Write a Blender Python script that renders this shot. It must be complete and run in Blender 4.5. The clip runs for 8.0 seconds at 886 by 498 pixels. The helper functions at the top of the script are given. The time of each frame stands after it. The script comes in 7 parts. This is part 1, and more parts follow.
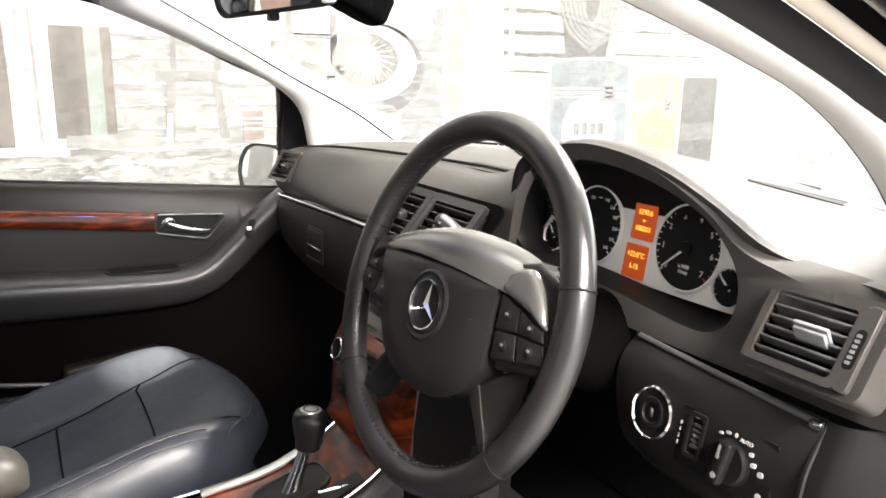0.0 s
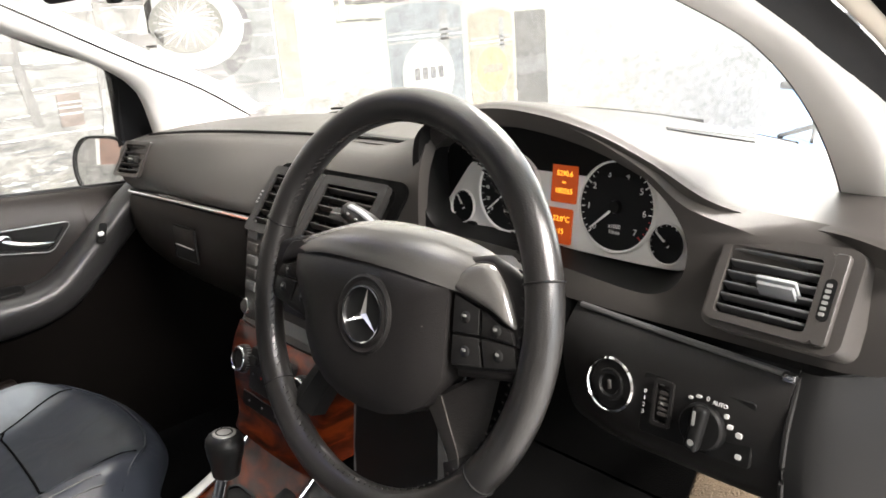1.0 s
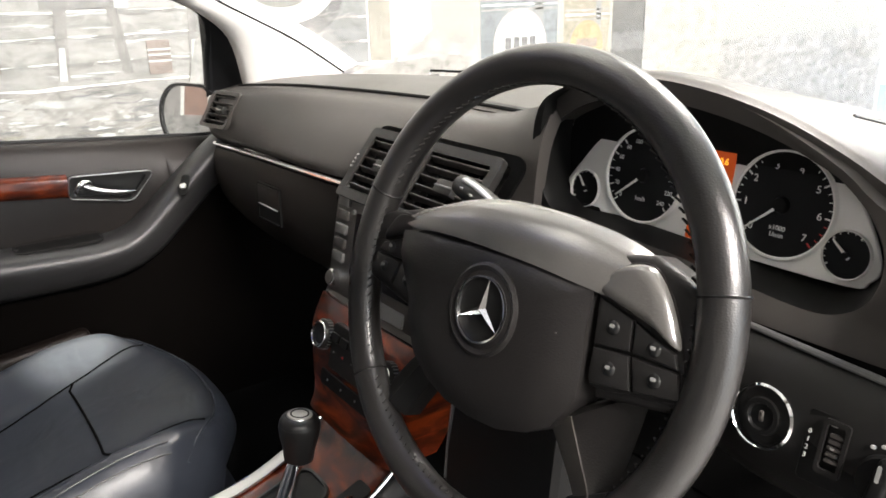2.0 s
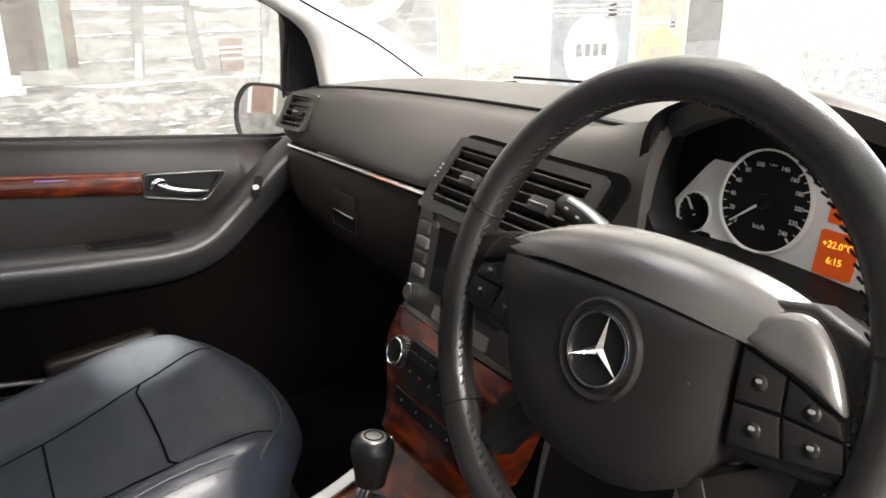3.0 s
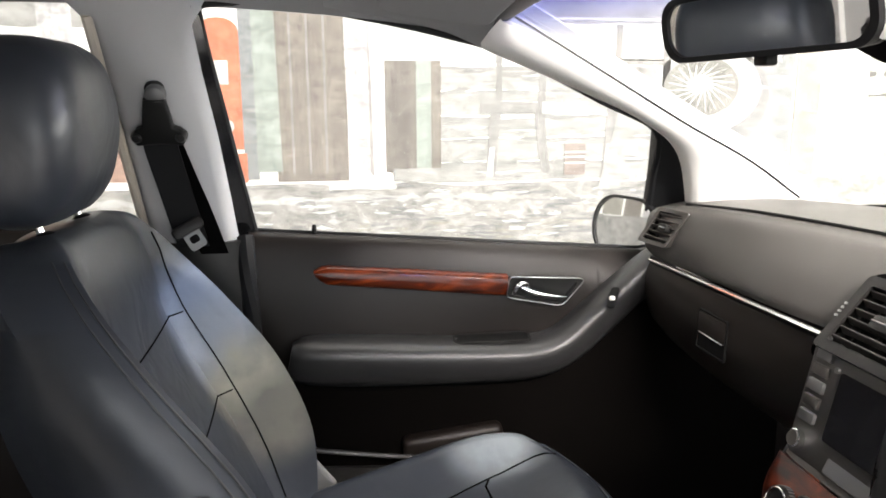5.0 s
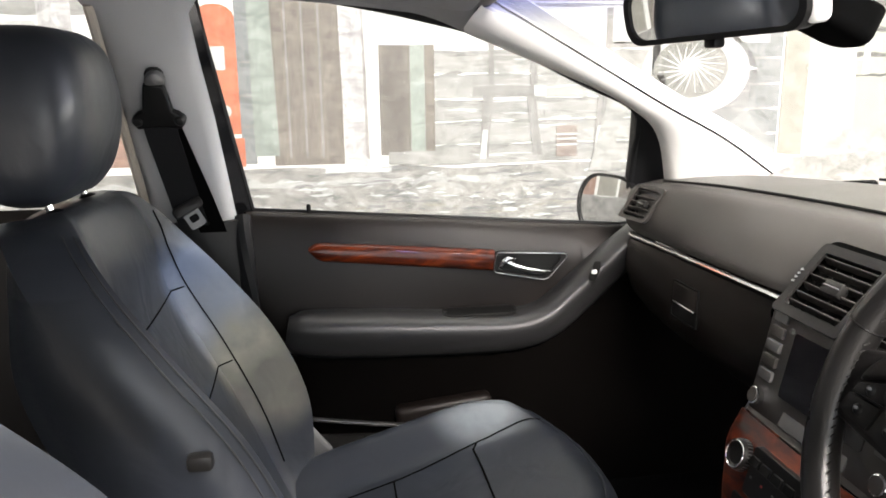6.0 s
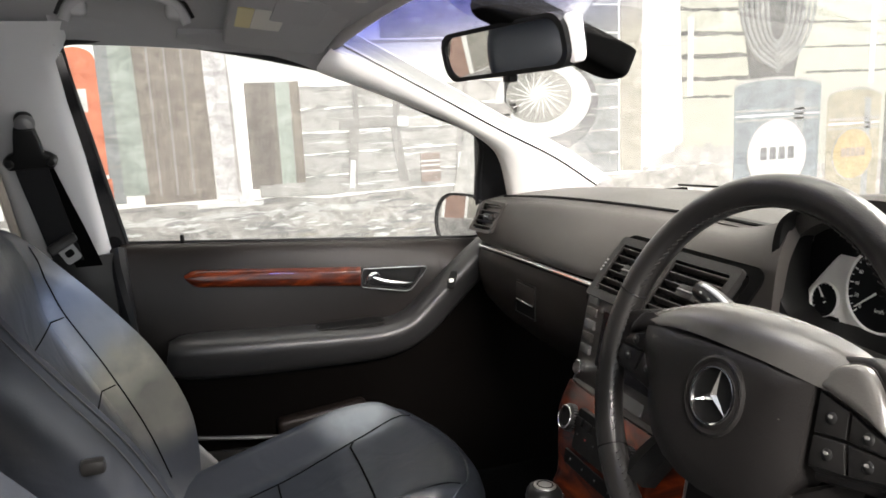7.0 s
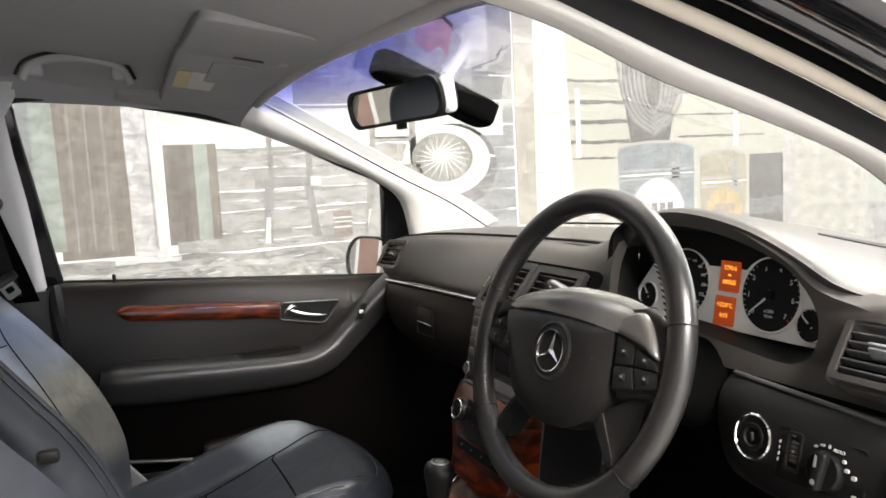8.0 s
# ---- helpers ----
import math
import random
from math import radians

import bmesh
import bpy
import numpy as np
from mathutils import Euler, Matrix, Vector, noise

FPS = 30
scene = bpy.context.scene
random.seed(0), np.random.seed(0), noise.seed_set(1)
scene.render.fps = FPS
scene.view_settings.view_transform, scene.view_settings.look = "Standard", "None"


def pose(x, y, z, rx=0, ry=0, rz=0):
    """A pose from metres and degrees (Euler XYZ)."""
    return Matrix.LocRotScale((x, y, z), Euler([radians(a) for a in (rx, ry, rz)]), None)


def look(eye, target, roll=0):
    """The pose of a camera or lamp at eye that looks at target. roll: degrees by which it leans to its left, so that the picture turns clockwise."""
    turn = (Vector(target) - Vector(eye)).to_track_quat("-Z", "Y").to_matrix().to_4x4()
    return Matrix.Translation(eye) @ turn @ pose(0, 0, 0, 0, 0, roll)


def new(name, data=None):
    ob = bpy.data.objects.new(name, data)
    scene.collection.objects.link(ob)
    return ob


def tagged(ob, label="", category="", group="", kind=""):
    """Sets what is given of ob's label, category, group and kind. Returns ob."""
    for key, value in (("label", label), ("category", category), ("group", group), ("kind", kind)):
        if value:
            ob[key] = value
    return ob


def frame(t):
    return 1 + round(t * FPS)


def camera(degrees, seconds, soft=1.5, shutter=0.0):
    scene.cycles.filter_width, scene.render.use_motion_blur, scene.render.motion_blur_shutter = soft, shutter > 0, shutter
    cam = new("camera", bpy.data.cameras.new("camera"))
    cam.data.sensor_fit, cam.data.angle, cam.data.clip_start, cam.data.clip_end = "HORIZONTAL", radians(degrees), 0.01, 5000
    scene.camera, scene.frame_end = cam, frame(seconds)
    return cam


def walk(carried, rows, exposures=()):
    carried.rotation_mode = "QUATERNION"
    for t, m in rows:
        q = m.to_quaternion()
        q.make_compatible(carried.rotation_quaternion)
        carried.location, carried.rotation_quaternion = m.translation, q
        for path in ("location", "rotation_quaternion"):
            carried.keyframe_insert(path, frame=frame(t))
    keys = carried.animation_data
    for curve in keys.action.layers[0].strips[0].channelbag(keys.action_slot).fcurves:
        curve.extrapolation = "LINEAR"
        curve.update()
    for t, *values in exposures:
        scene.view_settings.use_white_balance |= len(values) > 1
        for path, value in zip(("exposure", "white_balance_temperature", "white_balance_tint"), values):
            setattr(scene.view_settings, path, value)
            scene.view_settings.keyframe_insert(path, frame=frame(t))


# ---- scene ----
cam = camera(59.86, 8.0, soft=1.7)
PATH = [
    (0.0, 1.0053, -0.3442, 1.2241, 77.21, -0.80, 61.06),
    (0.2, 0.9704, -0.3295, 1.2346, 77.49, 1.61, 57.81),
    (0.5, 0.9387, -0.3449, 1.2538, 75.12, 3.20, 52.29),
    (0.7, 0.9237, -0.3624, 1.2611, 75.12, 6.47, 47.44),
    (1.0, 0.8888, -0.3604, 1.2508, 72.91, 4.28, 47.97),
    (1.2, 0.8618, -0.3519, 1.2470, 72.50, 4.03, 48.93),
    (1.5, 0.8242, -0.3372, 1.2427, 71.31, 2.99, 51.60),
    (1.7, 0.8018, -0.3345, 1.2369, 71.14, 2.24, 52.55),
    (2.8, 0.7148, -0.3339, 1.2274, 71.36, -0.42, 57.62),
    (3.0, 0.7032, -0.3368, 1.2304, 71.47, 0.10, 58.48),
    (3.2, 0.6987, -0.3463, 1.2350, 71.92, -0.26, 60.05),
    (3.5, 0.6884, -0.3544, 1.2346, 72.84, -0.90, 63.07),
    (3.8, 0.6829, -0.3702, 1.2411, 74.09, 0.26, 67.19),
    (4.0, 0.6839, -0.3845, 1.2428, 74.54, 0.08, 69.78),
    (4.2, 0.6844, -0.3936, 1.2491, 75.22, 0.21, 72.02),
    (4.5, 0.6785, -0.4051, 1.2538, 75.85, 0.45, 75.04),
    (4.8, 0.6720, -0.4171, 1.2613, 77.47, 0.43, 78.98),
    (5.0, 0.6674, -0.4271, 1.2643, 78.53, 0.27, 81.41),
    (5.2, 0.6667, -0.4342, 1.2717, 79.42, 0.19, 83.18),
    (6.3, 0.7769, -0.3943, 1.2588, 75.94, 1.59, 78.82),
    (6.5, 0.8009, -0.3811, 1.2577, 76.02, 2.64, 75.43),
    (6.8, 0.8496, -0.3851, 1.2576, 77.11, 2.58, 72.55),
    (7.0, 0.8978, -0.4151, 1.2629, 79.42, 2.63, 72.00),
    (7.2, 0.9195, -0.4270, 1.2519, 79.80, 3.51, 70.45),
    (7.5, 0.9809, -0.4645, 1.2446, 79.44, 1.02, 65.88),
    (7.7, 1.0292, -0.4818, 1.2508, 79.94, 1.49, 64.30),
    (8.0, 1.1288, -0.4820, 1.2214, 84.14, 2.90, 65.55),
]
EXPOSURES = [(0.0, 0.36), (0.5, 0.31), (1.0, 0.25), (1.5, 0.0), (2.8, 0.15), (3.5, 0.25), (4.0, 0.30), (4.5, 0.35), (5.2, 0.30), (6.5, 0.0), (7.0, -0.05), (8.0, -0.20)]
walk(cam, [(t, pose(*p)) for t, *p in PATH], EXPOSURES)


# ---- light ----
world = bpy.data.worlds.new("hall_air")
scene.world = world
world.use_nodes = True
world.node_tree.nodes["Background"].inputs["Color"].default_value = (1.0, 0.97, 0.93, 1)
world.node_tree.nodes["Background"].inputs["Strength"].default_value = 3.0
scene.view_settings.exposure = 0.0
# Powers of the added lamps, set to brighten wall, seats and wheel.
WALL_LAMPS, FRONT_LAMP, SIDE_LAMP = 18.0, 420.0, 1500.0
GATE_POWER, SIDE_FILL = 750.0, 90.0


# ---- materials ----
def hexed(c):
    return (c[0], c[1], c[2], 1.0)


def surface(name, base, rough=0.5, metal=0.0, vary=0.12, vary_scale=6.0, grain=0.0, grain_scale=500.0,
            grain_type="NOISE", rough_vary=0.08, coat=0.0, tint=None, bump_dist=0.0004, spec=0.5, crease=0.0):
    """A painted, moulded or covered surface: large mottling, fine relief, uneven gloss."""
    m = bpy.data.materials.new(name)
    m.use_nodes = True
    nt = m.node_tree
    n, l = nt.nodes, nt.links
    b = n["Principled BSDF"]
    b.inputs["Metallic"].default_value = metal
    b.inputs["Coat Weight"].default_value = coat
    b.inputs["Coat Roughness"].default_value = 0.08
    b.inputs["Specular IOR Level"].default_value = spec
    tc = n.new("ShaderNodeTexCoord")
    big = n.new("ShaderNodeTexNoise")
    big.inputs["Scale"].default_value = vary_scale
    big.inputs["Detail"].default_value = 5
    l.new(tc.outputs["Object"], big.inputs["Vector"])
    ramp = n.new("ShaderNodeMix")
    ramp.data_type = "RGBA"
    low = tint if tint else tuple(c * (1 - vary) for c in base)
    ramp.inputs[6].default_value = hexed(low)
    ramp.inputs[7].default_value = hexed(tuple(min(1, c * (1 + vary)) for c in base))
    l.new(big.outputs["Fac"], ramp.inputs[0])
    l.new(ramp.outputs[2], b.inputs["Base Color"])
    mr = n.new("ShaderNodeMapRange")
    mr.inputs["To Min"].default_value = max(0.02, rough - rough_vary)
    mr.inputs["To Max"].default_value = min(1, rough + rough_vary)
    l.new(big.outputs["Fac"], mr.inputs["Value"])
    l.new(mr.outputs["Result"], b.inputs["Roughness"])
    if grain > 0:
        if grain_type == "VORONOI":
            g = n.new("ShaderNodeTexVoronoi")
            g.feature = "DISTANCE_TO_EDGE"
            out = g.outputs["Distance"]
        else:
            g = n.new("ShaderNodeTexNoise")
            g.inputs["Detail"].default_value = 3
            out = g.outputs["Fac"]
        g.inputs["Scale"].default_value = grain_scale
        l.new(tc.outputs["Object"], g.inputs["Vector"])
        bp = n.new("ShaderNodeBump")
        bp.inputs["Strength"].default_value = grain
        bp.inputs["Distance"].default_value = bump_dist
        l.new(out, bp.inputs["Height"])
        l.new(bp.outputs["Normal"], b.inputs["Normal"])
        if crease > 0:
            # sat-in creases and dents
            cr = n.new("ShaderNodeTexNoise")
            cr.inputs["Scale"].default_value = 13.0
            cr.inputs["Detail"].default_value = 2
            cr.inputs["Distortion"].default_value = 0.6
            l.new(tc.outputs["Object"], cr.inputs["Vector"])
            bc = n.new("ShaderNodeBump")
            bc.inputs["Strength"].default_value = crease
            bc.inputs["Distance"].default_value = 0.012
            l.new(cr.outputs["Fac"], bc.inputs["Height"])
            l.new(bc.outputs["Normal"], bp.inputs["Normal"])
    return m


def glowing(name, colour, strength):
    m = bpy.data.materials.new(name)
    m.use_nodes = True
    b = m.node_tree.nodes["Principled BSDF"]
    b.inputs["Base Color"].default_value = hexed(tuple(0.3 * c for c in colour))
    b.inputs["Emission Color"].default_value = hexed(colour)
    b.inputs["Emission Strength"].default_value = strength
    b.inputs["Roughness"].default_value = 0.4
    return m


def clear_glass(name, colour=(0.96, 0.98, 0.97), band=False, haze=0.025):
    """Thin car glass: clear film with a gloss coat; band adds the blue shade along the top of a windscreen."""
    m = bpy.data.materials.new(name)
    m.use_nodes = True
    n, l = m.node_tree.nodes, m.node_tree.links
    n.remove(n["Principled BSDF"])
    tr = n.new("ShaderNodeBsdfTransparent")
    gl = n.new("ShaderNodeBsdfGlossy")
    gl.inputs["Roughness"].default_value = 0.01
    fr = n.new("ShaderNodeLayerWeight")
    fr.inputs["Blend"].default_value = 0.5
    steep = n.new("ShaderNodeMath")
    steep.operation = "POWER"
    steep.inputs[1].default_value = 5.0
    l.new(fr.outputs["Facing"], steep.inputs[0])
    share = n.new("ShaderNodeMapRange")
    share.inputs["To Min"].default_value = 0.02
    share.inputs["To Max"].default_value = 0.45
    l.new(steep.outputs[0], share.inputs["Value"])
    mix = n.new("ShaderNodeMixShader")
    l.new(share.outputs["Result"], mix.inputs[0])
    l.new(tr.outputs[0], mix.inputs[1])
    l.new(gl.outputs[0], mix.inputs[2])
    # thin film of dust and wiping marks
    film = n.new("ShaderNodeBsdfTranslucent")
    film.inputs["Color"].default_value = (0.8, 0.79, 0.77, 1)
    marks = n.new("ShaderNodeTexNoise")
    marks.inputs["Scale"].default_value = 5.0
    marks.inputs["Detail"].default_value = 4
    place = n.new("ShaderNodeTexCoord")
    l.new(place.outputs["Object"], marks.inputs["Vector"])
    dust = n.new("ShaderNodeMapRange")
    dust.inputs["To Min"].default_value = 0.0
    dust.inputs["To Max"].default_value = haze * 2
    l.new(marks.outputs["Fac"], dust.inputs["Value"])
    dusty = n.new("ShaderNodeMixShader")
    l.new(dust.outputs["Result"], dusty.inputs[0])
    l.new(mix.outputs[0], dusty.inputs[1])
    l.new(film.outputs[0], dusty.inputs[2])
    l.new(dusty.outputs[0], n["Material Output"].inputs["Surface"])
    tr.inputs["Color"].default_value = hexed(colour)
    if band:
        tc = n.new("ShaderNodeTexCoord")
        sx = n.new("ShaderNodeSeparateXYZ")
        l.new(tc.outputs["Object"], sx.inputs[0])
        mr = n.new("ShaderNodeMapRange")
        mr.interpolation_type = "SMOOTHSTEP"
        mr.inputs["From Min"].default_value = 1.330
        mr.inputs["From Max"].default_value = 1.400
        l.new(sx.outputs["Z"], mr.inputs["Value"])
        mc = n.new("ShaderNodeMix")
        mc.data_type = "RGBA"
        mc.inputs[6].default_value = hexed(colour)
        mc.inputs[7].default_value = (0.17, 0.21, 0.66, 1)
        l.new(mr.outputs["Result"], mc.inputs[0])
        l.new(mc.outputs[2], tr.inputs["Color"])
    return m


def burl_wood(name):
    """Red-brown lacquered burl veneer: streaks along the car, dark flames, clear coat."""
    m = bpy.data.materials.new(name)
    m.use_nodes = True
    n, l = m.node_tree.nodes, m.node_tree.links
    b = n["Principled BSDF"]
    tc = n.new("ShaderNodeTexCoord")
    mp = n.new("ShaderNodeMapping")
    mp.inputs["Scale"].default_value = (14, 9, 40)
    l.new(tc.outputs["Object"], mp.inputs["Vector"])
    a = n.new("ShaderNodeTexNoise")
    a.inputs["Scale"].default_value = 1.0
    a.inputs["Detail"].default_value = 6
    a.inputs["Distortion"].default_value = 1.6
    l.new(mp.outputs[0], a.inputs["Vector"])
    r = n.new("ShaderNodeValToRGB")
    r.color_ramp.elements[0].position, r.color_ramp.elements[0].color = 0.33, (0.014, 0.0035, 0.002, 1)
    r.color_ramp.elements[1].position, r.color_ramp.elements[1].color = 0.72, (0.21, 0.035, 0.007, 1)
    e = r.color_ramp.elements.new(0.52)
    e.color = (0.080, 0.012, 0.0035, 1)
    l.new(a.outputs["Fac"], r.inputs["Fac"])
    l.new(r.outputs["Color"], b.inputs["Base Color"])
    b.inputs["Roughness"].default_value = 0.32
    b.inputs["Coat Weight"].default_value = 0.3
    b.inputs["Coat Roughness"].default_value = 0.05
    b.inputs["Specular IOR Level"].default_value = 0.1
    return m


M = {}
M["dash"] = surface("soft_dash_plastic", (0.050, 0.046, 0.043), 0.40, vary=0.10, grain=0.5, grain_scale=900, grain_type="VORONOI", spec=0.32)
M["dash_low"] = surface("hard_black_plastic", (0.015, 0.0144, 0.0140), 0.38, vary=0.14, grain=0.4, grain_scale=1100, spec=0.2)
M["door"] = surface("door_card_vinyl", (0.0100, 0.0076, 0.0066), 0.40, vary=0.10, grain=0.5, grain_scale=800, grain_type="VORONOI", spec=0.22)
# Door vinyl again, near-black and matte: shade below the armrest put in colour.
M["shade_low"] = surface("shaded_lower_lining", (0.0022, 0.0018, 0.0016), 0.85, vary=0.25, vary_scale=20, grain=0.8, grain_scale=600, bump_dist=0.001, spec=0.02)
M["glove"] = surface("glovebox_plastic", (0.020, 0.0165, 0.0145), 0.42, vary=0.10, grain=0.5, grain_scale=900, spec=0.2)
M["arm"] = surface("armrest_vinyl", (0.025, 0.0245, 0.025), 0.33, vary=0.10, grain=0.5, grain_scale=900, grain_type="VORONOI", spec=0.4)
M["leather"] = surface("seat_leather", (0.0150, 0.0178, 0.0240), 0.40, vary=0.14, vary_scale=9, grain=0.30, grain_scale=260, grain_type="NOISE", rough_vary=0.07, spec=0.52, crease=0.26)


def pale_patched(m, spots, reach):
    """Pale ragged patches of wear and painted highlight on leather: spots of (place, colour)."""
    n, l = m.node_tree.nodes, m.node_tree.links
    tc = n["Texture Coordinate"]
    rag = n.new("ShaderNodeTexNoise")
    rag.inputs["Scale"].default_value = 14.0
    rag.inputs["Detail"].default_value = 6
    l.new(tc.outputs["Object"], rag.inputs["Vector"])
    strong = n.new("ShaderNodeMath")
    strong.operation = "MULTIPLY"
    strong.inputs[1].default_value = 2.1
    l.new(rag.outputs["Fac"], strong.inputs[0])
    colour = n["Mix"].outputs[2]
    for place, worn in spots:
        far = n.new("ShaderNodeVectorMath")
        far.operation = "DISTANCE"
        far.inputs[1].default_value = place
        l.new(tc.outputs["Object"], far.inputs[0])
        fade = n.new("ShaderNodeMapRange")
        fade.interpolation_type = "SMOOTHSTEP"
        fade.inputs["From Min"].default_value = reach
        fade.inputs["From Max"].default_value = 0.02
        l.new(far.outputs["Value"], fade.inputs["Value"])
        pale_share = n.new("ShaderNodeMath")
        pale_share.operation = "MULTIPLY"
        pale_share.use_clamp = True
        l.new(fade.outputs["Result"], pale_share.inputs[0])
        l.new(strong.outputs[0], pale_share.inputs[1])
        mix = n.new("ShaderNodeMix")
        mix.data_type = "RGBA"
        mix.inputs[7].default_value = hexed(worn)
        l.new(pale_share.outputs[0], mix.inputs[0])
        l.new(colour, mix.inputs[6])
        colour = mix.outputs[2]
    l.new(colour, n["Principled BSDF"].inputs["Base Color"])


# Beige spots are worn leather; bluish and cushion spots are highlights put into colour.
pale_patched(M["leather"], (((-0.565, -0.645, 0.945), (0.15, 0.19, 0.29)), ((-0.567, -0.612, 0.875), (0.21, 0.235, 0.29)), ((-0.572, -0.562, 0.805), (0.26, 0.25, 0.205)), ((-0.575, -0.520, 0.735), (0.10, 0.097, 0.085)), ((-0.555, -0.160, 0.668), (0.12, 0.135, 0.15))), 0.105)
M["leather_wheel"] = surface("wheel_leather", (0.0115, 0.0108, 0.0104), 0.31, vary=0.3, vary_scale=14, grain=0.45, grain_scale=480, grain_type="VORONOI", rough_vary=0.11, spec=0.7)
M["pad"] = surface("airbag_cover", (0.0115, 0.0105, 0.0102), 0.45, vary=0.12, grain=0.7, grain_scale=700, spec=0.25)
# Paler than the pad: wear, and windscreen sheen put into the base colour.
M["pad_worn_lit"] = surface("worn_lit_plastic", (0.100, 0.096, 0.090), 0.24, vary=0.22, vary_scale=16, grain=0.35, grain_scale=500, rough_vary=0.04, spec=1.0)
M["spoke_lit"] = surface("satin_grey_plastic", (0.050, 0.046, 0.041), 0.34, vary=0.12, vary_scale=30, grain=0.2, grain_scale=700, spec=0.6)
M["pillar_grey"] = surface("grey_pillar_vinyl", (0.44, 0.44, 0.445), 0.8, vary=0.05, grain=0.5, grain_scale=1200)
M["vent_grey"] = surface("grey_vent_slats", (0.085, 0.087, 0.090), 0.36, vary=0.08, spec=0.5)
# Pale colour that stands for light caught on the vent knob and stalk.
M["lit_pale"] = surface("pale_lit_plastic", (0.24, 0.25, 0.26), 0.34, vary=0.05, spec=0.6)
M["rest"] = surface("brown_grey_armrest_vinyl", (0.052, 0.048, 0.041), 0.36, vary=0.12, vary_scale=12, grain=0.4, grain_scale=700, spec=0.5)
M["black"] = surface("black_plastic", (0.008, 0.008, 0.008), 0.45, vary=0.15, grain=0.2, grain_scale=900, spec=0.14)
# Near-black that puts shade into vents and grooves; also seams and sensor housing.
M["void"] = surface("near_black", (0.0025, 0.0025, 0.0025), 0.9, vary=0.1, spec=0.02)
M["gloss_black"] = surface("black_car_paint", (0.006, 0.006, 0.007), 0.12, vary=0.1, coat=1.0, rough_vary=0.04)
M["stalk"] = surface("satin_black_plastic", (0.009, 0.009, 0.009), 0.36, vary=0.15, grain=0.2, grain_scale=900, spec=0.3)
M["rubber"] = surface("black_rubber", (0.010, 0.010, 0.011), 0.6, vary=0.2, grain=0.3, grain_scale=600, spec=0.2)
M["seal"] = surface("felt_door_seal", (0.50, 0.45, 0.38), 0.9, vary=0.15, grain=0.6, grain_scale=900)
M["trim_grey"] = surface("pale_grey_pillar_cloth", (0.70, 0.685, 0.66), 0.85, vary=0.05, grain=0.5, grain_scale=1300)
M["liner"] = surface("grey_roof_cloth", (0.275, 0.275, 0.285), 0.92, vary=0.05, grain=0.6, grain_scale=1300)
M["visor"] = surface("grey_visor_vinyl", (0.34, 0.33, 0.33), 0.7, vary=0.05, grain=0.4, grain_scale=900)
M["label"] = surface("printed_label_white", (0.42, 0.41, 0.38), 0.5, vary=0.05)
M["label_y"] = surface("printed_label_yellow", (0.42, 0.36, 0.16), 0.5, vary=0.05)
M["chrome"] = surface("chrome", (0.82, 0.82, 0.82), 0.10, metal=1.0, vary=0.04, rough_vary=0.05)
M["satin"] = surface("satin_metal", (0.55, 0.55, 0.55), 0.30, metal=1.0, vary=0.08)
M["silver"] = surface("silver_paint", (0.84, 0.83, 0.81), 0.48, metal=0.0, vary=0.04)
M["ring"] = surface("grey_satin_plastic", (0.12, 0.12, 0.12), 0.35, metal=0.2, vary=0.06)
M["wood"] = burl_wood("burl_wood_veneer")
M["dial"] = surface("dial_black", (0.010, 0.010, 0.011), 0.55, vary=0.1, spec=0.15)
M["white"] = surface("print_white", (0.80, 0.80, 0.78), 0.5, vary=0.02)
M["print_lit"] = surface("clean_print", (0.46, 0.46, 0.45), 0.6, vary=0.1, vary_scale=60)
M["print_dim"] = surface("faded_print", (0.22, 0.22, 0.215), 0.6, vary=0.2, vary_scale=60)
M["red"] = surface("print_red", (0.55, 0.03, 0.03), 0.5, vary=0.05)
M["screen"] = surface("dark_screen", (0.012, 0.012, 0.014), 0.15, vary=0.1, coat=0.6, spec=0.3)
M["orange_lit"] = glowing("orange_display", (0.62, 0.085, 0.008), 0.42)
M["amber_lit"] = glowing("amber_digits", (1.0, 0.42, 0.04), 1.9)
M["carpet"] = surface("black_carpet", (0.004, 0.004, 0.004), 0.95, vary=0.3, vary_scale=40, grain=1.0, grain_scale=500, bump_dist=0.003, spec=0.02)
M["belt"] = surface("belt_webbing", (0.013, 0.013, 0.014), 0.6, vary=0.1, grain=0.6, grain_scale=700, spec=0.15)
M["mat_tan"] = surface("tan_floor_mat", (0.16, 0.12, 0.08), 0.95, vary=0.3, vary_scale=60, grain=1.0, grain_scale=300, bump_dist=0.003)
M["glass"] = clear_glass("side_glass")
M["glass_tint"] = clear_glass("tinted_tail_glass", (0.35, 0.37, 0.38))
M["windscreen"] = clear_glass("windscreen_glass", (0.97, 0.98, 0.96), band=True, haze=0.012)
M["mirror"] = surface("mirror_silver", (0.86, 0.87, 0.88), 0.015, metal=1.0, vary=0.01, rough_vary=0.0)
M["floor_blue"] = surface("blue_floor_paint", (0.16, 0.34, 0.62), 0.35, vary=0.15, vary_scale=1.5, grain=0.2, grain_scale=80)
M["floor_grey"] = surface("grey_concrete_floor", (0.31, 0.306, 0.30), 0.5, vary=0.2, vary_scale=1.5, grain=0.3, grain_scale=80)
# Darker than the white walls, so the unseen sides send back less light.
M["hall_dim"] = surface("dim_wall_paint", (0.20, 0.195, 0.185), 0.8, vary=0.08, vary_scale=1.2, grain=0.3, grain_scale=120)
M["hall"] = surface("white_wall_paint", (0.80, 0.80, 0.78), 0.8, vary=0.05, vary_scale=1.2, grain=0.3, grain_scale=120)
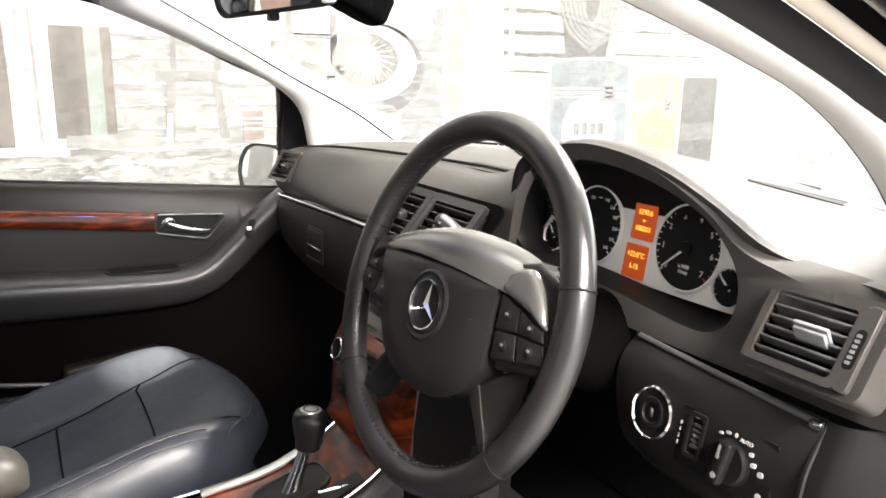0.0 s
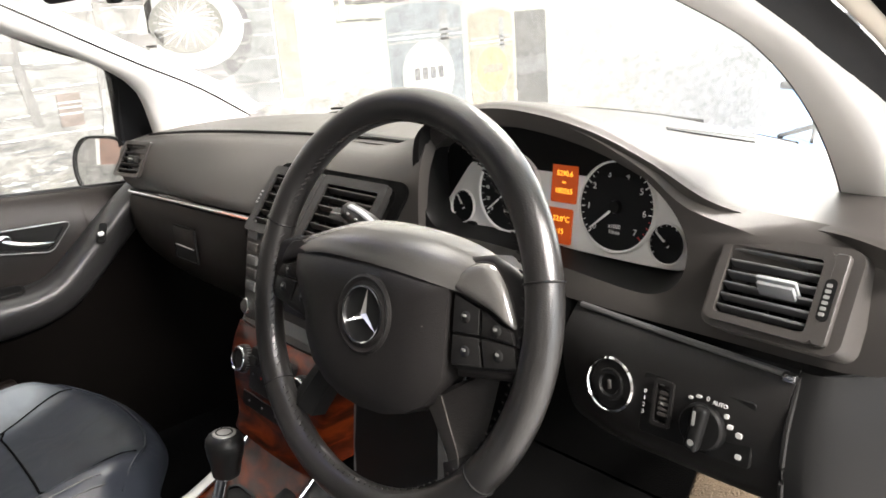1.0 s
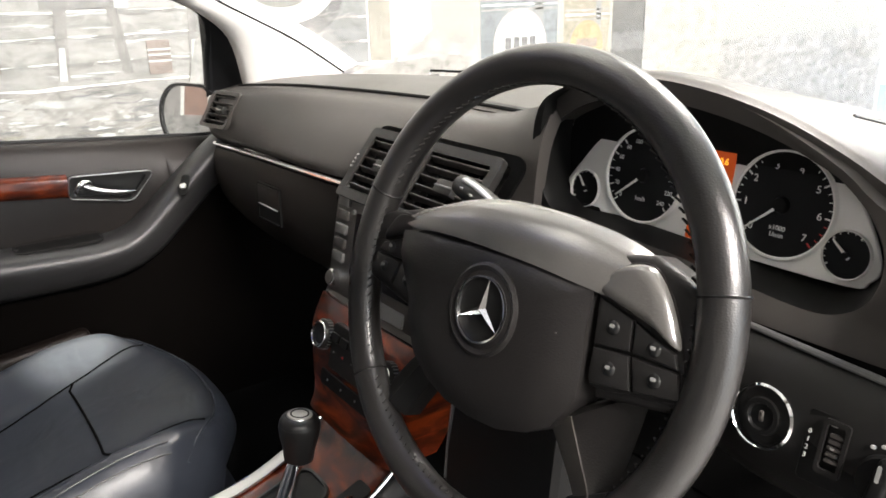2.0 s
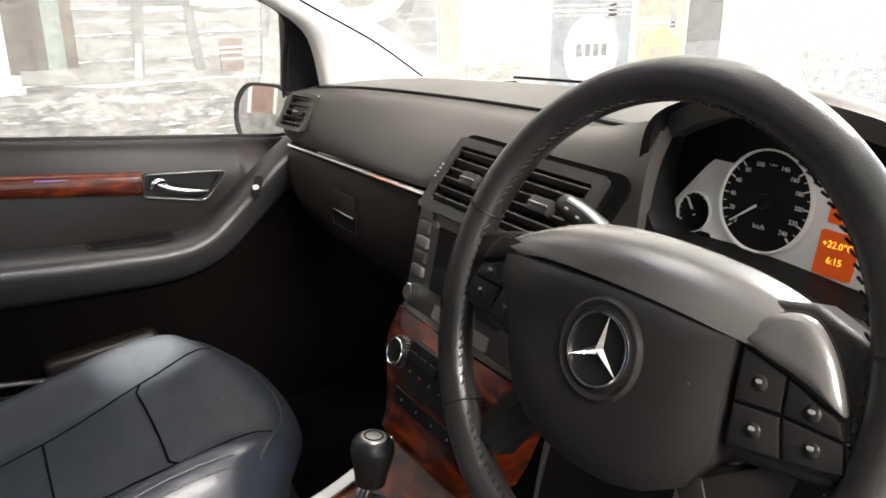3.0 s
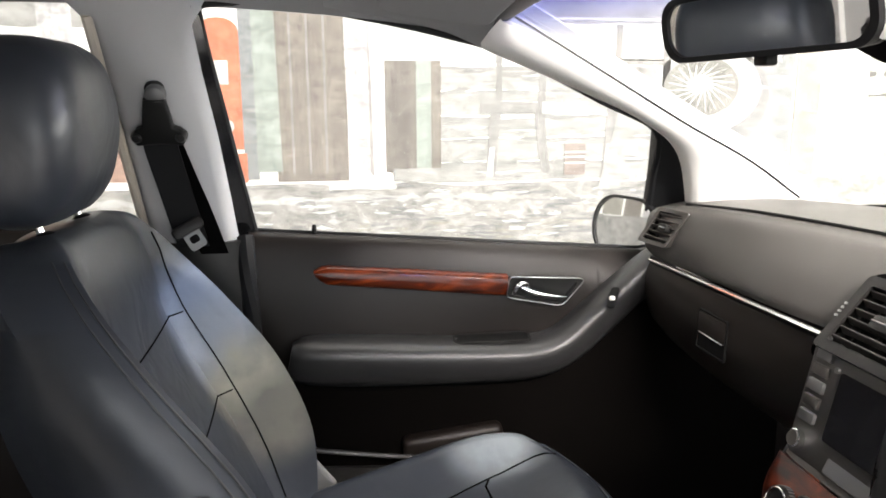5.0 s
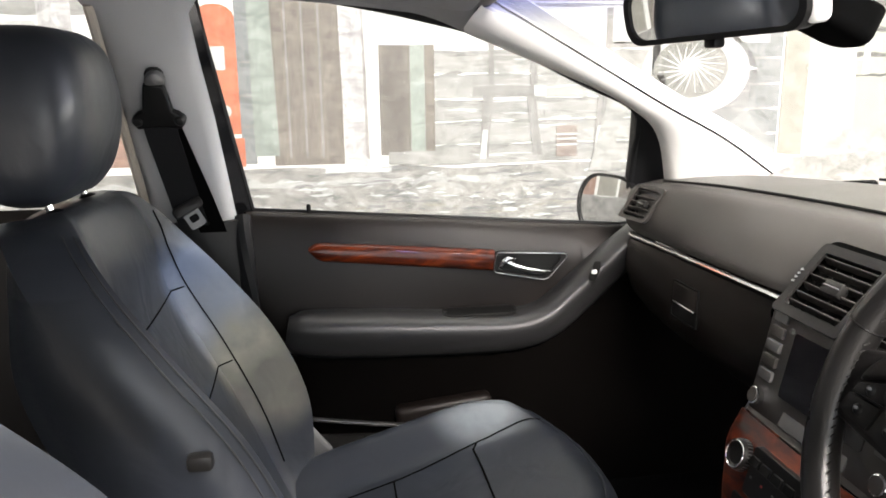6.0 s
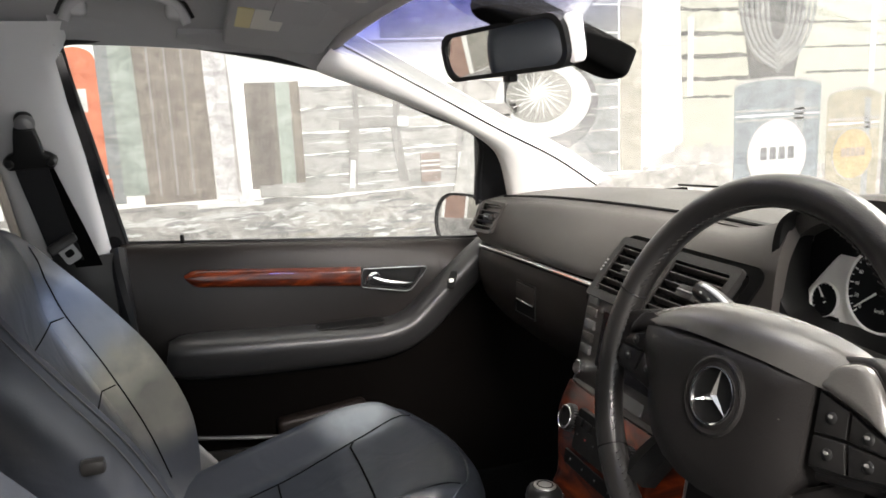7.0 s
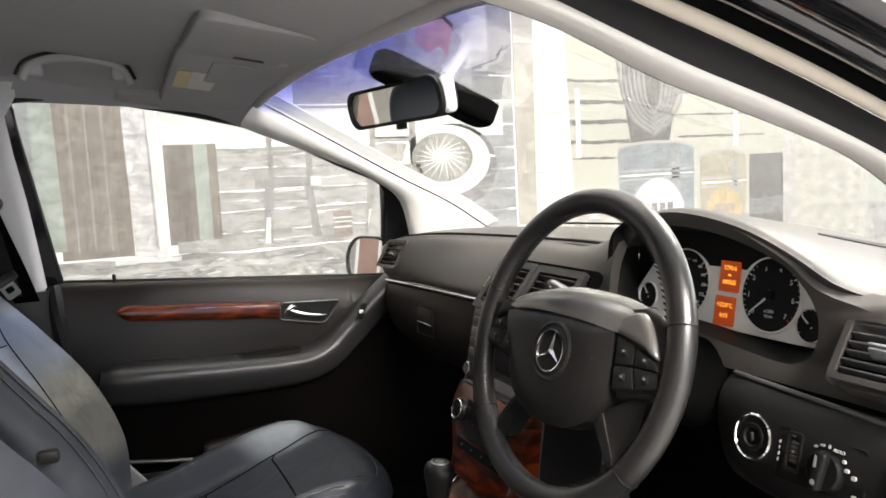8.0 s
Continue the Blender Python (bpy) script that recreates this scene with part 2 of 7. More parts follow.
M["mural_back"] = surface("mural_pale_wash", (0.72, 0.70, 0.67), 0.8, vary=0.14, vary_scale=5, grain=0.3, grain_scale=150)


def washed(name, c, vary=0.25, scale=7.0, stretch=(1, 1, 1), dabs=0.28):
    """Brushed wall paint, streaky along one way."""
    c = tuple(0.62 * v for v in c)
    m = surface(name, c, 0.8, vary=vary, vary_scale=1.0, grain=0.25, grain_scale=180)
    n, l = m.node_tree.nodes, m.node_tree.links
    tc = n["Texture Coordinate"]
    mp = n.new("ShaderNodeMapping")
    mp.inputs["Scale"].default_value = tuple(scale * s for s in stretch)
    l.new(tc.outputs["Object"], mp.inputs["Vector"])
    l.new(mp.outputs[0], n["Noise Texture"].inputs["Vector"])
    n["Noise Texture"].inputs["Distortion"].default_value = 0.8
    # dabs and grime of a dry brush over the stroke
    dab = n.new("ShaderNodeTexNoise")
    dab.inputs["Scale"].default_value = 16.0
    dab.inputs["Detail"].default_value = 8
    dab.inputs["Roughness"].default_value = 0.7
    dab.inputs["Distortion"].default_value = 0.6
    wide = n.new("ShaderNodeMapping")
    wide.inputs["Scale"].default_value = (1, 0.75, 1.3)
    l.new(tc.outputs["Object"], wide.inputs["Vector"])
    l.new(wide.outputs[0], dab.inputs["Vector"])
    amount = n.new("ShaderNodeMapRange")
    amount.inputs["From Min"].default_value = 0.36
    amount.inputs["From Max"].default_value = 0.66
    amount.inputs["To Min"].default_value = 1.0 - dabs
    amount.inputs["To Max"].default_value = 1.0 + dabs * 0.6
    l.new(dab.outputs["Fac"], amount.inputs["Value"])
    times = n.new("ShaderNodeVectorMath")
    times.operation = "SCALE"
    l.new(n["Mix"].outputs[2], times.inputs[0])
    l.new(amount.outputs["Result"], times.inputs["Scale"])
    l.new(times.outputs[0], n["Principled BSDF"].inputs["Base Color"])
    return m


UPDOWN, ALONG = (1, 3.5, 0.45), (1, 0.5, 3.5)


# ---- building helpers ----
def V(*a):
    return Vector(a)


def finish(bm, angle=38):
    bmesh.ops.recalc_face_normals(bm, faces=bm.faces)
    lim = radians(angle)
    for f in bm.faces:
        f.smooth = True
    for e in bm.edges:
        if len(e.link_faces) == 2 and e.calc_face_angle(0) > lim:
            e.smooth = False


def mesh_of(name, bm, material, angle=38):
    finish(bm, angle)
    me = bpy.data.meshes.new(name)
    bm.to_mesh(me)
    bm.free()
    me.materials.append(material)
    return me


def thing(name, at, label, category, group="", kind=""):
    ob = new(name)
    ob.empty_display_size = 0.05
    ob.location = at
    return tagged(ob, label, category, group, kind)


def adopt(ob, parent):
    """Parent ob, whose mesh is in the place's own coordinates, without moving it."""
    ob.parent = parent
    ob.matrix_parent_inverse = Matrix.Translation(-parent.location)
    return ob


def part(name, bm, material, parent, label="", angle=38):
    ob = new(name, mesh_of(name, bm, material, angle))
    adopt(ob, parent)
    return tagged(ob, label)


def solo(name, bm, material, label, category, kind="", group="", angle=38):
    return tagged(new(name, mesh_of(name, bm, material, angle)), label, category, group, kind)


def spline(pts, n, closed=False):
    """n points along a smooth curve through pts."""
    pts = [Vector(p) for p in pts]
    k = len(pts)
    out = []
    span = k if closed else k - 1
    for i in range(n):
        u = i / (n if closed else n - 1) * span
        s = min(int(u), span - 1)
        w = u - s
        if closed:
            a, b, c, d = (pts[(s + j) % k] for j in (-1, 0, 1, 2))
        else:
            b, c = pts[s], pts[s + 1]
            a = pts[s - 1] if s > 0 else b * 2 - c
            d = pts[s + 2] if s + 2 < k else c * 2 - b
        out.append(0.5 * ((2 * b) + (c - a) * w + (2 * a - 5 * b + 4 * c - d) * w * w + (3 * b - a - 3 * c + d) * w ** 3))
    return out


def loft(rings, closed=True, caps=True, loop=False):
    bm = bmesh.new()
    rows = [[bm.verts.new(p) for p in r] for r in rings]
    n = len(rows[0])
    last = len(rows) if loop else len(rows) - 1
    for i in range(last):
        a, b = rows[i], rows[(i + 1) % len(rows)]
        for j in range(n if closed else n - 1):
            bm.faces.new((a[j], a[(j + 1) % n], b[(j + 1) % n], b[j]))
    if caps and closed and not loop:
        bm.faces.new(rows[0][::-1])
        bm.faces.new(rows[-1])
    return bm


def sheet(ctrl, nu, nv, thick=0.004):
    """A smooth sheet through rows of control points, with thickness."""
    rows = [spline(r, nv) for r in ctrl]
    cols = [spline([r[j] for r in rows], nu) for j in range(nv)]
    bm = loft([[cols[j][i] for j in range(nv)] for i in range(nu)], closed=False)
    bmesh.ops.recalc_face_normals(bm, faces=bm.faces)
    bmesh.ops.solidify(bm, geom=bm.faces[:], thickness=thick)
    return bm


def box(c, s, bev=0.004, seg=2, rot=None):
    bm = bmesh.new()
    bmesh.ops.create_cube(bm, size=1.0)
    bmesh.ops.scale(bm, vec=s, verts=bm.verts)
    if bev > 0:
        bmesh.ops.bevel(bm, geom=bm.edges[:], offset=min(bev, min(s) * 0.49), segments=seg, profile=0.5, affect="EDGES")
    if rot is not None:
        bmesh.ops.rotate(bm, matrix=rot, verts=bm.verts)
    bmesh.ops.translate(bm, vec=c, verts=bm.verts)
    return bm


def frame_of(origin, normal, up=(0, 0, 1)):
    """A frame at origin whose z is the normal, y lies near up."""
    z = Vector(normal).normalized()
    x = Vector(up).cross(z).normalized()
    y = z.cross(x)
    m = Matrix((x, y, z)).transposed().to_4x4()
    m.translation = origin
    return m


def lathe(profile, m, n=32, cap=True):
    """Turns (radius, height) pairs round the z of frame m."""
    rings = [[m @ V(r * math.cos(2 * math.pi * i / n), r * math.sin(2 * math.pi * i / n), h) for i in range(n)] for r, h in profile]
    return loft(rings, closed=True, caps=cap)


def plate(outline, m, depth, bev=0.0, seg=2):
    """A slab from a flat outline in the x, y of frame m, its face at z = depth."""
    bm = bmesh.new()
    lo = [bm.verts.new((p[0], p[1], 0)) for p in outline]
    f = bm.faces.new(lo)
    r = bmesh.ops.extrude_face_region(bm, geom=[f])
    top = [v for v in r["geom"] if isinstance(v, bmesh.types.BMVert)]
    bmesh.ops.translate(bm, vec=(0, 0, depth), verts=top)
    if bev > 0:
        ts = set(top)
        bmesh.ops.bevel(bm, geom=[e for e in bm.edges if e.verts[0] in ts and e.verts[1] in ts], offset=bev, segments=seg, profile=0.5, affect="EDGES")
    bmesh.ops.transform(bm, matrix=m, verts=bm.verts)
    return bm


def rounded(w, h, r, n=5):
    """Outline of a rounded rectangle round the origin."""
    out = []
    for cx, cy, a0 in ((w / 2 - r, h / 2 - r, 0), (-w / 2 + r, h / 2 - r, 90), (-w / 2 + r, -h / 2 + r, 180), (w / 2 - r, -h / 2 + r, 270)):
        for i in range(n + 1):
            a = radians(a0 + 90 * i / n)
            out.append((cx + r * math.cos(a), cy + r * math.sin(a)))
    return out


def frame_plate(outer, inner, m, depth):
    """A flat frame between two outlines of the same number of points."""
    def at(o, h):
        return [m @ V(p[0], p[1], h) for p in o]
    return loft([at(outer, 0), at(outer, depth), at(inner, depth), at(inner, 0)], closed=True, loop=True)


def tube(path, r, n=10, closed=False, flat=1.0, up=(0, 0, 1)):
    """A round or flattened bar along a path; r may be a number or a list."""
    pts = [Vector(p) for p in path]
    k = len(pts)
    rings = []
    for i, p in enumerate(pts):
        a = pts[(i - 1) % k] if closed or i else p
        b = pts[(i + 1) % k] if closed or i < k - 1 else p
        t = (b - a).normalized()
        u = Vector(up)
        x = t.cross(u)
        if x.length < 1e-4:
            x = t.cross(V(1, 0, 0))
        x.normalize()
        y = x.cross(t).normalized()
        rr = r[i] if isinstance(r, (list, tuple)) else r
        rings.append([p + x * (rr * math.cos(2 * math.pi * j / n)) + y * (rr * flat * math.sin(2 * math.pi * j / n)) for j in range(n)])
    return loft(rings, closed=True, caps=not closed, loop=closed)


def join(*bms):
    """Several solids in one mesh, for one part."""
    out = bmesh.new()
    for b in bms:
        me = bpy.data.meshes.new("tmp")
        b.to_mesh(me)
        b.free()
        out.from_mesh(me)
        bpy.data.meshes.remove(me)
    return out


def lettering(text, size, m, depth=0.0006):
    """Raised characters in the x, y of frame m, centred."""
    cu = bpy.data.curves.new("lettering", "FONT")
    cu.body, cu.size, cu.extrude = text, size, depth
    cu.align_x, cu.align_y = "CENTER", "CENTER"
    ob = bpy.data.objects.new("lettering", cu)
    scene.collection.objects.link(ob)
    me = bpy.data.meshes.new_from_object(ob.evaluated_get(bpy.context.evaluated_depsgraph_get()))
    bm = bmesh.new()
    bm.from_mesh(me)
    bpy.data.meshes.remove(me)
    bpy.data.objects.remove(ob)
    bmesh.ops.transform(bm, matrix=m, verts=bm.verts)
    return bm


# ---- the hall round the car ----
solo("floor", box((0.5, -0.75, -0.1), (13.0, 10.9, 0.2), 0), M["floor_grey"], "bare grey concrete workshop floor", "floor", "structure")
solo("floor_blue", box((0.5, 7.15, -0.1), (13.0, 4.9, 0.2), 0), M["floor_blue"], "glossy blue painted workshop floor by the gateway", "floor", "structure")
MX = -2.45
wall_left = solo("wall_left", box((MX - 0.1, 0.3, 2.0), (0.2, 12.6, 4.0), 0), M["mural_back"], "workshop wall painted with a faded petrol station mural", "wall", "structure")
solo("wall_recess", box((-4.1, 6.5, 2.0), (3.1, 0.2, 4.0), 0), M["hall"], "plain white painted return wall", "wall", "structure")
solo("wall_left_far", box((-5.75, 8.05, 2.0), (0.2, 3.0, 4.0), 0), M["hall"], "plain white painted wall beyond the mural", "wall", "structure")
for wx, ww, wz, wh in ((-4.6, 2.4, 2.0, 4.0), (5.55, 2.7, 2.0, 4.0), (0.4, 7.6, 3.75, 0.5)):
    solo("wall_front", box((wx, 9.6, wz), (ww, 0.2, wh), 0), M["hall"], "plain white painted end wall round a wide open gateway", "wall", "structure")
solo("yard", box((0.5, 17.0, -0.11), (40.0, 14.6, 0.2), 0), M["hall"], "pale concrete yard outside the gateway", "ground", "structure")
gate = bpy.data.lights.new("gateway_daylight", "AREA")
gate.shape, gate.size, gate.size_y = "RECTANGLE", 7.4, 3.3
gate.energy, gate.color = GATE_POWER, (1.0, 0.98, 0.97)
gate_ob = new("gateway_daylight", gate)
gate_ob.matrix_world = look((0.4, 9.45, 1.8), (0.4, 0.0, 1.2))
# Unseen side wall with a gateway added to light the cabin from the right.
for wy, wl, wz, wh in ((-3.95, 4.1, 2.0, 4.0), (6.2, 6.6, 2.0, 4.0), (0.5, 4.8, 3.93, 0.14)):
    solo("wall_right", box((6.9, wy, wz), (0.2, wl, wh), 0), M["hall_dim"], "unseen grey side wall, dimmed to cut fill, round an added gateway", "wall", "structure")
# Cool lamp added in the opening to brighten wheel and seats.
side = bpy.data.lights.new("added_side_daylight", "AREA")
side.shape, side.size, side.size_y = "RECTANGLE", 4.8, 3.6
side.energy, side.color = SIDE_FILL, (0.72, 0.86, 1.0)
side_ob = new("added_side_daylight", side)
side_ob.matrix_world = look((6.78, 0.5, 2.0), (0.0, 0.5, 2.0))
solo("side_yard", box((13.5, 0.0, -0.11), (13.0, 19.0, 0.2), 0), M["hall"], "unseen pale yard outside the added side gateway", "ground", "structure")
# Unseen rear wall, added in grey to hold back fill light.
solo("wall_back", box((2.2, -6.1, 2.0), (9.6, 0.2, 4.0), 0), M["hall_dim"], "unseen grey rear wall, dimmed to cut fill light", "wall", "structure")
solo("ceiling", box((0.5, 1.7, 4.1), (13.0, 15.8, 0.2), 0), M["hall"], "white painted workshop ceiling", "ceiling", "structure")

lamp_white = glowing("lamp_diffuser", (1.0, 0.95, 0.88), 6.0)
lamp_frame = surface("lamp_enamel", (0.75, 0.75, 0.75), 0.5)


# Ceiling lights are unseen additions, placed to brighten the wall and the cabin.
def added_ceiling_light(x, y, power):
    t = thing("added_ceiling_light", (x, y, 4.0), "unseen long white ceiling light, added to brighten cabin and wall", "ceiling light", "workshop ceiling lights")
    out, inn = rounded(0.62, 2.42, 0.02), rounded(0.56, 2.36, 0.02)
    m = Matrix.Translation((x, y, 3.93))
    part("lamp_housing", frame_plate(out, inn, m, 0.07), lamp_frame, t)
    part("diffuser", box((x, y, 3.955), (0.56, 2.36, 0.02), 0.004), lamp_white, t, "glowing white diffuser")
    data = bpy.data.lights.new("added_ceiling_lamp", "AREA")
    data.shape, data.size, data.size_y = "RECTANGLE", 0.6, 2.4
    data.energy, data.color = power, (1.0, 0.93, 0.875)
    lamp = new("added_ceiling_lamp", data)
    lamp.location = (x, y, 3.92)


for lx, ly, power in ((-1.3, 0.4, WALL_LAMPS), (-1.3, 4.2, WALL_LAMPS), (-0.3, 3.0, FRONT_LAMP), (4.4, 0.2, SIDE_LAMP), (-1.3, -3.4, WALL_LAMPS), (1.5, 7.4, WALL_LAMPS)):
    added_ceiling_light(lx, ly, power)


# ---- the mural: flat painted shapes on the wall ----
WALL = frame_of((MX, 0, 0), (1, 0, 0))
paint = {
    "ground": washed("painted_ground", (0.46, 0.44, 0.42), 0.40, 3.0, (1, 1.2, 5), 0.42),
    "kerb": washed("painted_kerb_light", (0.60, 0.59, 0.575), 0.25, 9.0, (1, 1, 2)),
    "dark_kerb": washed("painted_kerb_shade", (0.33, 0.32, 0.32), 0.4, 8.0, (1, 1, 3)),
    "green": washed("painted_green_post", (0.42, 0.46, 0.42), 0.2, 8.0, UPDOWN),
    "brown": washed("painted_brown_boards", (0.30, 0.26, 0.23), 0.35, 9.0, UPDOWN),
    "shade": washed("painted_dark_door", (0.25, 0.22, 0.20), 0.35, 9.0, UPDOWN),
    "post": washed("painted_white_post", (0.72, 0.69, 0.69), 0.30, 9.0, UPDOWN, 0.40),
    "post_dark": washed("painted_post_shade", (0.47, 0.44, 0.42), 0.25, 9.0, UPDOWN),
    "lime": washed("painted_lit_wood", (0.78, 0.78, 0.77), 0.12, 6.0, ALONG, 0.16),
    "board": washed("painted_grey_board", (0.493, 0.476, 0.459), 0.30, 5.0, ALONG),
    "board_cool": washed("painted_cool_board", (0.330, 0.337, 0.343), 0.25, 5.0, ALONG),
    "board_warm": washed("painted_cream_board", (0.476, 0.476, 0.415), 0.06, 5.0, ALONG, 0.05),
    "line": washed("painted_dark_line", (0.14, 0.135, 0.13), 0.3, 14.0, ALONG),
    "line_soft": washed("painted_grey_line", (0.42, 0.41, 0.40), 0.3, 14.0, ALONG),
    "stool": washed("painted_stool_grey", (0.38, 0.36, 0.35), 0.3, 12.0, UPDOWN),
    "tin": washed("painted_tin_brown", (0.37, 0.30, 0.27), 0.25, 16.0, ALONG),
    "orange": washed("painted_orange_pump", (0.80, 0.26, 0.15), 0.22, 10.0, UPDOWN),
    "rust": washed("painted_rust_panel", (0.48, 0.30, 0.24), 0.25, 8.0, UPDOWN),
    "whitewall": washed("painted_whitewall", (0.656, 0.656, 0.656), 0.06, 8.0, (1, 1, 1), 0.08),
    "tread": washed("painted_tread_grey", (0.211, 0.211, 0.217), 0.25, 9.0),
    "rim": washed("painted_rim_grey", (0.273, 0.267, 0.248), 0.25, 12.0),
    "beige": washed("painted_beige_post", (0.449, 0.422, 0.367), 0.15, 8.0, UPDOWN),
    "drum_blue": washed("painted_blue_drum", (0.251, 0.277, 0.304), 0.28, 6.0, UPDOWN),
    "drum_cream": washed("painted_cream_drum", (0.384, 0.346, 0.269), 0.25, 6.0, UPDOWN),
    "amber": washed("painted_amber_disc", (0.515, 0.409, 0.224), 0.15, 9.0),
    "crate": washed("painted_crate_grey", (0.13, 0.13, 0.127), 0.25, 7.0),
    "hose": washed("painted_grey_hose", (0.291, 0.291, 0.291), 0.15, 7.0),
    "tank": washed("painted_cream_tank", (0.504, 0.490, 0.432), 0.15, 4.0, UPDOWN),
    "violet": washed("painted_violet_sign", (0.416, 0.384, 0.448), 0.2, 8.0),
    "pink": washed("painted_pink_patch", (0.576, 0.256, 0.288), 0.25, 10.0),
}


def painted(name, outline, colour, layer, label=""):
    part(name, plate(outline, WALL, 0.0008 * layer), paint[colour], wall_left, label)


def rect(y0, y1, z0, z1):
    return [(y0, z0), (y1, z0), (y1, z1), (y0, z1)]


def wavy(y0, y1, z, h, amp=0.006, seed=1, n=14):
    """A hand-painted level stroke with uneven edges."""
    r = random.Random(seed)
    lo = [(y0 + (y1 - y0) * i / n, z - h / 2 + r.uniform(-amp, amp)) for i in range(n + 1)]
    hi = [(y0 + (y1 - y0) * i / n, z + h / 2 + r.uniform(-amp, amp)) for i in range(n, -1, -1)]
    return lo + hi


def oval(y, z, ry, rz, n=36):
    return [(y + ry * math.cos(2 * math.pi * i / n), z + rz * math.sin(2 * math.pi * i / n)) for i in range(n)]


painted("painted_ground", wavy(-5.9, 6.55, 0.47, 0.86, 0.012, 3, 60), "ground", 1)


def splashes(count, y0, y1, z0, z1, lo, hi, flat, seed):
    """Many small ragged dabs of paint in one layer."""
    r = random.Random(seed)
    bm = bmesh.new()
    for k in range(count):
        y, z = r.uniform(y0, y1), r.gauss((z0 + z1) / 2, (z1 - z0) / 3)
        size = lo * (hi / lo) ** (r.random() ** 2)
        n = r.randint(7, 11)
        ring = []
        for i in range(n):
            a = 2 * math.pi * i / n
            q = size * r.uniform(0.45, 1.25)
            ring.append(bm.verts.new(WALL @ V(y + q * math.cos(a), z + q * flat * math.sin(a), 0.0012 + 0.000001 * k)))
        bm.faces.new(ring)
    return bm


painted("painted_kerb", wavy(-2.2, 0.35, 0.845, 0.022, 0.010, 5, 70), "kerb", 2)
for count, y0, y1, z0, z1, lo, hi, flat, tone, seed in ((150, -2.2, 1.5, 0.78, 0.86, 0.004, 0.028, 0.40, "kerb", 5), (90, -0.5, 0.6, 0.74, 0.82, 0.004, 0.026, 0.5, "kerb", 6),
                                                      (90, -0.9, 1.5, 0.70, 0.78, 0.006, 0.06, 0.16, "dark_kerb", 7), (60, -2.2, 1.2, 0.86, 0.91, 0.006, 0.07, 0.16, "dark_kerb", 8),
                                                      (60, -0.9, 1.5, 0.62, 0.74, 0.005, 0.04, 0.3, "beige", 9)):
    part("painted_splashes", splashes(count, y0, y1, z0, z1, lo, hi, flat, seed), paint[tone], wall_left)
# left of the pump
painted("painted_panel", rect(-2.3, -1.16, 0.93, 1.41), "rust", 2)
painted("painted_board", wavy(-2.4, -1.47, 1.45, 0.08, 0.004, 10), "lime", 3)
painted("painted_board", wavy(-2.4, -1.15, 1.56, 0.10, 0.004, 11), "board", 2)
painted("painted_line", wavy(-2.4, -1.47, 1.22, 0.012, 0.004, 12), "line", 3)
painted("painted_line", wavy(-2.4, -1.47, 1.06, 0.012, 0.004, 13), "line", 3)
painted("painted_post", rect(-1.46, -1.34, 0.88, 2.4), "post", 4)
painted("painted_ring", oval(-1.22, 1.30, 0.10, 0.14), "lime", 3)
painted("painted_ring", oval(-1.22, 1.30, 0.06, 0.09), "rust", 4)
painted("painted_board", rect(-1.14, -0.88, 0.9, 2.4), "board", 2)
painted("painted_pump", [(-0.90, 1.05), (-0.745, 1.05)] + [(-0.8225 + 0.0775 * math.cos(math.pi * i / 8), 1.50 + 0.05 * math.sin(math.pi * i / 8)) for i in range(9)], "orange", 3, "orange-red painted petrol pump")
painted("painted_pump_foot", rect(-0.83, -0.735, 0.92, 1.035), "orange", 3)
painted("painted_patch", rect(-0.87, -0.79, 1.30, 1.39), "lime", 4)
painted("painted_patch", oval(-0.80, 1.14, 0.022, 0.025, 16), "lime", 4)
painted("painted_board", rect(-0.745, -0.69, 0.93, 2.4), "board_cool", 2)
for zz in (1.08, 1.20, 1.33):
    painted("painted_line", wavy(-0.742, -0.692, zz, 0.010, 0.002, int(zz * 100)), "line_soft", 3)
painted("painted_green_post", [(-0.695, 0.96), (-0.60, 0.96), (-0.625, 2.4), (-0.70, 2.4)], "green", 4)
painted("painted_door", rect(-0.62, -0.34, 0.92, 2.4), "brown", 3)
for k, yy in enumerate((-0.555, -0.49, -0.425)):
    painted("painted_line", [(yy - 0.004, 0.95), (yy + 0.004, 0.95), (yy + 0.006, 2.4), (yy - 0.004, 2.4)], "stool", 4)
painted("painted_post", [(-0.335, 0.915), (-0.245, 0.905), (-0.255, 2.4), (-0.365, 2.4)], "post", 5)
painted("painted_post_edge", [(-0.245, 0.915), (-0.20, 0.905), (-0.20, 1.25), (-0.215, 1.40), (-0.205, 2.4), (-0.255, 2.4)], "lime", 5)
painted("painted_post_line", [(-0.252, 0.95), (-0.238, 0.93), (-0.245, 1.35), (-0.257, 1.6)], "post_dark", 6)
painted("painted_plinth", wavy(-0.42, -0.15, 0.893, 0.020, 0.004, 21), "lime", 6)
painted("painted_beam", rect(-0.205, 1.50, 1.39, 1.535), "lime", 4)
painted("painted_line", wavy(-0.205, 1.50, 1.545, 0.012, 0.003, 22), "line_soft", 5)
painted("painted_door", rect(-0.19, -0.065, 0.95, 1.39), "shade", 3)
painted("painted_green_post", rect(-0.065, -0.005, 0.95, 1.39), "green", 4)
painted("painted_post_side", rect(-0.005, 0.035, 0.94, 1.39), "brown", 4)
painted("painted_crate", wavy(-0.16, 0.18, 0.935, 0.055, 0.006, 23), "board", 6)
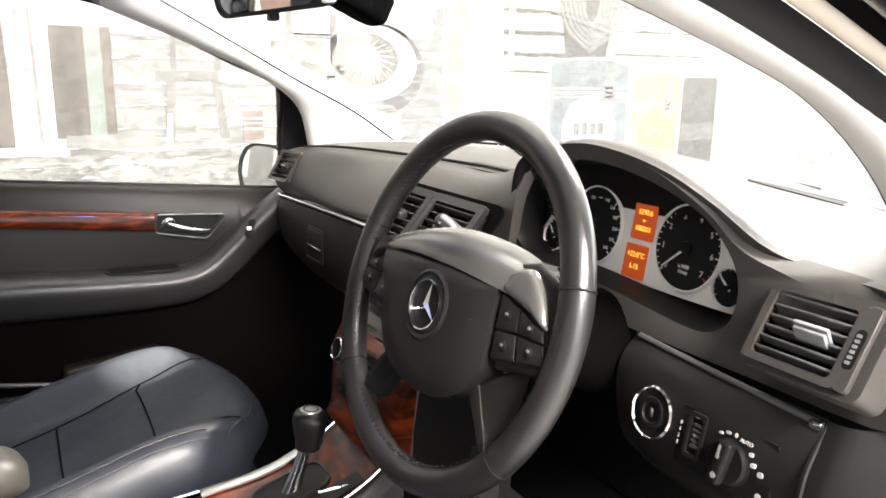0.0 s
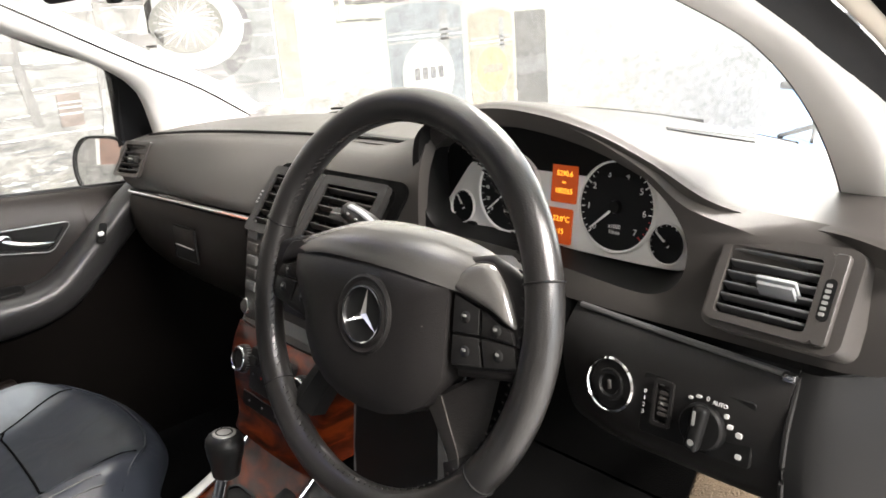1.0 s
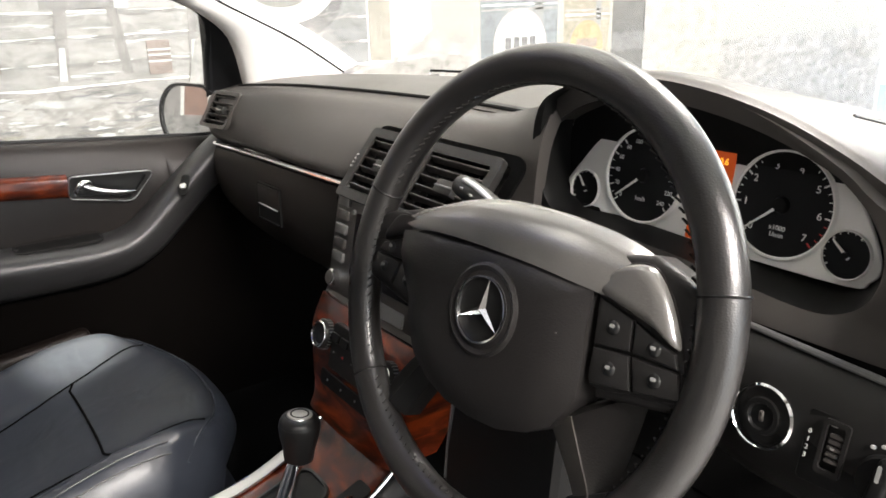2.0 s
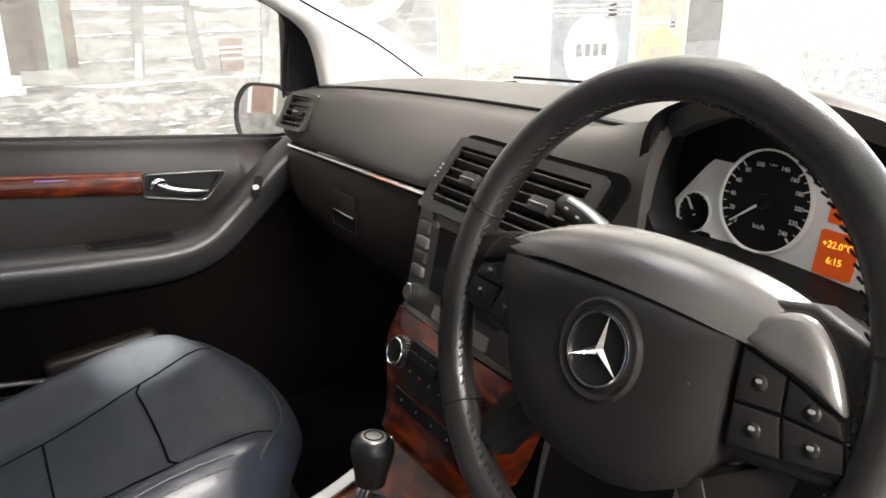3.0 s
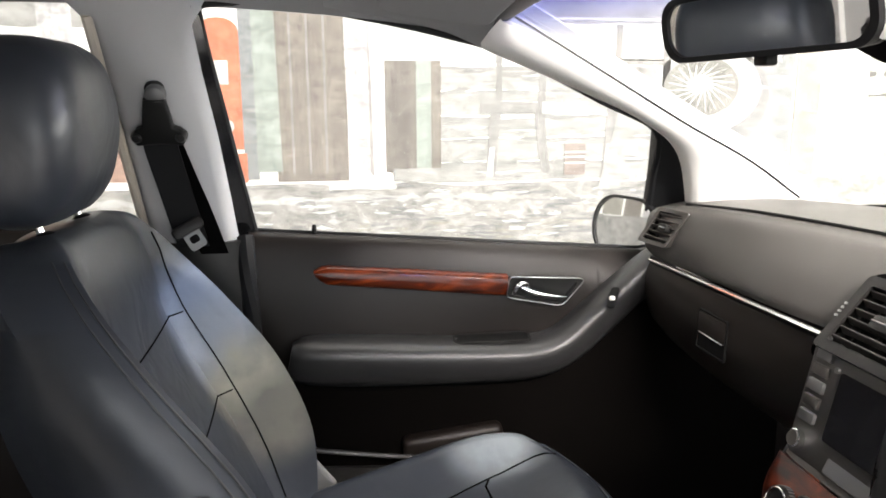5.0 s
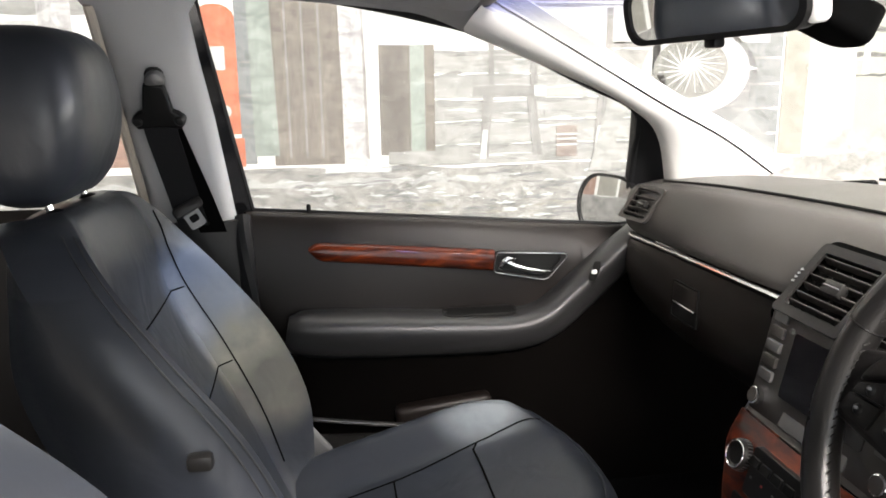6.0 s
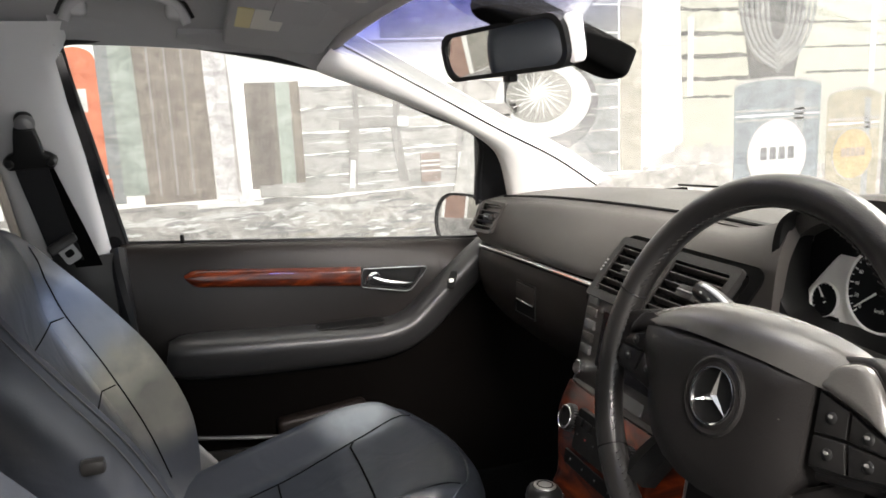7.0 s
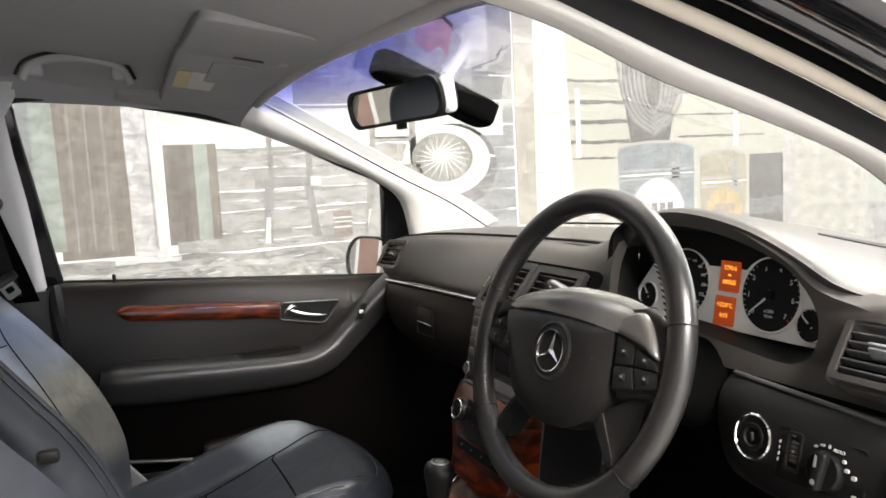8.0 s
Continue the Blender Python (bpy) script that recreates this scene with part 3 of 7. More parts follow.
# boards further back along the wall
for k, (tone, top) in enumerate((("brown", 2.4), ("post", 2.4), ("rust", 1.6), ("board", 2.4), ("shade", 1.9), ("post", 2.4), ("brown", 2.2), ("beige", 2.4), ("rust", 2.0), ("post_dark", 2.4))):
    y0 = -5.85 + 0.345 * k
    painted("painted_board", [(y0, 0.90), (y0 + 0.30, 0.90), (y0 + 0.29, top), (y0 + 0.01, top)], tone, 2)
# clapboards behind the stools
zb = 0.90
for k, h in enumerate((0.085, 0.095, 0.09, 0.10, 0.095)):
    painted("painted_board", wavy(0.03, 1.52, zb + h / 2, h - 0.010, 0.004, 30 + k, 24), "board", 2)
    painted("painted_line", wavy(0.03, 1.0, zb + h - 0.004, 0.010, 0.006, 40 + k, 24), "line_soft", 3)
    painted("painted_stroke", wavy(0.1 + 0.06 * k, 0.42 + 0.1 * (k % 3), zb + h * 0.45, 0.008, 0.006, 50 + k), "line_soft", 3)
    zb += h


def strokes(count, y0, y1, z0, z1, lo, hi, thick, seed, rise=0.0):
    """Many thin uneven brush strokes in one layer, level or nearly so."""
    r = random.Random(seed)
    bm = bmesh.new()
    for k in range(count):
        y, z, span = r.uniform(y0, y1), r.uniform(z0, z1), r.uniform(lo, hi)
        slope, h = rise + r.uniform(-0.05, 0.05), thick * r.uniform(0.5, 1.6)
        n = 7
        under, over = [], []
        for i in range(n):
            f = i / (n - 1)
            w = h * (0.15 + math.sin(math.pi * f)) * r.uniform(0.5, 1.1)
            zz = z + slope * span * f + r.uniform(-0.3, 0.3) * h
            yy = min(y + span * f, y1)
            under.append(bm.verts.new(WALL @ V(yy, zz - w / 2, 0.0034 + 0.000001 * k)))
            over.append(bm.verts.new(WALL @ V(yy, zz + w / 2, 0.0034 + 0.000001 * k)))
        for i in range(n - 1):
            bm.faces.new((under[i], under[i + 1], over[i + 1], over[i]))
    return bm


for k, zz in enumerate((0.985, 1.075, 1.165, 1.27, 1.36)):
    part("painted_strokes", strokes(9, 0.04, 1.30, zz - 0.012, zz + 0.006, 0.05, 0.22, 0.010, 300 + k), paint["stool"], wall_left)
part("painted_strokes", strokes(60, 0.04, 1.45, 0.91, 1.38, 0.04, 0.16, 0.006, 310), paint["line_soft"], wall_left)
part("painted_strokes", strokes(22, 0.04, 1.45, 0.91, 1.38, 0.05, 0.20, 0.008, 311), paint["lime"], wall_left)
part("painted_strokes", strokes(46, -0.14, 0.22, 0.91, 0.962, 0.03, 0.10, 0.005, 312), paint["stool"], wall_left)
part("painted_strokes", strokes(120, -1.2, 1.5, 0.64, 0.90, 0.04, 0.20, 0.009, 313), paint["dark_kerb"], wall_left)
part("painted_strokes", strokes(90, -1.2, 1.5, 0.66, 0.88, 0.03, 0.10, 0.009, 314), paint["lime"], wall_left)
part("painted_strokes", strokes(70, -0.4, 1.5, 0.62, 0.74, 0.04, 0.16, 0.008, 315), paint["beige"], wall_left)
zb = 0.90
for k, h in enumerate((0.10, 0.11, 0.105, 0.11, 0.12, 0.12, 0.13, 0.13)):
    painted("painted_board", wavy(1.33, 1.565, zb + h / 2, h - 0.008, 0.002, 60 + k), "board_cool", 3)
    zb += h


def painted_stool(y, z, s, seed):
    painted("painted_stool_seat", wavy(y - 0.15 * s, y + 0.15 * s, z, 0.040 * s, 0.003, seed), "stool", 6)
    painted("painted_stool_leg", [(y - 0.125 * s, z - 0.28 * s), (y - 0.085 * s, z - 0.28 * s), (y - 0.060 * s, z), (y - 0.105 * s, z)], "stool", 5)
    painted("painted_stool_leg", [(y + 0.110 * s, z - 0.27 * s), (y + 0.150 * s, z - 0.27 * s), (y + 0.115 * s, z), (y + 0.075 * s, z)], "stool", 5)
    painted("painted_stool_light", [(y - 0.122 * s, z - 0.28 * s), (y - 0.095 * s, z - 0.28 * s), (y - 0.088 * s, z - 0.16 * s), (y - 0.108 * s, z - 0.16 * s)], "lime", 6)
    painted("painted_stool_back", rect(y - 0.085 * s, y - 0.060 * s, z, z + 0.26 * s), "stool", 5)
    painted("painted_stool_back", rect(y + 0.095 * s, y + 0.125 * s, z, z + 0.22 * s), "stool", 5)
    painted("painted_stool_rail", wavy(y - 0.08 * s, y + 0.12 * s, z + 0.13 * s, 0.02 * s, 0.002, seed + 1), "stool", 4)


painted_stool(0.345, 1.205, 1.0, 71)
painted("painted_light", rect(0.455, 0.505, 1.18, 1.225), "lime", 7)
painted_stool(0.86, 1.235, 1.15, 73)
painted("painted_leg_wide", [(0.70, 0.86), (0.80, 0.86), (0.86, 1.21), (0.79, 1.21)], "board", 7)
painted("painted_leg_wide", [(0.97, 0.88), (1.02, 0.88), (1.00, 1.2), (0.96, 1.2)], "stool", 7)
painted("painted_tin", rect(0.555, 0.645, 0.925, 1.055), "tin", 6, "brown painted tin with pale bands")
for zz in (0.975, 1.0, 1.02):
    painted("painted_band", wavy(0.555, 0.645, zz, 0.008, 0.001, int(zz * 1000), 4), "lime", 7)
painted("painted_step", wavy(0.88, 1.10, 0.905, 0.016, 0.003, 77), "lime", 6)
# the spare wheel
WY, WZ = 1.145, 1.285
painted("painted_tyre", oval(WY + 0.060, WZ - 0.045, 0.250, 0.215), "tread", 4, "grey painted tyre tread")
painted("painted_whitewall", oval(WY + 0.025, WZ - 0.015, 0.246, 0.178), "whitewall", 5, "painted whitewall tyre")
painted("painted_rim", oval(WY, WZ, 0.164, 0.118), "rim", 6)
ring_out, ring_in = oval(WY, WZ, 0.170, 0.124), oval(WY, WZ, 0.158, 0.112)
part("painted_rim_edge", frame_plate(ring_out, ring_in, WALL, 0.0062), paint["rim"], wall_left)
ring_out, ring_in = oval(WY - 0.005, WZ + 0.004, 0.128, 0.090), oval(WY - 0.005, WZ + 0.004, 0.122, 0.084)
part("painted_rim_edge", frame_plate(ring_out, ring_in, WALL, 0.0058), paint["rim"], wall_left)
for k in range(40):
    a = 2 * math.pi * k / 40
    sk = 0.62 * (1 if k % 2 else -1)
    c, s = math.cos(a), math.sin(a)
    c2, s2 = math.cos(a + sk), math.sin(a + sk)
    p, q = V(WY - 0.01 + 0.034 * c2, WZ + 0.008 + 0.026 * s2, 0), V(WY + 0.150 * c, WZ + 0.105 * s, 0)
    across = V(-(q - p).y, (q - p).x, 0).normalized()
    w0, w1 = (0.0030, 0.0018) if k % 2 else (0.0018, 0.0012)
    painted("painted_spoke", [tuple((p + across * w0)[:2]), tuple((p - across * w0)[:2]), tuple((q - across * w1)[:2]), tuple((q + across * w1)[:2])], "lime" if k % 2 else "line_soft", 7 if k % 2 else 6.7)
painted("painted_hub", oval(WY - 0.01, WZ + 0.008, 0.036, 0.026, 16), "whitewall", 8)
painted("painted_hub_shade", oval(WY - 0.004, WZ - 0.004, 0.030, 0.018, 16), "board", 7.6)
# posts and boards past the wheel
painted("painted_board", rect(0.4, 1.43, 1.56, 2.4), "board", 2)
painted("painted_dark_boards", rect(1.43, 1.57, 1.72, 2.4), "tread", 4)
painted("painted_beige_post", [(1.575, 0.91), (1.69, 0.90), (1.705, 2.4), (1.58, 2.4)], "beige", 5)
painted("painted_white_boards", [(1.69, 0.91), (1.93, 1.03), (1.88, 2.4), (1.70, 2.4)], "lime", 4)
for k in range(7):
    zz = 1.02 + 0.16 * k
    painted("painted_line", wavy(1.70, 1.90, zz, 0.005, 0.002, 90 + k, 6), "line_soft", 5)
painted("painted_scrub", wavy(1.70, 2.30, 0.95, 0.11, 0.03, 97), "board", 3)
painted("painted_cream_boards", rect(1.88, 2.30, 0.98, 2.4), "board_warm", 2)
for k, (zz, hh) in enumerate(((1.235, 0.010), (1.325, 0.020), (1.435, 0.024), (1.545, 0.020), (1.66, 0.016))):
    painted("painted_line", wavy(1.885, 2.32, zz + 0.008, hh, 0.006, 100 + k), "line", 3)
painted("painted_batten", rect(1.955, 1.985, 1.25, 1.63), "lime", 5)
painted("painted_right_boards", rect(2.30, 6.58, 0.86, 2.4), "board_warm", 2)
for k, zz in enumerate((1.345, 1.475, 1.60, 1.72, 1.84)):
    painted("painted_line", wavy(2.66, 3.35, zz, 0.010, 0.004, 110 + k), "line", 3)
    painted("painted_line", wavy(3.38, 4.2, zz - 0.02, 0.006, 0.003, 120 + k), "line_soft", 3)
painted("painted_batten", rect(3.10, 3.135, 1.28, 1.95), "lime", 4)


def painted_drum(y0, y1, top, body, disc, disc_r, disc_z, marks, seed):
    yc, w = (y0 + y1) / 2, (y1 - y0) / 2
    foot = [(y0 + 0.01, 0.42), (y1 - 0.01, 0.42)]
    arc = [(yc + w * math.cos(math.pi * i / 14), top - 0.03 + 0.045 * math.sin(math.pi * i / 14)) for i in range(15)]
    painted("painted_drum", foot + arc, body, 4, "painted oil drum with ribs")
    painted("painted_drum_rim", [(yc + w * math.cos(math.pi * i / 14), top - 0.03 + 0.045 * math.sin(math.pi * i / 14)) for i in range(15)] +
            [(yc - w * math.cos(math.pi * i / 14), top - 0.045 + 0.045 * math.sin(math.pi * i / 14)) for i in range(15)], "line_soft", 5)
    for k, dz in enumerate((0.155, 0.180, 0.205)):
        painted("painted_rib", wavy(y0 + 0.01, y1 - 0.01, top - dz, 0.010, 0.003, seed + k), "line_soft" if k != 1 else "lime", 5)
    painted("painted_shine", [(yc + 0.35 * w, 0.45), (yc + 0.6 * w, 0.45), (yc + 0.6 * w, top - 0.05), (yc + 0.38 * w, top - 0.04)], "board_cool", 5)
    painted("painted_disc_edge", oval(yc, disc_z, disc_r + 0.008, disc_r + 0.008), "line_soft", 6)
    painted("painted_disc", oval(yc, disc_z, disc_r, disc_r), disc, 7)
    for k in range(marks):
        yy = yc + disc_r * 1.25 * ((k + 0.5) / marks - 0.5)
        hh = disc_r * 0.36
        painted("painted_mark", rect(yy - disc_r * 0.11, yy + disc_r * 0.11, disc_z + 0.01 - hh / 2, disc_z + 0.01 + hh / 2), "tread" if disc == "whitewall" else "tin", 8)


painted_drum(2.235, 2.785, 1.315, "drum_blue", "whitewall", 0.185, 0.925, 4, 130)
painted_drum(2.83, 3.20, 1.245, "drum_cream", "amber", 0.135, 0.90, 5, 140)
# loops of hose hung over the drum
hose = []
for k in range(6):
    pts = [(MX + 0.0035, 2.25 + 0.030 * k, 2.35), (MX + 0.0035, 2.25 + 0.034 * k, 1.75), (MX + 0.0035, 2.33 + 0.022 * k, 1.48 + 0.016 * k), (MX + 0.0035, 2.50, 1.355 + 0.026 * k)]
    hose.append(spline(pts, 18))
    hose.append(spline([(p[0], 4.98 - p[1], p[2]) for p in pts], 18))
painted("painted_hose_shadow", [(2.33, 1.30), (2.60, 1.30), (2.66, 1.60), (2.72, 2.4), (2.26, 2.4), (2.28, 1.6)], "crate", 3)
for h in hose:
    part("painted_hose", tube(h, 0.011, 6, flat=0.3, up=(1, 0, 0)), paint["hose"], wall_left)
painted("painted_crate", rect(3.225, 3.51, 0.55, 1.225), "crate", 4)
painted("painted_crate_shade", wavy(3.225, 3.51, 0.90, 0.10, 0.008, 150), "tread", 5)
painted("painted_plank", [(3.51, 0.5), (3.62, 0.5), (3.62, 1.36), (3.52, 1.36), (3.50, 1.05)], "board", 4)
painted("painted_tank", [(3.62, 0.45), (4.30, 0.45), (4.30, 1.25), (4.2, 1.36), (3.75, 1.40), (3.62, 1.36)], "tank", 4)
painted("painted_line", wavy(3.62, 4.30, 1.20, 0.012, 0.004, 151), "line_soft", 5)
painted("painted_line", wavy(3.62, 4.30, 0.86, 0.012, 0.004, 152), "line_soft", 5)
# above the windscreen header
# Violet puts the windscreen band's tint into a sign that is white.
painted("painted_oval_sign", oval(0.64, 1.70, 0.20, 0.085), "violet", 5)
for k in range(4):
    painted("painted_sign_mark", rect(0.52 + 0.065 * k, 0.56 + 0.065 * k, 1.675, 1.735), "kerb", 6)
painted("painted_patch", [(1.02, 1.86), (1.10, 1.80), (1.16, 1.84), (1.20, 1.79), (1.24, 1.95), (1.14, 2.02), (1.05, 1.97)], "pink", 5)
painted("painted_patch", [(1.16, 1.99), (1.26, 1.90), (1.33, 1.96), (1.28, 2.10), (1.18, 2.12)], "violet", 5)
painted("painted_patch", rect(0.92, 1.02, 1.83, 1.95), "beige", 4)


# ---- the car: shell ----
# roof lining: rows from the windscreen header to the tail
LINER_Y = (-0.165, -0.27, -0.42, -0.62, -1.0, -1.5, -2.0)
LINER_C = (1.392, 1.418, 1.452, 1.480, 1.490, 1.480, 1.440)
LINER_S = (1.372, 1.390, 1.408, 1.420, 1.425, 1.415, 1.380)
LINER_W = (0.545, 0.565, 0.590, 0.605, 0.610, 0.605, 0.580)
rows = []
for y, zc, zs, w in zip(LINER_Y, LINER_C, LINER_S, LINER_W):
    rows.append([(-w - 0.03, y, zs - 0.012), (-w, y, zs + 0.006), (-w * 0.91, y, zs + (zc - zs) * 0.62), (-w * 0.72, y, zs + (zc - zs) * 0.92), (0, y, zc),
                 (w * 0.72, y, zs + (zc - zs) * 0.92), (w * 0.91, y, zs + (zc - zs) * 0.62), (w, y, zs + 0.006), (w + 0.03, y, zs - 0.012)])
solo("headliner", sheet(rows, 30, 25, 0.012), M["liner"], "pale grey cloth roof lining of the car", "roof lining", "structure")
rows = [[(x * 1.12, y + (0.02 if i else -0.01), z + 0.045) for x, y, z in r] for i, r in enumerate(rows)]
solo("roof_panel", sheet(rows, 20, 15, 0.01), M["gloss_black"], "black painted steel car roof", "car roof", "structure")
# soft rolled edge along the header
solo("header_trim", tube(spline([(-0.555, -0.166, 1.368), (-0.470, -0.164, 1.376), (-0.30, -0.168, 1.383), (0, -0.172, 1.389), (0.30, -0.168, 1.383), (0.470, -0.164, 1.376), (0.555, -0.166, 1.368)], 30), 0.011, 10),
     M["visor"], "grey rolled edge where roof lining meets windscreen", "header trim", "structure")

# windscreen
ws = []
for f, yc, zc, xs, ys, zs in ((0, -0.160, 1.390, 0.560, -0.170, 1.362), (0.25, 0.060, 1.338, 0.600, 0.010, 1.285), (0.5, 0.290, 1.255, 0.605, 0.180, 1.218),
                              (0.75, 0.520, 1.165, 0.625, 0.335, 1.145), (1, 0.735, 1.072, 0.640, 0.490, 1.068)):
    ws.append([(-xs, ys, zs), (-xs * 0.6, ys + (yc - ys) * 0.64, zs + (zc - zs) * 0.64), (0, yc, zc), (xs * 0.6, ys + (yc - ys) * 0.64, zs + (zc - zs) * 0.64), (xs, ys, zs)])
wscr = solo("windscreen", sheet(ws, 16, 17, 0.005), M["windscreen"], "clear laminated windscreen with a blue shade band", "windscreen", "structure")
wscr.visible_shadow = False


def pillar(side, name, label):
    """Padded front pillar trim with the outer steel behind it."""
    t = thing(name, (side * 0.66, 0.2, 1.05), label, "pillar trim")
    inner = spline([(0.462, -0.162, 1.377), (0.505, -0.065, 1.332), (0.556, 0.060, 1.272), (0.592, 0.190, 1.206), (0.613, 0.320, 1.142), (0.628, 0.430, 1.072)], 22)
    door = spline([(0.585, -0.165, 1.330), (0.640, 0.020, 1.262), (0.672, 0.140, 1.212), (0.705, 0.225, 1.150), (0.715, 0.255, 1.040)], 22)
    if side > 0:
        inner = spline([(0.556, -0.300, 1.388), (0.585, -0.200, 1.352), (0.606, -0.139, 1.327), (0.613, -0.05, 1.288), (0.615, 0.05, 1.257), (0.615, 0.15, 1.225), (0.615, 0.20, 1.203), (0.615, 0.25, 1.173), (0.615, 0.30, 1.133), (0.617, 0.34, 1.085), (0.620, 0.36, 1.045)], 30)
        door = spline([(0.634, -0.300, 1.374), (0.646, -0.200, 1.344), (0.653, -0.133, 1.320), (0.655, -0.05, 1.290), (0.655, 0.05, 1.259), (0.655, 0.15, 1.223), (0.656, 0.20, 1.201), (0.658, 0.25, 1.172), (0.662, 0.30, 1.137), (0.668, 0.34, 1.095), (0.672, 0.362, 1.045)], 30)
    rings = []
    for a, b in zip(inner, door):
        mid = (a + b) / 2
        if side < 0:
            swell = V(-0.056, -0.025, 0.0)
            roll = [a.lerp(b, 0.2) + swell * 0.4, mid + swell * 0.85, a.lerp(b, 0.84) + swell * 1.15, a.lerp(b, 0.95) + swell * 0.85]
        else:
            swell = V(0.006, -0.007, -0.002)
            roll = [a.lerp(b, 0.18) + swell * 0.55, mid + swell, a.lerp(b, 0.82) + swell * 0.75]
        out = [a, *roll, b, b + V(0.004, 0.020, 0.010), a + V(0.004, 0.02, 0.012)]
        rings.append([V(side * p.x, p.y, p.z) for p in out])
    part("pillar_cover", loft(rings), M["trim_grey"], t, angle=60)
    # dark gap between cover and glass
    part("glass_gap", tube([V(side * (p.x - 0.001), p.y + 0.001, p.z + 0.001) for p in inner], 0.0014 if side > 0 else 0.0018, 6), M["rubber"], t)
    if side < 0:
        rim = [[V(-(p.x + 0.002 - 0.06 * d), p.y + 0.004 + d, p.z + 0.002 + 0.34 * d) for d in (0.0, 0.010, 0.022, 0.032)] for p in inner]
        part("inner_strip", loft([r + [q + V(-0.003, 0.002, 0.002) for q in reversed(r)] for r in rim]), M["pillar_grey"], t, "pale narrow strip along the windscreen")
    return t


# the pillar cover runs on into the roof rail
run = []
for (ix, iy, iz), (dx, dy, dz) in zip(spline([(0.466, -0.170, 1.379), (0.485, -0.23, 1.393), (0.520, -0.31, 1.402), (0.560, -0.42, 1.406)], 14), spline([(0.587, -0.170, 1.333), (0.604, -0.23, 1.360), (0.615, -0.31, 1.379), (0.622, -0.42, 1.396)], 14)):
    a, b = V(-ix, iy, iz), V(-dx, dy, dz)
    swell = V(0.012, -0.012, -0.010) * min(1.0, 0.35 + 0.65 * (iy + 0.42) / 0.25)
    run.append([a, a.lerp(b, 0.2) + swell * 0.6, (a + b) / 2 + swell, a.lerp(b, 0.8) + swell * 0.75, b, b + V(-0.02, 0.0, 0.03), a + V(-0.004, 0.0, 0.03)])
solo("roof_rail_front", loft(run), M["liner"], "grey cloth roof rail meeting the windscreen pillar", "roof rail", "structure", angle=60)
pillar(-1, "pillar_trim", "pale grey padded windscreen pillar trim")
pillar(1, "pillar_trim", "pale grey padded windscreen pillar trim beside the open driver's door")

# lines of the driver's door opening: (y, z) from the roof down the pillar to the foot
RAIL_INNER = [(-0.95, 1.412), (-0.60, 1.404), (-0.30, 1.376), (-0.20, 1.346), (-0.133, 1.322), (-0.05, 1.292), (0.05, 1.261), (0.15, 1.225), (0.20, 1.203), (0.25, 1.174), (0.30, 1.139), (0.345, 1.092), (0.375, 1.02), (0.385, 0.90)]
RAIL_SEAL = [(-0.95, 1.438), (-0.60, 1.430), (-0.30, 1.393), (-0.20, 1.362), (-0.10, 1.330), (-0.05, 1.315), (0.05, 1.282), (0.15, 1.245), (0.20, 1.225), (0.25, 1.203), (0.32, 1.165), (0.375, 1.110), (0.405, 1.02), (0.415, 0.90)]


def opening_band(x0, rail0, x1, rail1, bulge, back=0.02):
    """A band of the door opening between two lines, swelling outwards by bulge in its middle."""
    a = spline([(x0, y, z) for y, z in rail0], 56)
    b = spline([(x1, y, z) for y, z in rail1], 56)
    rows = []
    for p, q in zip(a, b):
        across = (q - p).normalized()
        swell = V(across.z, 0, -across.x) * bulge
        rows.append([p, p.lerp(q, 0.25) + swell * 0.75, p.lerp(q, 0.5) + swell, p.lerp(q, 0.75) + swell * 0.75, q, q + V(-back, 0, back * 0.5), p + V(-back, 0, back * 0.5)])
    return loft(rows)


def raised(rail, dy, dz):
    return [(y + dy, z + dz) for y, z in rail]


frame_r = thing("door_opening", (0.72, 0.3, 0.3), "black steel door opening of the car with rubber and felt seals", "door frame")
part("inner_frame", opening_band(0.656, RAIL_INNER, 0.678, raised(RAIL_SEAL, 0.0, -0.004), -0.004), M["rubber"], frame_r, "black rubber inner frame")
part("felt_seal", tube(spline([(0.686, y, z) for y, z in RAIL_SEAL], 56), 0.0068, 10), M["seal"], frame_r, "beige felt edge seal")
part("seal_groove", opening_band(0.690, raised(RAIL_SEAL, 0.0, 0.002), 0.712, raised(RAIL_SEAL, 0.002, 0.010), -0.004), M["void"], frame_r, "dark groove beside the seal")
part("inner_roll", opening_band(0.708, raised(RAIL_SEAL, 0.002, 0.006), 0.732, raised(RAIL_SEAL, 0.004, 0.014), 0.006), M["gloss_black"], frame_r, "gloss black painted frame roll")
part("outer_frame", opening_band(0.732, raised(RAIL_SEAL, 0.004, 0.010), 0.772, raised(RAIL_SEAL, 0.008, 0.020), 0.008, 0.03), M["gloss_black"], frame_r, "gloss black painted outer frame")
part("drip_moulding", tube(spline([(0.750, y + 0.006, z + 0.010) for y, z in RAIL_SEAL], 56), 0.0018, 6), M["gloss_black"], frame_r)

# passenger side: roof rail, windows, door frame
GLASS = lambda z: -0.80 + 0.425 * (z - 1.0)
frame_l = thing("passenger_window_frame", (-0.76, -0.2, 1.0), "black window frame and seals of the passenger door", "window frame")
WIN = [(-0.565, 1.009), (-0.595, 1.212), (-0.618, 1.377), (-0.605, 1.403), (-0.483, 1.404), (-0.356, 1.386), (-0.233, 1.362), (-0.113, 1.330), (0.063, 1.252), (0.186, 1.192), (0.200, 1.10), (0.212, 0.960)]
part("window_seal", tube([(GLASS(p.z) + 0.006, p.y, p.z) for p in spline([(0, y, z) for y, z in WIN], 70)], 0.0075, 8), M["rubber"], frame_l)
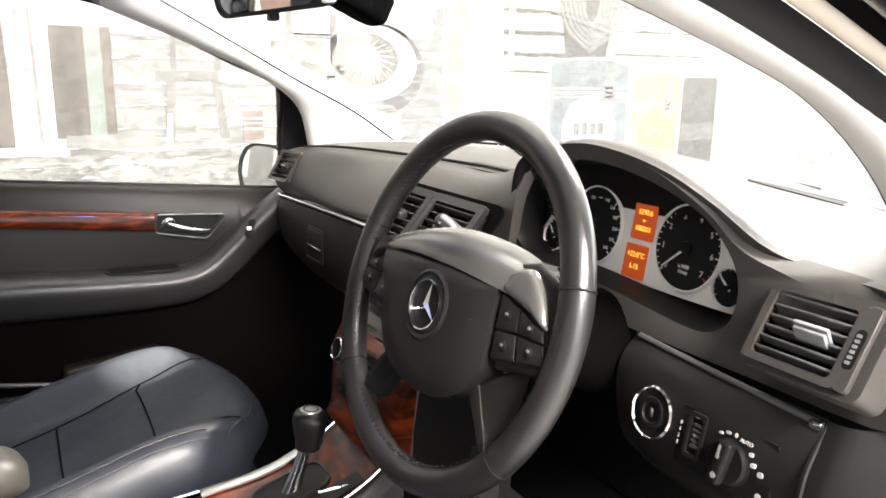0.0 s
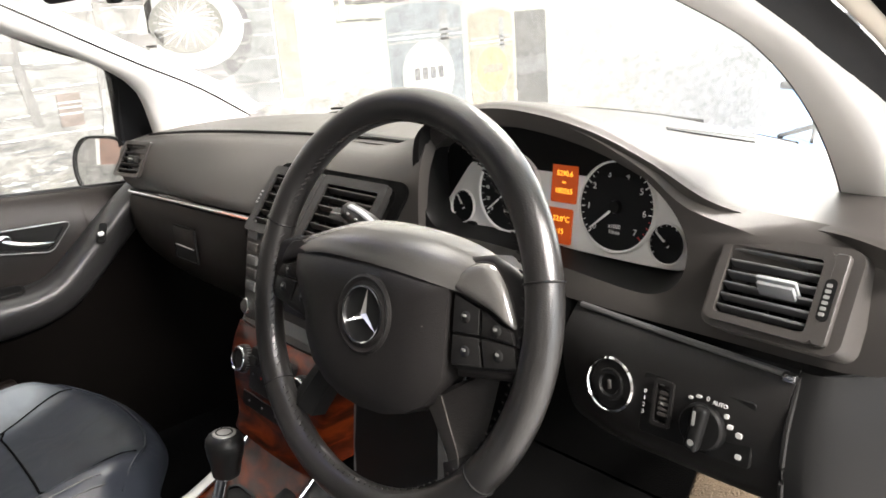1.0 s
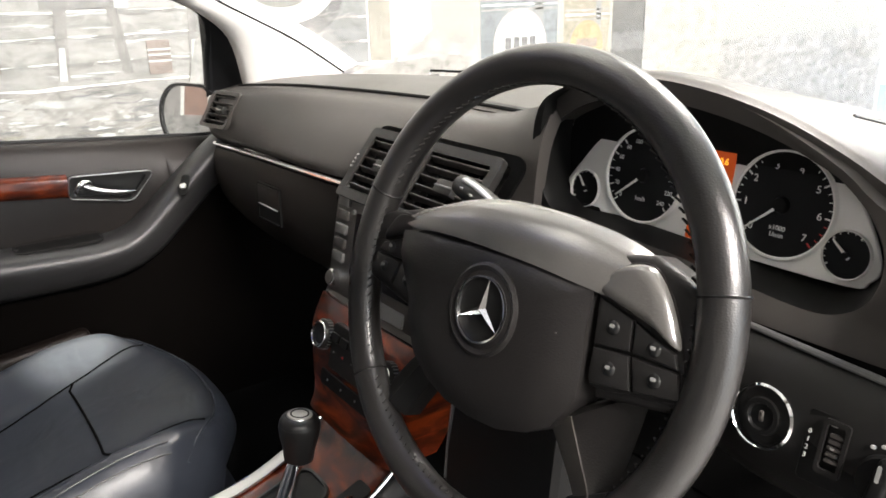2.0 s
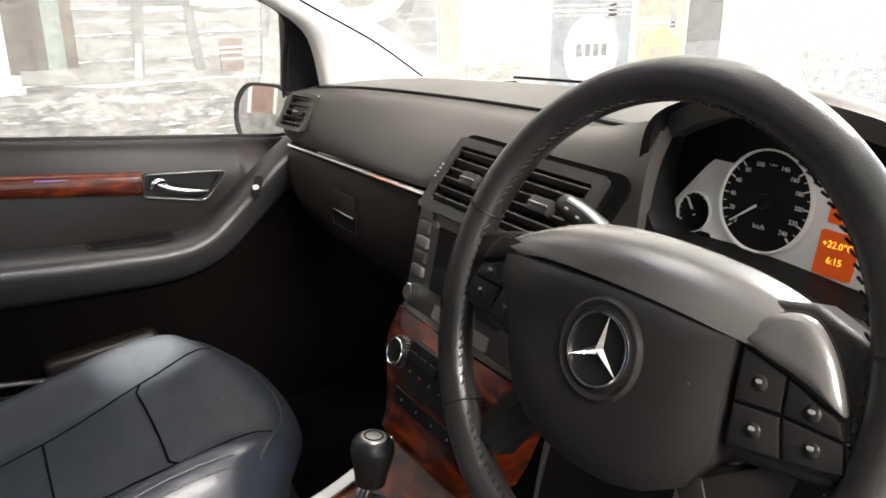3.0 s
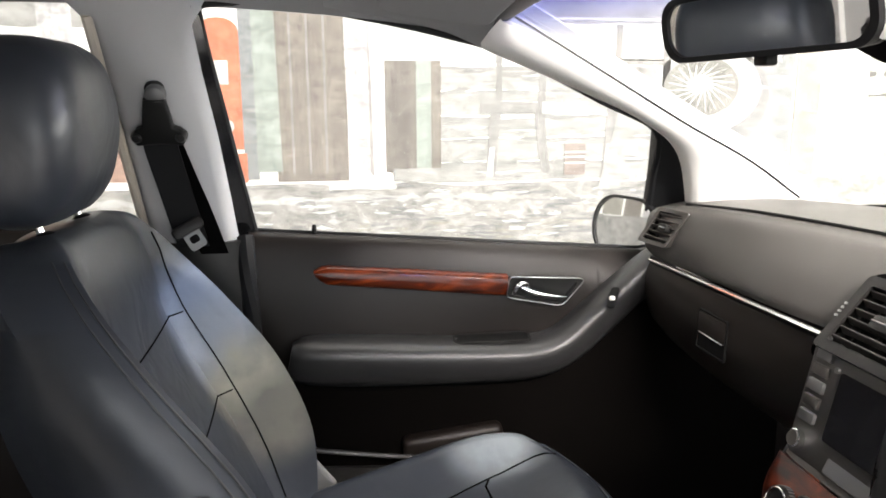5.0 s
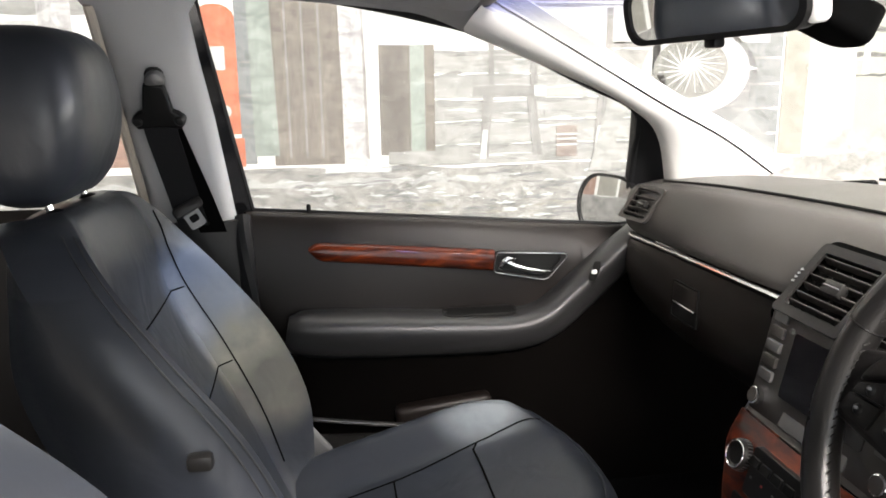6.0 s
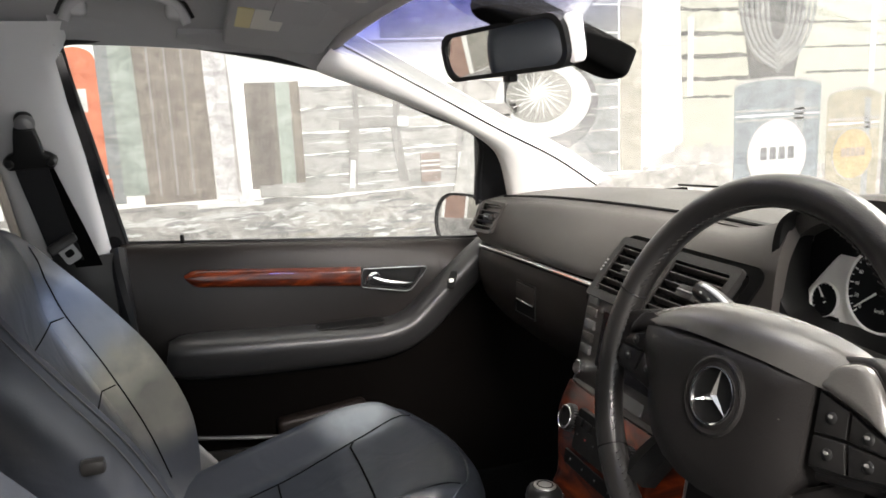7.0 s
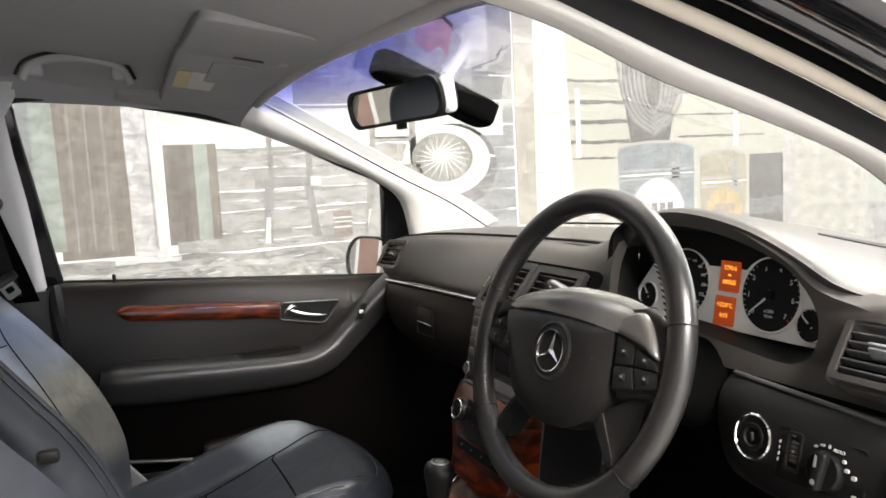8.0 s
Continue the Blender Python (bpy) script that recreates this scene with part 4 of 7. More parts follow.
rear = [(GLASS(z) + 0.010, y, z) for y, z in ((-0.575, 1.000), (-0.605, 1.212), (-0.628, 1.385))]
part("rear_frame", loft([[V(*p) + d for d in (V(0.006, 0.012, 0), V(0.014, -0.016, 0), V(-0.03, -0.016, 0), V(-0.03, 0.012, 0))] for p in spline(rear, 12)]), M["gloss_black"], frame_l)
part("front_corner", loft([[V(GLASS(z) + 0.012, y, z), V(GLASS(z) + 0.020, y + w, z), V(GLASS(z) - 0.02, y + w, z), V(GLASS(z) - 0.02, y, z)] for y, z, w in
     ((0.186, 1.192, 0.030), (0.196, 1.12, 0.075), (0.203, 1.04, 0.090), (0.206, 0.985, 0.085))]), M["rubber"], frame_l, "black corner cover by the mirror")
# roof rail trim over the passenger window
top_rail = [p for p in WIN if p[1] > 1.22]
ease = lambda z: min(1.0, max(0.12, (z - 1.25) / 0.10))
a = spline([(GLASS(z) + 0.012, y, z + 0.004) for y, z in top_rail], 30)
b = spline([(GLASS(z) + 0.012 + 0.043 * ease(z), y - 0.004, z + 0.004 + 0.010 * ease(z)) for y, z in top_rail], 30)
c = spline([(GLASS(z) + 0.012 + 0.063 * ease(z), y - 0.006, z + 0.006 + 0.044 * ease(z)) for y, z in top_rail], 30)
solo("roof_rail_trim", loft([[p, q, r, p + V(-0.03, 0, 0.05)] for p, q, r in zip(a, b, c)]), M["liner"], "grey cloth roof rail over the passenger window", "roof rail", "structure", angle=70)
part("pillar_seam", tube([(-0.572, -0.150, 1.329), (-0.545, -0.158, 1.347), (-0.520, -0.160, 1.368)], 0.0016, 6), M["rubber"], frame_l)

gl = [[(GLASS(z), y0 + (y1 - y0) * k / 3, z) for k in range(4)] for y0, y1, z in ((-0.58, 0.22, 0.94), (-0.60, 0.20, 1.10), (-0.61, 0.19, 1.20), (-0.62, -0.02, 1.30), (-0.62, -0.30, 1.41))]
g = solo("side_window", sheet(gl, 8, 6, 0.004), M["glass"], "clear raised passenger door glass", "window", "structure")
g.visible_shadow = False
gl = [[(GLASS(z) - 0.002, y, z) for y in (-1.60, -1.2, -0.75)] for z in (1.02, 1.2, 1.42)]
g = solo("rear_side_window", sheet(gl, 4, 4, 0.004), M["glass"], "clear rear door glass", "window", "structure")
g.visible_shadow = False

# middle pillar with its trim
bp = thing("door_pillar", (-0.73, -0.68, 0.4), "grey trimmed pillar between the doors with a seat belt", "pillar trim")
rings = []
for z, yf, yr in ((1.000, -0.590, -0.742), (1.08, -0.596, -0.748), (1.20, -0.607, -0.757), (1.30, -0.620, -0.765), (1.37, -0.626, -0.775), (1.43, -0.59, -0.83)):
    x = GLASS(z) + 0.050
    rings.append([V(x - 0.05, yf, z), V(x - 0.006, yf - 0.004, z), V(x + 0.008, yf - 0.022, z), V(x + 0.010, (yf + yr) / 2, z), V(x + 0.004, yr + 0.02, z), V(x - 0.010, yr, z), V(x - 0.05, yr, z)])
part("upper_trim", loft(rings), M["pillar_grey"], bp, angle=60)
part("lower_trim", loft([[V(x - 0.05, yf, z), V(x, yf, z), V(x + 0.012, yf - 0.02, z), V(x + 0.012, yr + 0.02, z), V(x, yr, z), V(x - 0.05, yr, z)] for z, x, yf, yr in
     ((1.003, -0.748, -0.580, -0.76), (0.85, -0.745, -0.560, -0.77), (0.60, -0.745, -0.545, -0.77), (0.36, -0.75, -0.54, -0.77))]), M["dash_low"], bp, "dark lower pillar cover")
part("seal", tube([(GLASS(z) + 0.048, y, z) for y, z in ((-0.748, 1.02), (-0.761, 1.20), (-0.774, 1.38))], 0.0085, 8), M["seal"], bp, "beige felt seal")

belt = thing("seat_belt", (-0.70, -0.69, 1.0), "black webbing seat belt hanging on the pillar", "seat belt")
bg = frame_of((-0.621, -0.690, 1.232), (0.93, 0.0, -0.36), (0, 0, 1))
part("anchor_slide", plate(rounded(0.030, 0.085, 0.012, 5), bg @ Matrix.Translation((0, 0.010, -0.012)), 0.008, 0.002, 2), M["dash_low"], belt, "dark height slide")
part("bolt_cap", lathe([(0.0005, 0.012), (0.010, 0.0115), (0.0145, 0.009), (0.0165, 0.003), (0.0165, -0.006)], bg @ Matrix.Translation((0.002, 0.034, 0)), 24), M["ring"], belt, "grey bolt cap")
guide = [(-0.016, 0.030), (0.016, 0.030), (0.020, 0.010), (0.024, -0.016), (0.034, -0.020), (0.042, -0.028), (0.042, -0.040), (0.034, -0.048), (0.0, -0.045), (-0.034, -0.048), (-0.042, -0.040), (-0.042, -0.028), (-0.034, -0.020), (-0.024, -0.016), (-0.020, 0.010)]
part("belt_guide", plate(guide[::-1], bg, 0.014, 0.004, 3), M["black"], belt, "black belt guide with rounded ends", angle=50)
for sg in (-1, 1):
    part("guide_lobe", lathe([(0.0005, 0.019), (0.006, 0.018), (0.0095, 0.013), (0.010, 0.0)], bg @ Matrix.Translation((sg * 0.034, -0.033, 0)), 18), M["stalk"], belt)
ws_ = spline([(-0.628, -0.690, 1.196), (-0.640, -0.690, 1.172), (-0.676, -0.680, 1.10), (-0.716, -0.664, 1.00)], 14)
part("webbing", loft([[p + V(0, 0.027, 0), p + V(0, -0.027, 0), p + V(-0.003, -0.027, 0), p + V(-0.003, 0.027, 0)] for p in ws_]), M["belt"], belt)
ws_ = spline([(-0.640, -0.682, 1.188), (-0.668, -0.664, 1.12), (-0.694, -0.648, 1.06), (-0.722, -0.630, 0.985)], 14)
# Same webbing in near-black: the strand behind has its shade in the colour.
part("return_webbing", loft([[p + V(0, 0.024, 0), p + V(0, -0.024, 0), p + V(-0.003, -0.024, 0), p + V(-0.003, 0.024, 0)] for p in ws_]), M["void"], belt, "webbing running down to the reel, blackened for its shade")
tg = frame_of((-0.682, -0.656, 1.020), (1, 0.2, 0.25)) @ Matrix.Rotation(radians(28), 4, "Z")
part("stop_cover", plate(rounded(0.056, 0.020, 0.007, 4), tg @ Matrix.Translation((0, 0.022, -0.004)), 0.012, 0.003, 2), M["dash_low"], belt)
part("belt_tongue", frame_plate(rounded(0.030, 0.036, 0.006), rounded(0.016, 0.013, 0.004), tg, 0.003), M["ring"], belt, "grey steel belt tongue")

# rear door top, rear bench and the closing panels of the cabin
solo("rear_door_card", sheet([[(-0.79, y, 1.025) for y in (-1.7, -1.2, -0.76)], [(-0.755, y, 1.015) for y in (-1.7, -1.2, -0.76)], [(-0.74, y, 0.8) for y in (-1.7, -1.2, -0.76)], [(-0.75, y, 0.38) for y in (-1.7, -1.2, -0.76)]], 10, 6, 0.02),
     M["door"], "dark rear door lining", "door", "structure")
solo("cabin_floor", box((0, -0.35, 0.37), (1.52, 2.7, 0.04), 0.0), M["carpet"], "black carpeted cabin floor", "floor", "structure")
solo("bulkhead", sheet([[(x, 0.72, 0.98) for x in (-0.74, 0, 0.74)], [(x, 0.78, 0.75) for x in (-0.74, 0, 0.74)], [(x, 0.70, 0.39) for x in (-0.74, 0, 0.74)]], 6, 4, 0.03), M["carpet"], "black carpeted bulkhead below the dashboard", "bulkhead", "structure")
solo("side_kick_panel", box((-0.775, 0.52, 0.70), (0.02, 0.50, 0.66), 0.004), M["carpet"], "black footwell side lining", "panel", "structure")
# Unseen tail: black lining and tint added to darken the mirror's picture.
solo("tail_panel", sheet([[(x, -2.03, 1.08) for x in (-0.66, 0, 0.66)], [(x, -2.05, 1.0) for x in (-0.7, 0, 0.7)], [(x, -2.05, 0.38) for x in (-0.7, 0, 0.7)]], 6, 4, 0.02), M["dash_low"], "unseen tailgate lining, made black for the mirror's view", "tailgate", "structure")
rg = solo("rear_window", sheet([[(x, -1.98, 1.43) for x in (-0.58, 0, 0.58)], [(x, -2.03, 1.08) for x in (-0.66, 0, 0.66)]], 4, 4, 0.005), M["glass_tint"], "unseen tailgate glass, tinted to darken the mirror's view", "window", "structure")
rg.visible_shadow = False
solo("door_skin", sheet([[(-0.83, y, 0.935 - 0.055 * y) for y in (-1.75, -0.7, 0.25)], [(-0.885, y, 0.80) for y in (-1.75, -0.7, 0.3)], [(-0.87, y, 0.35) for y in (-1.75, -0.7, 0.4)]], 8, 6, 0.012), M["gloss_black"], "black painted steel side of the car", "car body", "structure")
solo("bonnet", sheet([[(-0.68, 0.52, 1.015), (0, 0.80, 1.025), (0.68, 0.52, 1.015)], [(-0.72, 1.0, 0.90), (0, 1.15, 0.935), (0.72, 1.0, 0.90)], [(-0.68, 1.50, 0.72), (0, 1.62, 0.75), (0.68, 1.50, 0.72)]], 10, 13, 0.01),
     M["gloss_black"], "black painted car bonnet", "bonnet", "structure")
solo("sill_panel", box((0.76, -0.35, 0.33), (0.14, 2.6, 0.16), 0.03, 3), M["gloss_black"], "black painted door sill", "car body", "structure")
solo("underbody", box((0, -0.3, 0.30), (1.4, 3.6, 0.06), 0.01), M["black"], "black car underbody", "car body", "structure")
for wx, wy in ((-0.78, 1.05), (0.78, 1.05), (-0.78, -1.7), (0.78, -1.7)):
    wh = thing("road_wheel", (wx, wy, 0.0), "black car road wheel on the floor", "wheel", "road wheels")
    m = frame_of((wx - 0.1 * (1 if wx > 0 else -1), wy, 0.315), (1 if wx > 0 else -1, 0, 0))
    part("tyre", lathe([(0.20, 0.0), (0.30, 0.0), (0.315, 0.03), (0.315, 0.17), (0.29, 0.20), (0.205, 0.195)], m, 32), M["rubber"], wh)
    part("rim", lathe([(0.04, 0.18), (0.20, 0.185), (0.206, 0.15), (0.03, 0.14)], m, 24), M["silver"], wh)

# wiper lying at the foot of the glass
wiper = thing("wiper", (0.10, 0.72, 1.055), "black windscreen wiper parked at the glass foot", "wiper")
part("arm", tube(spline([(0.42, 0.700, 1.040), (0.25, 0.745, 1.048), (0.02, 0.775, 1.054), (-0.05, 0.775, 1.050)], 14), 0.005, 8), M["black"], wiper)
part("blade", tube(spline([(0.25, 0.745, 1.056), (0.0, 0.775, 1.062), (-0.32, 0.735, 1.058)], 14), 0.005, 8), M["rubber"], wiper)

# passenger door mirror
dm = thing("door_mirror", (-0.86, 0.2, 0.95), "black door mirror reflecting the wall behind", "mirror")
mm = frame_of((-0.832, 0.188, 0.986), (0.37, -0.925, 0.09))
shape = [(x * 1.0, y) for x, y in rounded(0.182, 0.130, 0.062, 6)]
rings = []
for s, h in ((1.0, 0.010), (1.04, 0.0), (1.04, -0.03), (0.85, -0.065), (0.4, -0.085)):
    rings.append([mm @ V(x * s, y * s, h) for x, y in shape])
part("mirror_housing", loft(rings), M["gloss_black"], dm)
part("mirror_glass", plate([(x * 0.965, y * 0.955) for x, y in shape], mm, 0.013), M["mirror"], dm, "silvered mirror glass")
part("mirror_bezel", frame_plate([(x * 1.035, y * 1.045) for x, y in shape], [(x * 0.965, y * 0.955) for x, y in shape], mm @ Matrix.Translation((0, 0, 0.006)), 0.011), M["rubber"], dm, "black mirror bezel")
part("mirror_foot", box((-0.795, 0.222, 0.965), (0.06, 0.05, 0.04), 0.012, 3), M["gloss_black"], dm)

# sun visor, roof console, grab handle
vis = thing("sun_visor", (-0.28, -0.27, 1.40), "pale grey sun visor folded up under the roof", "sun visor")
vm = frame_of((-0.270, -0.268, 1.401), (0.10, -0.14, -1), (0, 1, 0))
part("visor_board", plate(rounded(0.42, 0.165, 0.03, 6), vm, 0.012, 0.005, 3), M["liner"], vis)
vl = vm @ Matrix.Translation((0, 0, 0.0125))
part("label", plate([(x - 0.008, y - 0.026) for x, y in rounded(0.12, 0.042, 0.003, 2)], vl, 0.001), M["label"], vis, "white printed warning label")
part("label_band", plate([(x - 0.008, y - 0.059) for x, y in rounded(0.12, 0.022, 0.003, 2)], vl, 0.0012), M["label_y"], vis, "yellow label edge")
part("visor_clip", box((-0.035, -0.205, 1.398), (0.03, 0.02, 0.02), 0.005, 2), M["visor"], vis)
part("mirror_cover", plate([(x - 0.08, y + 0.01) for x, y in rounded(0.13, 0.07, 0.006, 3)], vl, 0.002, 0.001, 1), M["liner"], vis)
rc = thing("roof_console", (0.06, -0.33, 1.43), "grey roof console with reading lamp slots", "roof console")
cm = frame_of((0.055, -0.274, 1.414), (0, -0.15, -1), (0, 1, 0))
part("console_shell", plate(rounded(0.25, 0.155, 0.030, 6), cm, 0.014, 0.005, 3), M["liner"], rc)
cl = cm @ Matrix.Translation((0, 0, 0.0125))
part("lamp_lens", plate([(x - 0.07, y) for x, y in rounded(0.06, 0.035, 0.006, 3)], cl, 0.0015), M["visor"], rc, "pale reading lamp lens")
for k in range(5):
    part("vent_slot", plate([(x + 0.075 + 0.006 * k, y - 0.030) for x, y in rounded(0.004, 0.012, 0.0015, 2)], cl, 0.001), M["black"], rc)
part("switch", plate([(x + 0.095, y + 0.020) for x, y in rounded(0.012, 0.045, 0.004, 3)], cl, 0.003), M["black"], rc)
gh = thing("grab_handle", (-0.38, -0.49, 1.43), "grey plastic grab handle on the roof rail", "grab handle")
ARC = [(-0.585, 1.418), (-0.570, 1.441), (-0.535, 1.454), (-0.487, 1.4565), (-0.438, 1.450), (-0.409, 1.436), (-0.395, 1.410)]
# Thin black tube that draws the shadow line of the handle's recess.
part("recess_shadow", tube(spline([(-0.370, y, z) for y, z in ARC], 30), 0.0030, 8), M["black"], gh, "black tube drawn for the shadow line over the grip")
part("grip", tube(spline([(-0.372, -0.490 + (y + 0.490) * 0.90, z - 0.009) for y, z in ARC], 30), 0.0075, 10), M["liner"], gh)
for yy, zz in ((-0.555, 1.428), (-0.422, 1.421)):
    part("handle_mount", box((-0.378, yy, zz), (0.022, 0.026, 0.026), 0.007, 3), M["liner"], gh)

# rear view mirror with its sensor housing
rm = thing("rear_view_mirror", (0.04, 0.03, 1.35), "black framed rear view mirror below the windscreen header", "mirror")
mc = V(0.030, -0.053, 1.3244)
rmm = frame_of(mc, (0.27, -0.955, -0.12), (0.0115, -0.1215, 0.9925))
shape = [(x - (0.003 * (y / 0.03)), y) for x, y in rounded(0.228, 0.058, 0.022, 6)]
rings = [[rmm @ V(x * s, y * s, h) for x, y in shape] for s, h in ((0.965, 0.006), (1.0, 0.003), (1.02, -0.008), (0.93, -0.028), (0.6, -0.042))]
part("mirror_shell", loft(rings), M["black"], rm)
part("mirror_glass", plate([(x * 0.965, y * 0.89) for x, y in shape], rmm, 0.0085), M["mirror"], rm, "silvered mirror glass")
part("mirror_bezel", frame_plate([(x * 1.02, y * 1.04) for x, y in shape], [(x * 0.955, y * 0.86) for x, y in shape], rmm @ Matrix.Translation((0, 0, 0.002)), 0.009), M["black"], rm, "thin black bezel")
part("dip_tab", box(rmm @ V(0.0, -0.034, -0.002), (0.022, 0.012, 0.010), 0.003, 2), M["black"], rm)
part("mirror_cap", plate([(x + 0.1145, y) for x, y in rounded(0.017, 0.052, 0.0082, 5)], rmm @ Matrix.Translation((0, 0, -0.010)), 0.014, 0.003), M["silver"], rm, "pale end cap")
part("ball_arm", tube([rmm @ V(0, 0.004, -0.03), (0.030, 0.005, 1.345)], 0.010, 10), M["black"], rm)
sm = frame_of((0.040, 0.040, 1.345), (0, -0.42, -0.91), (0, 1, 0.2))
part("sensor_housing", plate([(x, y - 0.030) for x, y in rounded(0.068, 0.21, 0.026, 6)], sm, 0.036, 0.012, 4), M["void"], rm, "dark sensor housing on the glass")


# ---- dashboard ----
dash = thing("dashboard", (0, 0.3, 0.7), "dark grey soft plastic dashboard with chrome strip", "dashboard")
DX = (-0.715, -0.62, -0.45, -0.25, -0.05, 0.10, 0.165, 0.22, 0.29, 0.36, 0.43, 0.49, 0.545, 0.60, 0.66, 0.715)
EDGE_Y = (0.190, 0.196, 0.226, 0.275, 0.300, 0.285, 0.252, 0.240, 0.236, 0.236, 0.238, 0.243, 0.250, 0.262, 0.250, 0.232)
EDGE_Z = (1.046, 1.062, 1.074, 1.076, 1.077, 1.082, 1.112, 1.136, 1.148, 1.144, 1.129, 1.104, 1.074, 1.060, 1.061, 1.056)


def base_y(x):
    return 0.765 - 0.60 * x * x


rows = []
for f in (0.0, 0.06, 0.30, 0.60, 0.85, 1.0):
    r = []
    for x, ey, ez in zip(DX, EDGE_Y, EDGE_Z):
        zb = 1.052
        zz = ez + (zb - ez) * f ** 1.1 + 0.016 * math.sin(math.pi * f) * (1 if ez < 1.09 else 0.6)
        if f == 0.06:
            zz = ez + 0.004
        r.append((x, ey + (base_y(x) - ey) * f, zz))
    rows.append(r)
part("dash_top", sheet(rows, 26, 64, 0.02), M["dash"], dash, "grained dashboard top", angle=55)
part("top_seam", tube(spline([(x, y + 0.012, z + 0.0045) for x, y, z in zip(DX[1:7], EDGE_Y[1:7], EDGE_Z[1:7])], 30), 0.0028, 6), M["black"], dash)
part("centre_slot", plate(rounded(0.24, 0.016, 0.007, 4), frame_of((0.035, 0.318, 1.0795), (0, 0, 1), (0.05, 1, 0)), 0.004), M["black"], dash, "dark grille slot")
part("demister_slot", sheet([[(0.440, 0.348, 1.1172), (0.459, 0.400, 1.1035), (0.482, 0.457, 1.0885)], [(0.438, 0.351, 1.1172), (0.450, 0.415, 1.1035), (0.468, 0.482, 1.0875)]], 3, 12, 0.004), M["black"], dash, "dark windscreen vent slot")
part("slot_lip", tube(spline([(0.437, 0.352, 1.1165), (0.448, 0.418, 1.1022), (0.466, 0.486, 1.0865)], 18), 0.0016, 6), M["dash"], dash)
part("demister_slot", sheet([[(-0.45, 0.520, 1.083), (-0.30, 0.570, 1.084), (-0.15, 0.60, 1.084)], [(-0.45, 0.530, 1.083), (-0.30, 0.582, 1.084), (-0.15, 0.612, 1.084)]], 3, 8, 0.004), M["black"], dash)
part("paper_slip", plate(rounded(0.05, 0.018, 0.002, 2), frame_of((0.115, 0.40, 1.104), (0, 0, 1), (0.3, 1, 0)), 0.002), M["white"], dash, "small white paper slip")

# padded front over the glovebox and behind the centre vents
tops = [(x, y, z) for x, y, z in ((-0.700, 0.192, 1.050), (-0.62, 0.196, 1.062), (-0.45, 0.226, 1.074), (-0.25, 0.275, 1.076), (-0.10, 0.297, 1.077), (0.02, 0.296, 1.078), (0.165, 0.254, 1.110))]
m1 = [(-0.705, 0.176, 1.036), (-0.62, 0.180, 1.048), (-0.45, 0.203, 1.060), (-0.25, 0.243, 1.066), (-0.10, 0.262, 1.068), (0.02, 0.258, 1.069), (0.165, 0.236, 1.072)]
m2 = [(-0.705, 0.168, 1.000), (-0.62, 0.170, 1.010), (-0.45, 0.178, 1.020), (-0.25, 0.195, 1.030), (-0.10, 0.225, 1.038), (0.02, 0.232, 1.040), (0.165, 0.228, 1.030)]
m3 = [(-0.700, 0.170, 0.975), (-0.62, 0.170, 0.978), (-0.45, 0.168, 0.985), (-0.25, 0.168, 0.993), (-0.10, 0.188, 1.000), (0.02, 0.21, 1.000), (0.165, 0.225, 0.990)]
b0 = [(-0.690, 0.180, 0.960), (-0.62, 0.176, 0.962), (-0.45, 0.172, 0.969), (-0.25, 0.168, 0.976), (-0.10, 0.178, 0.980), (0.02, 0.20, 0.975), (0.165, 0.225, 0.955)]
part("front_pad", sheet([tops, m1, m2, m3, b0], 18, 36, 0.015), M["dash"], dash, "padded dashboard front", angle=60)
strip = spline([(-0.668, 0.166, 0.957), (-0.50, 0.160, 0.9655), (-0.30, 0.155, 0.9735), (-0.112, 0.152, 0.9800)], 24)
part("chrome_strip", tube(strip, 0.0045, 8, flat=0.8), M["chrome"], dash, "thin chrome strip")
part("strip_groove", tube([p + V(0, 0.006, -0.006) for p in strip], 0.004, 6), M["black"], dash)
GX = (-0.690, -0.60, -0.45, -0.30, -0.125)
glove = part("glovebox_door", sheet([[(x, y0, z) for x, y0, z in zip(GX, ys, zs)] for ys, zs in (
    ((0.176, 0.168, 0.164, 0.160, 0.158), (0.950, 0.953, 0.960, 0.967, 0.973)), ((0.166, 0.160, 0.156, 0.153, 0.152), (0.925, 0.925, 0.925, 0.93, 0.93)),
    ((0.172, 0.164, 0.158, 0.154, 0.154), (0.87, 0.87, 0.87, 0.87, 0.875)), ((0.205, 0.195, 0.185, 0.180, 0.18), (0.815, 0.81, 0.81, 0.815, 0.82)), ((0.30, 0.29, 0.28, 0.27, 0.27), (0.76, 0.755, 0.755, 0.76, 0.76)))], 16, 16, 0.02),
    M["glove"], dash, "dark glovebox door", angle=60)
lm = frame_of((-0.3935, 0.1518, 0.897), (0.03, -1, 0.04))
part("latch_frame", frame_plate(rounded(0.084, 0.064, 0.004, 3), rounded(0.078, 0.058, 0.003, 3), lm, 0.004), M["black"], glove)
part("latch_paddle", plate([(x, y + 0.0125) for x, y in rounded(0.078, 0.032, 0.003, 3)], lm, 0.005, 0.0015, 2), M["glove"], glove, "dark latch paddle")
part("latch_recess", plate([(x, y - 0.0165) for x, y in rounded(0.078, 0.024, 0.002, 3)], lm, 0.0025), M["black"], glove)
part("latch_lip", box(lm @ V(0, -0.0045, 0.005), (0.074, 0.003, 0.0022), 0.001, 1), M["satin"], glove, "bright latch edge")


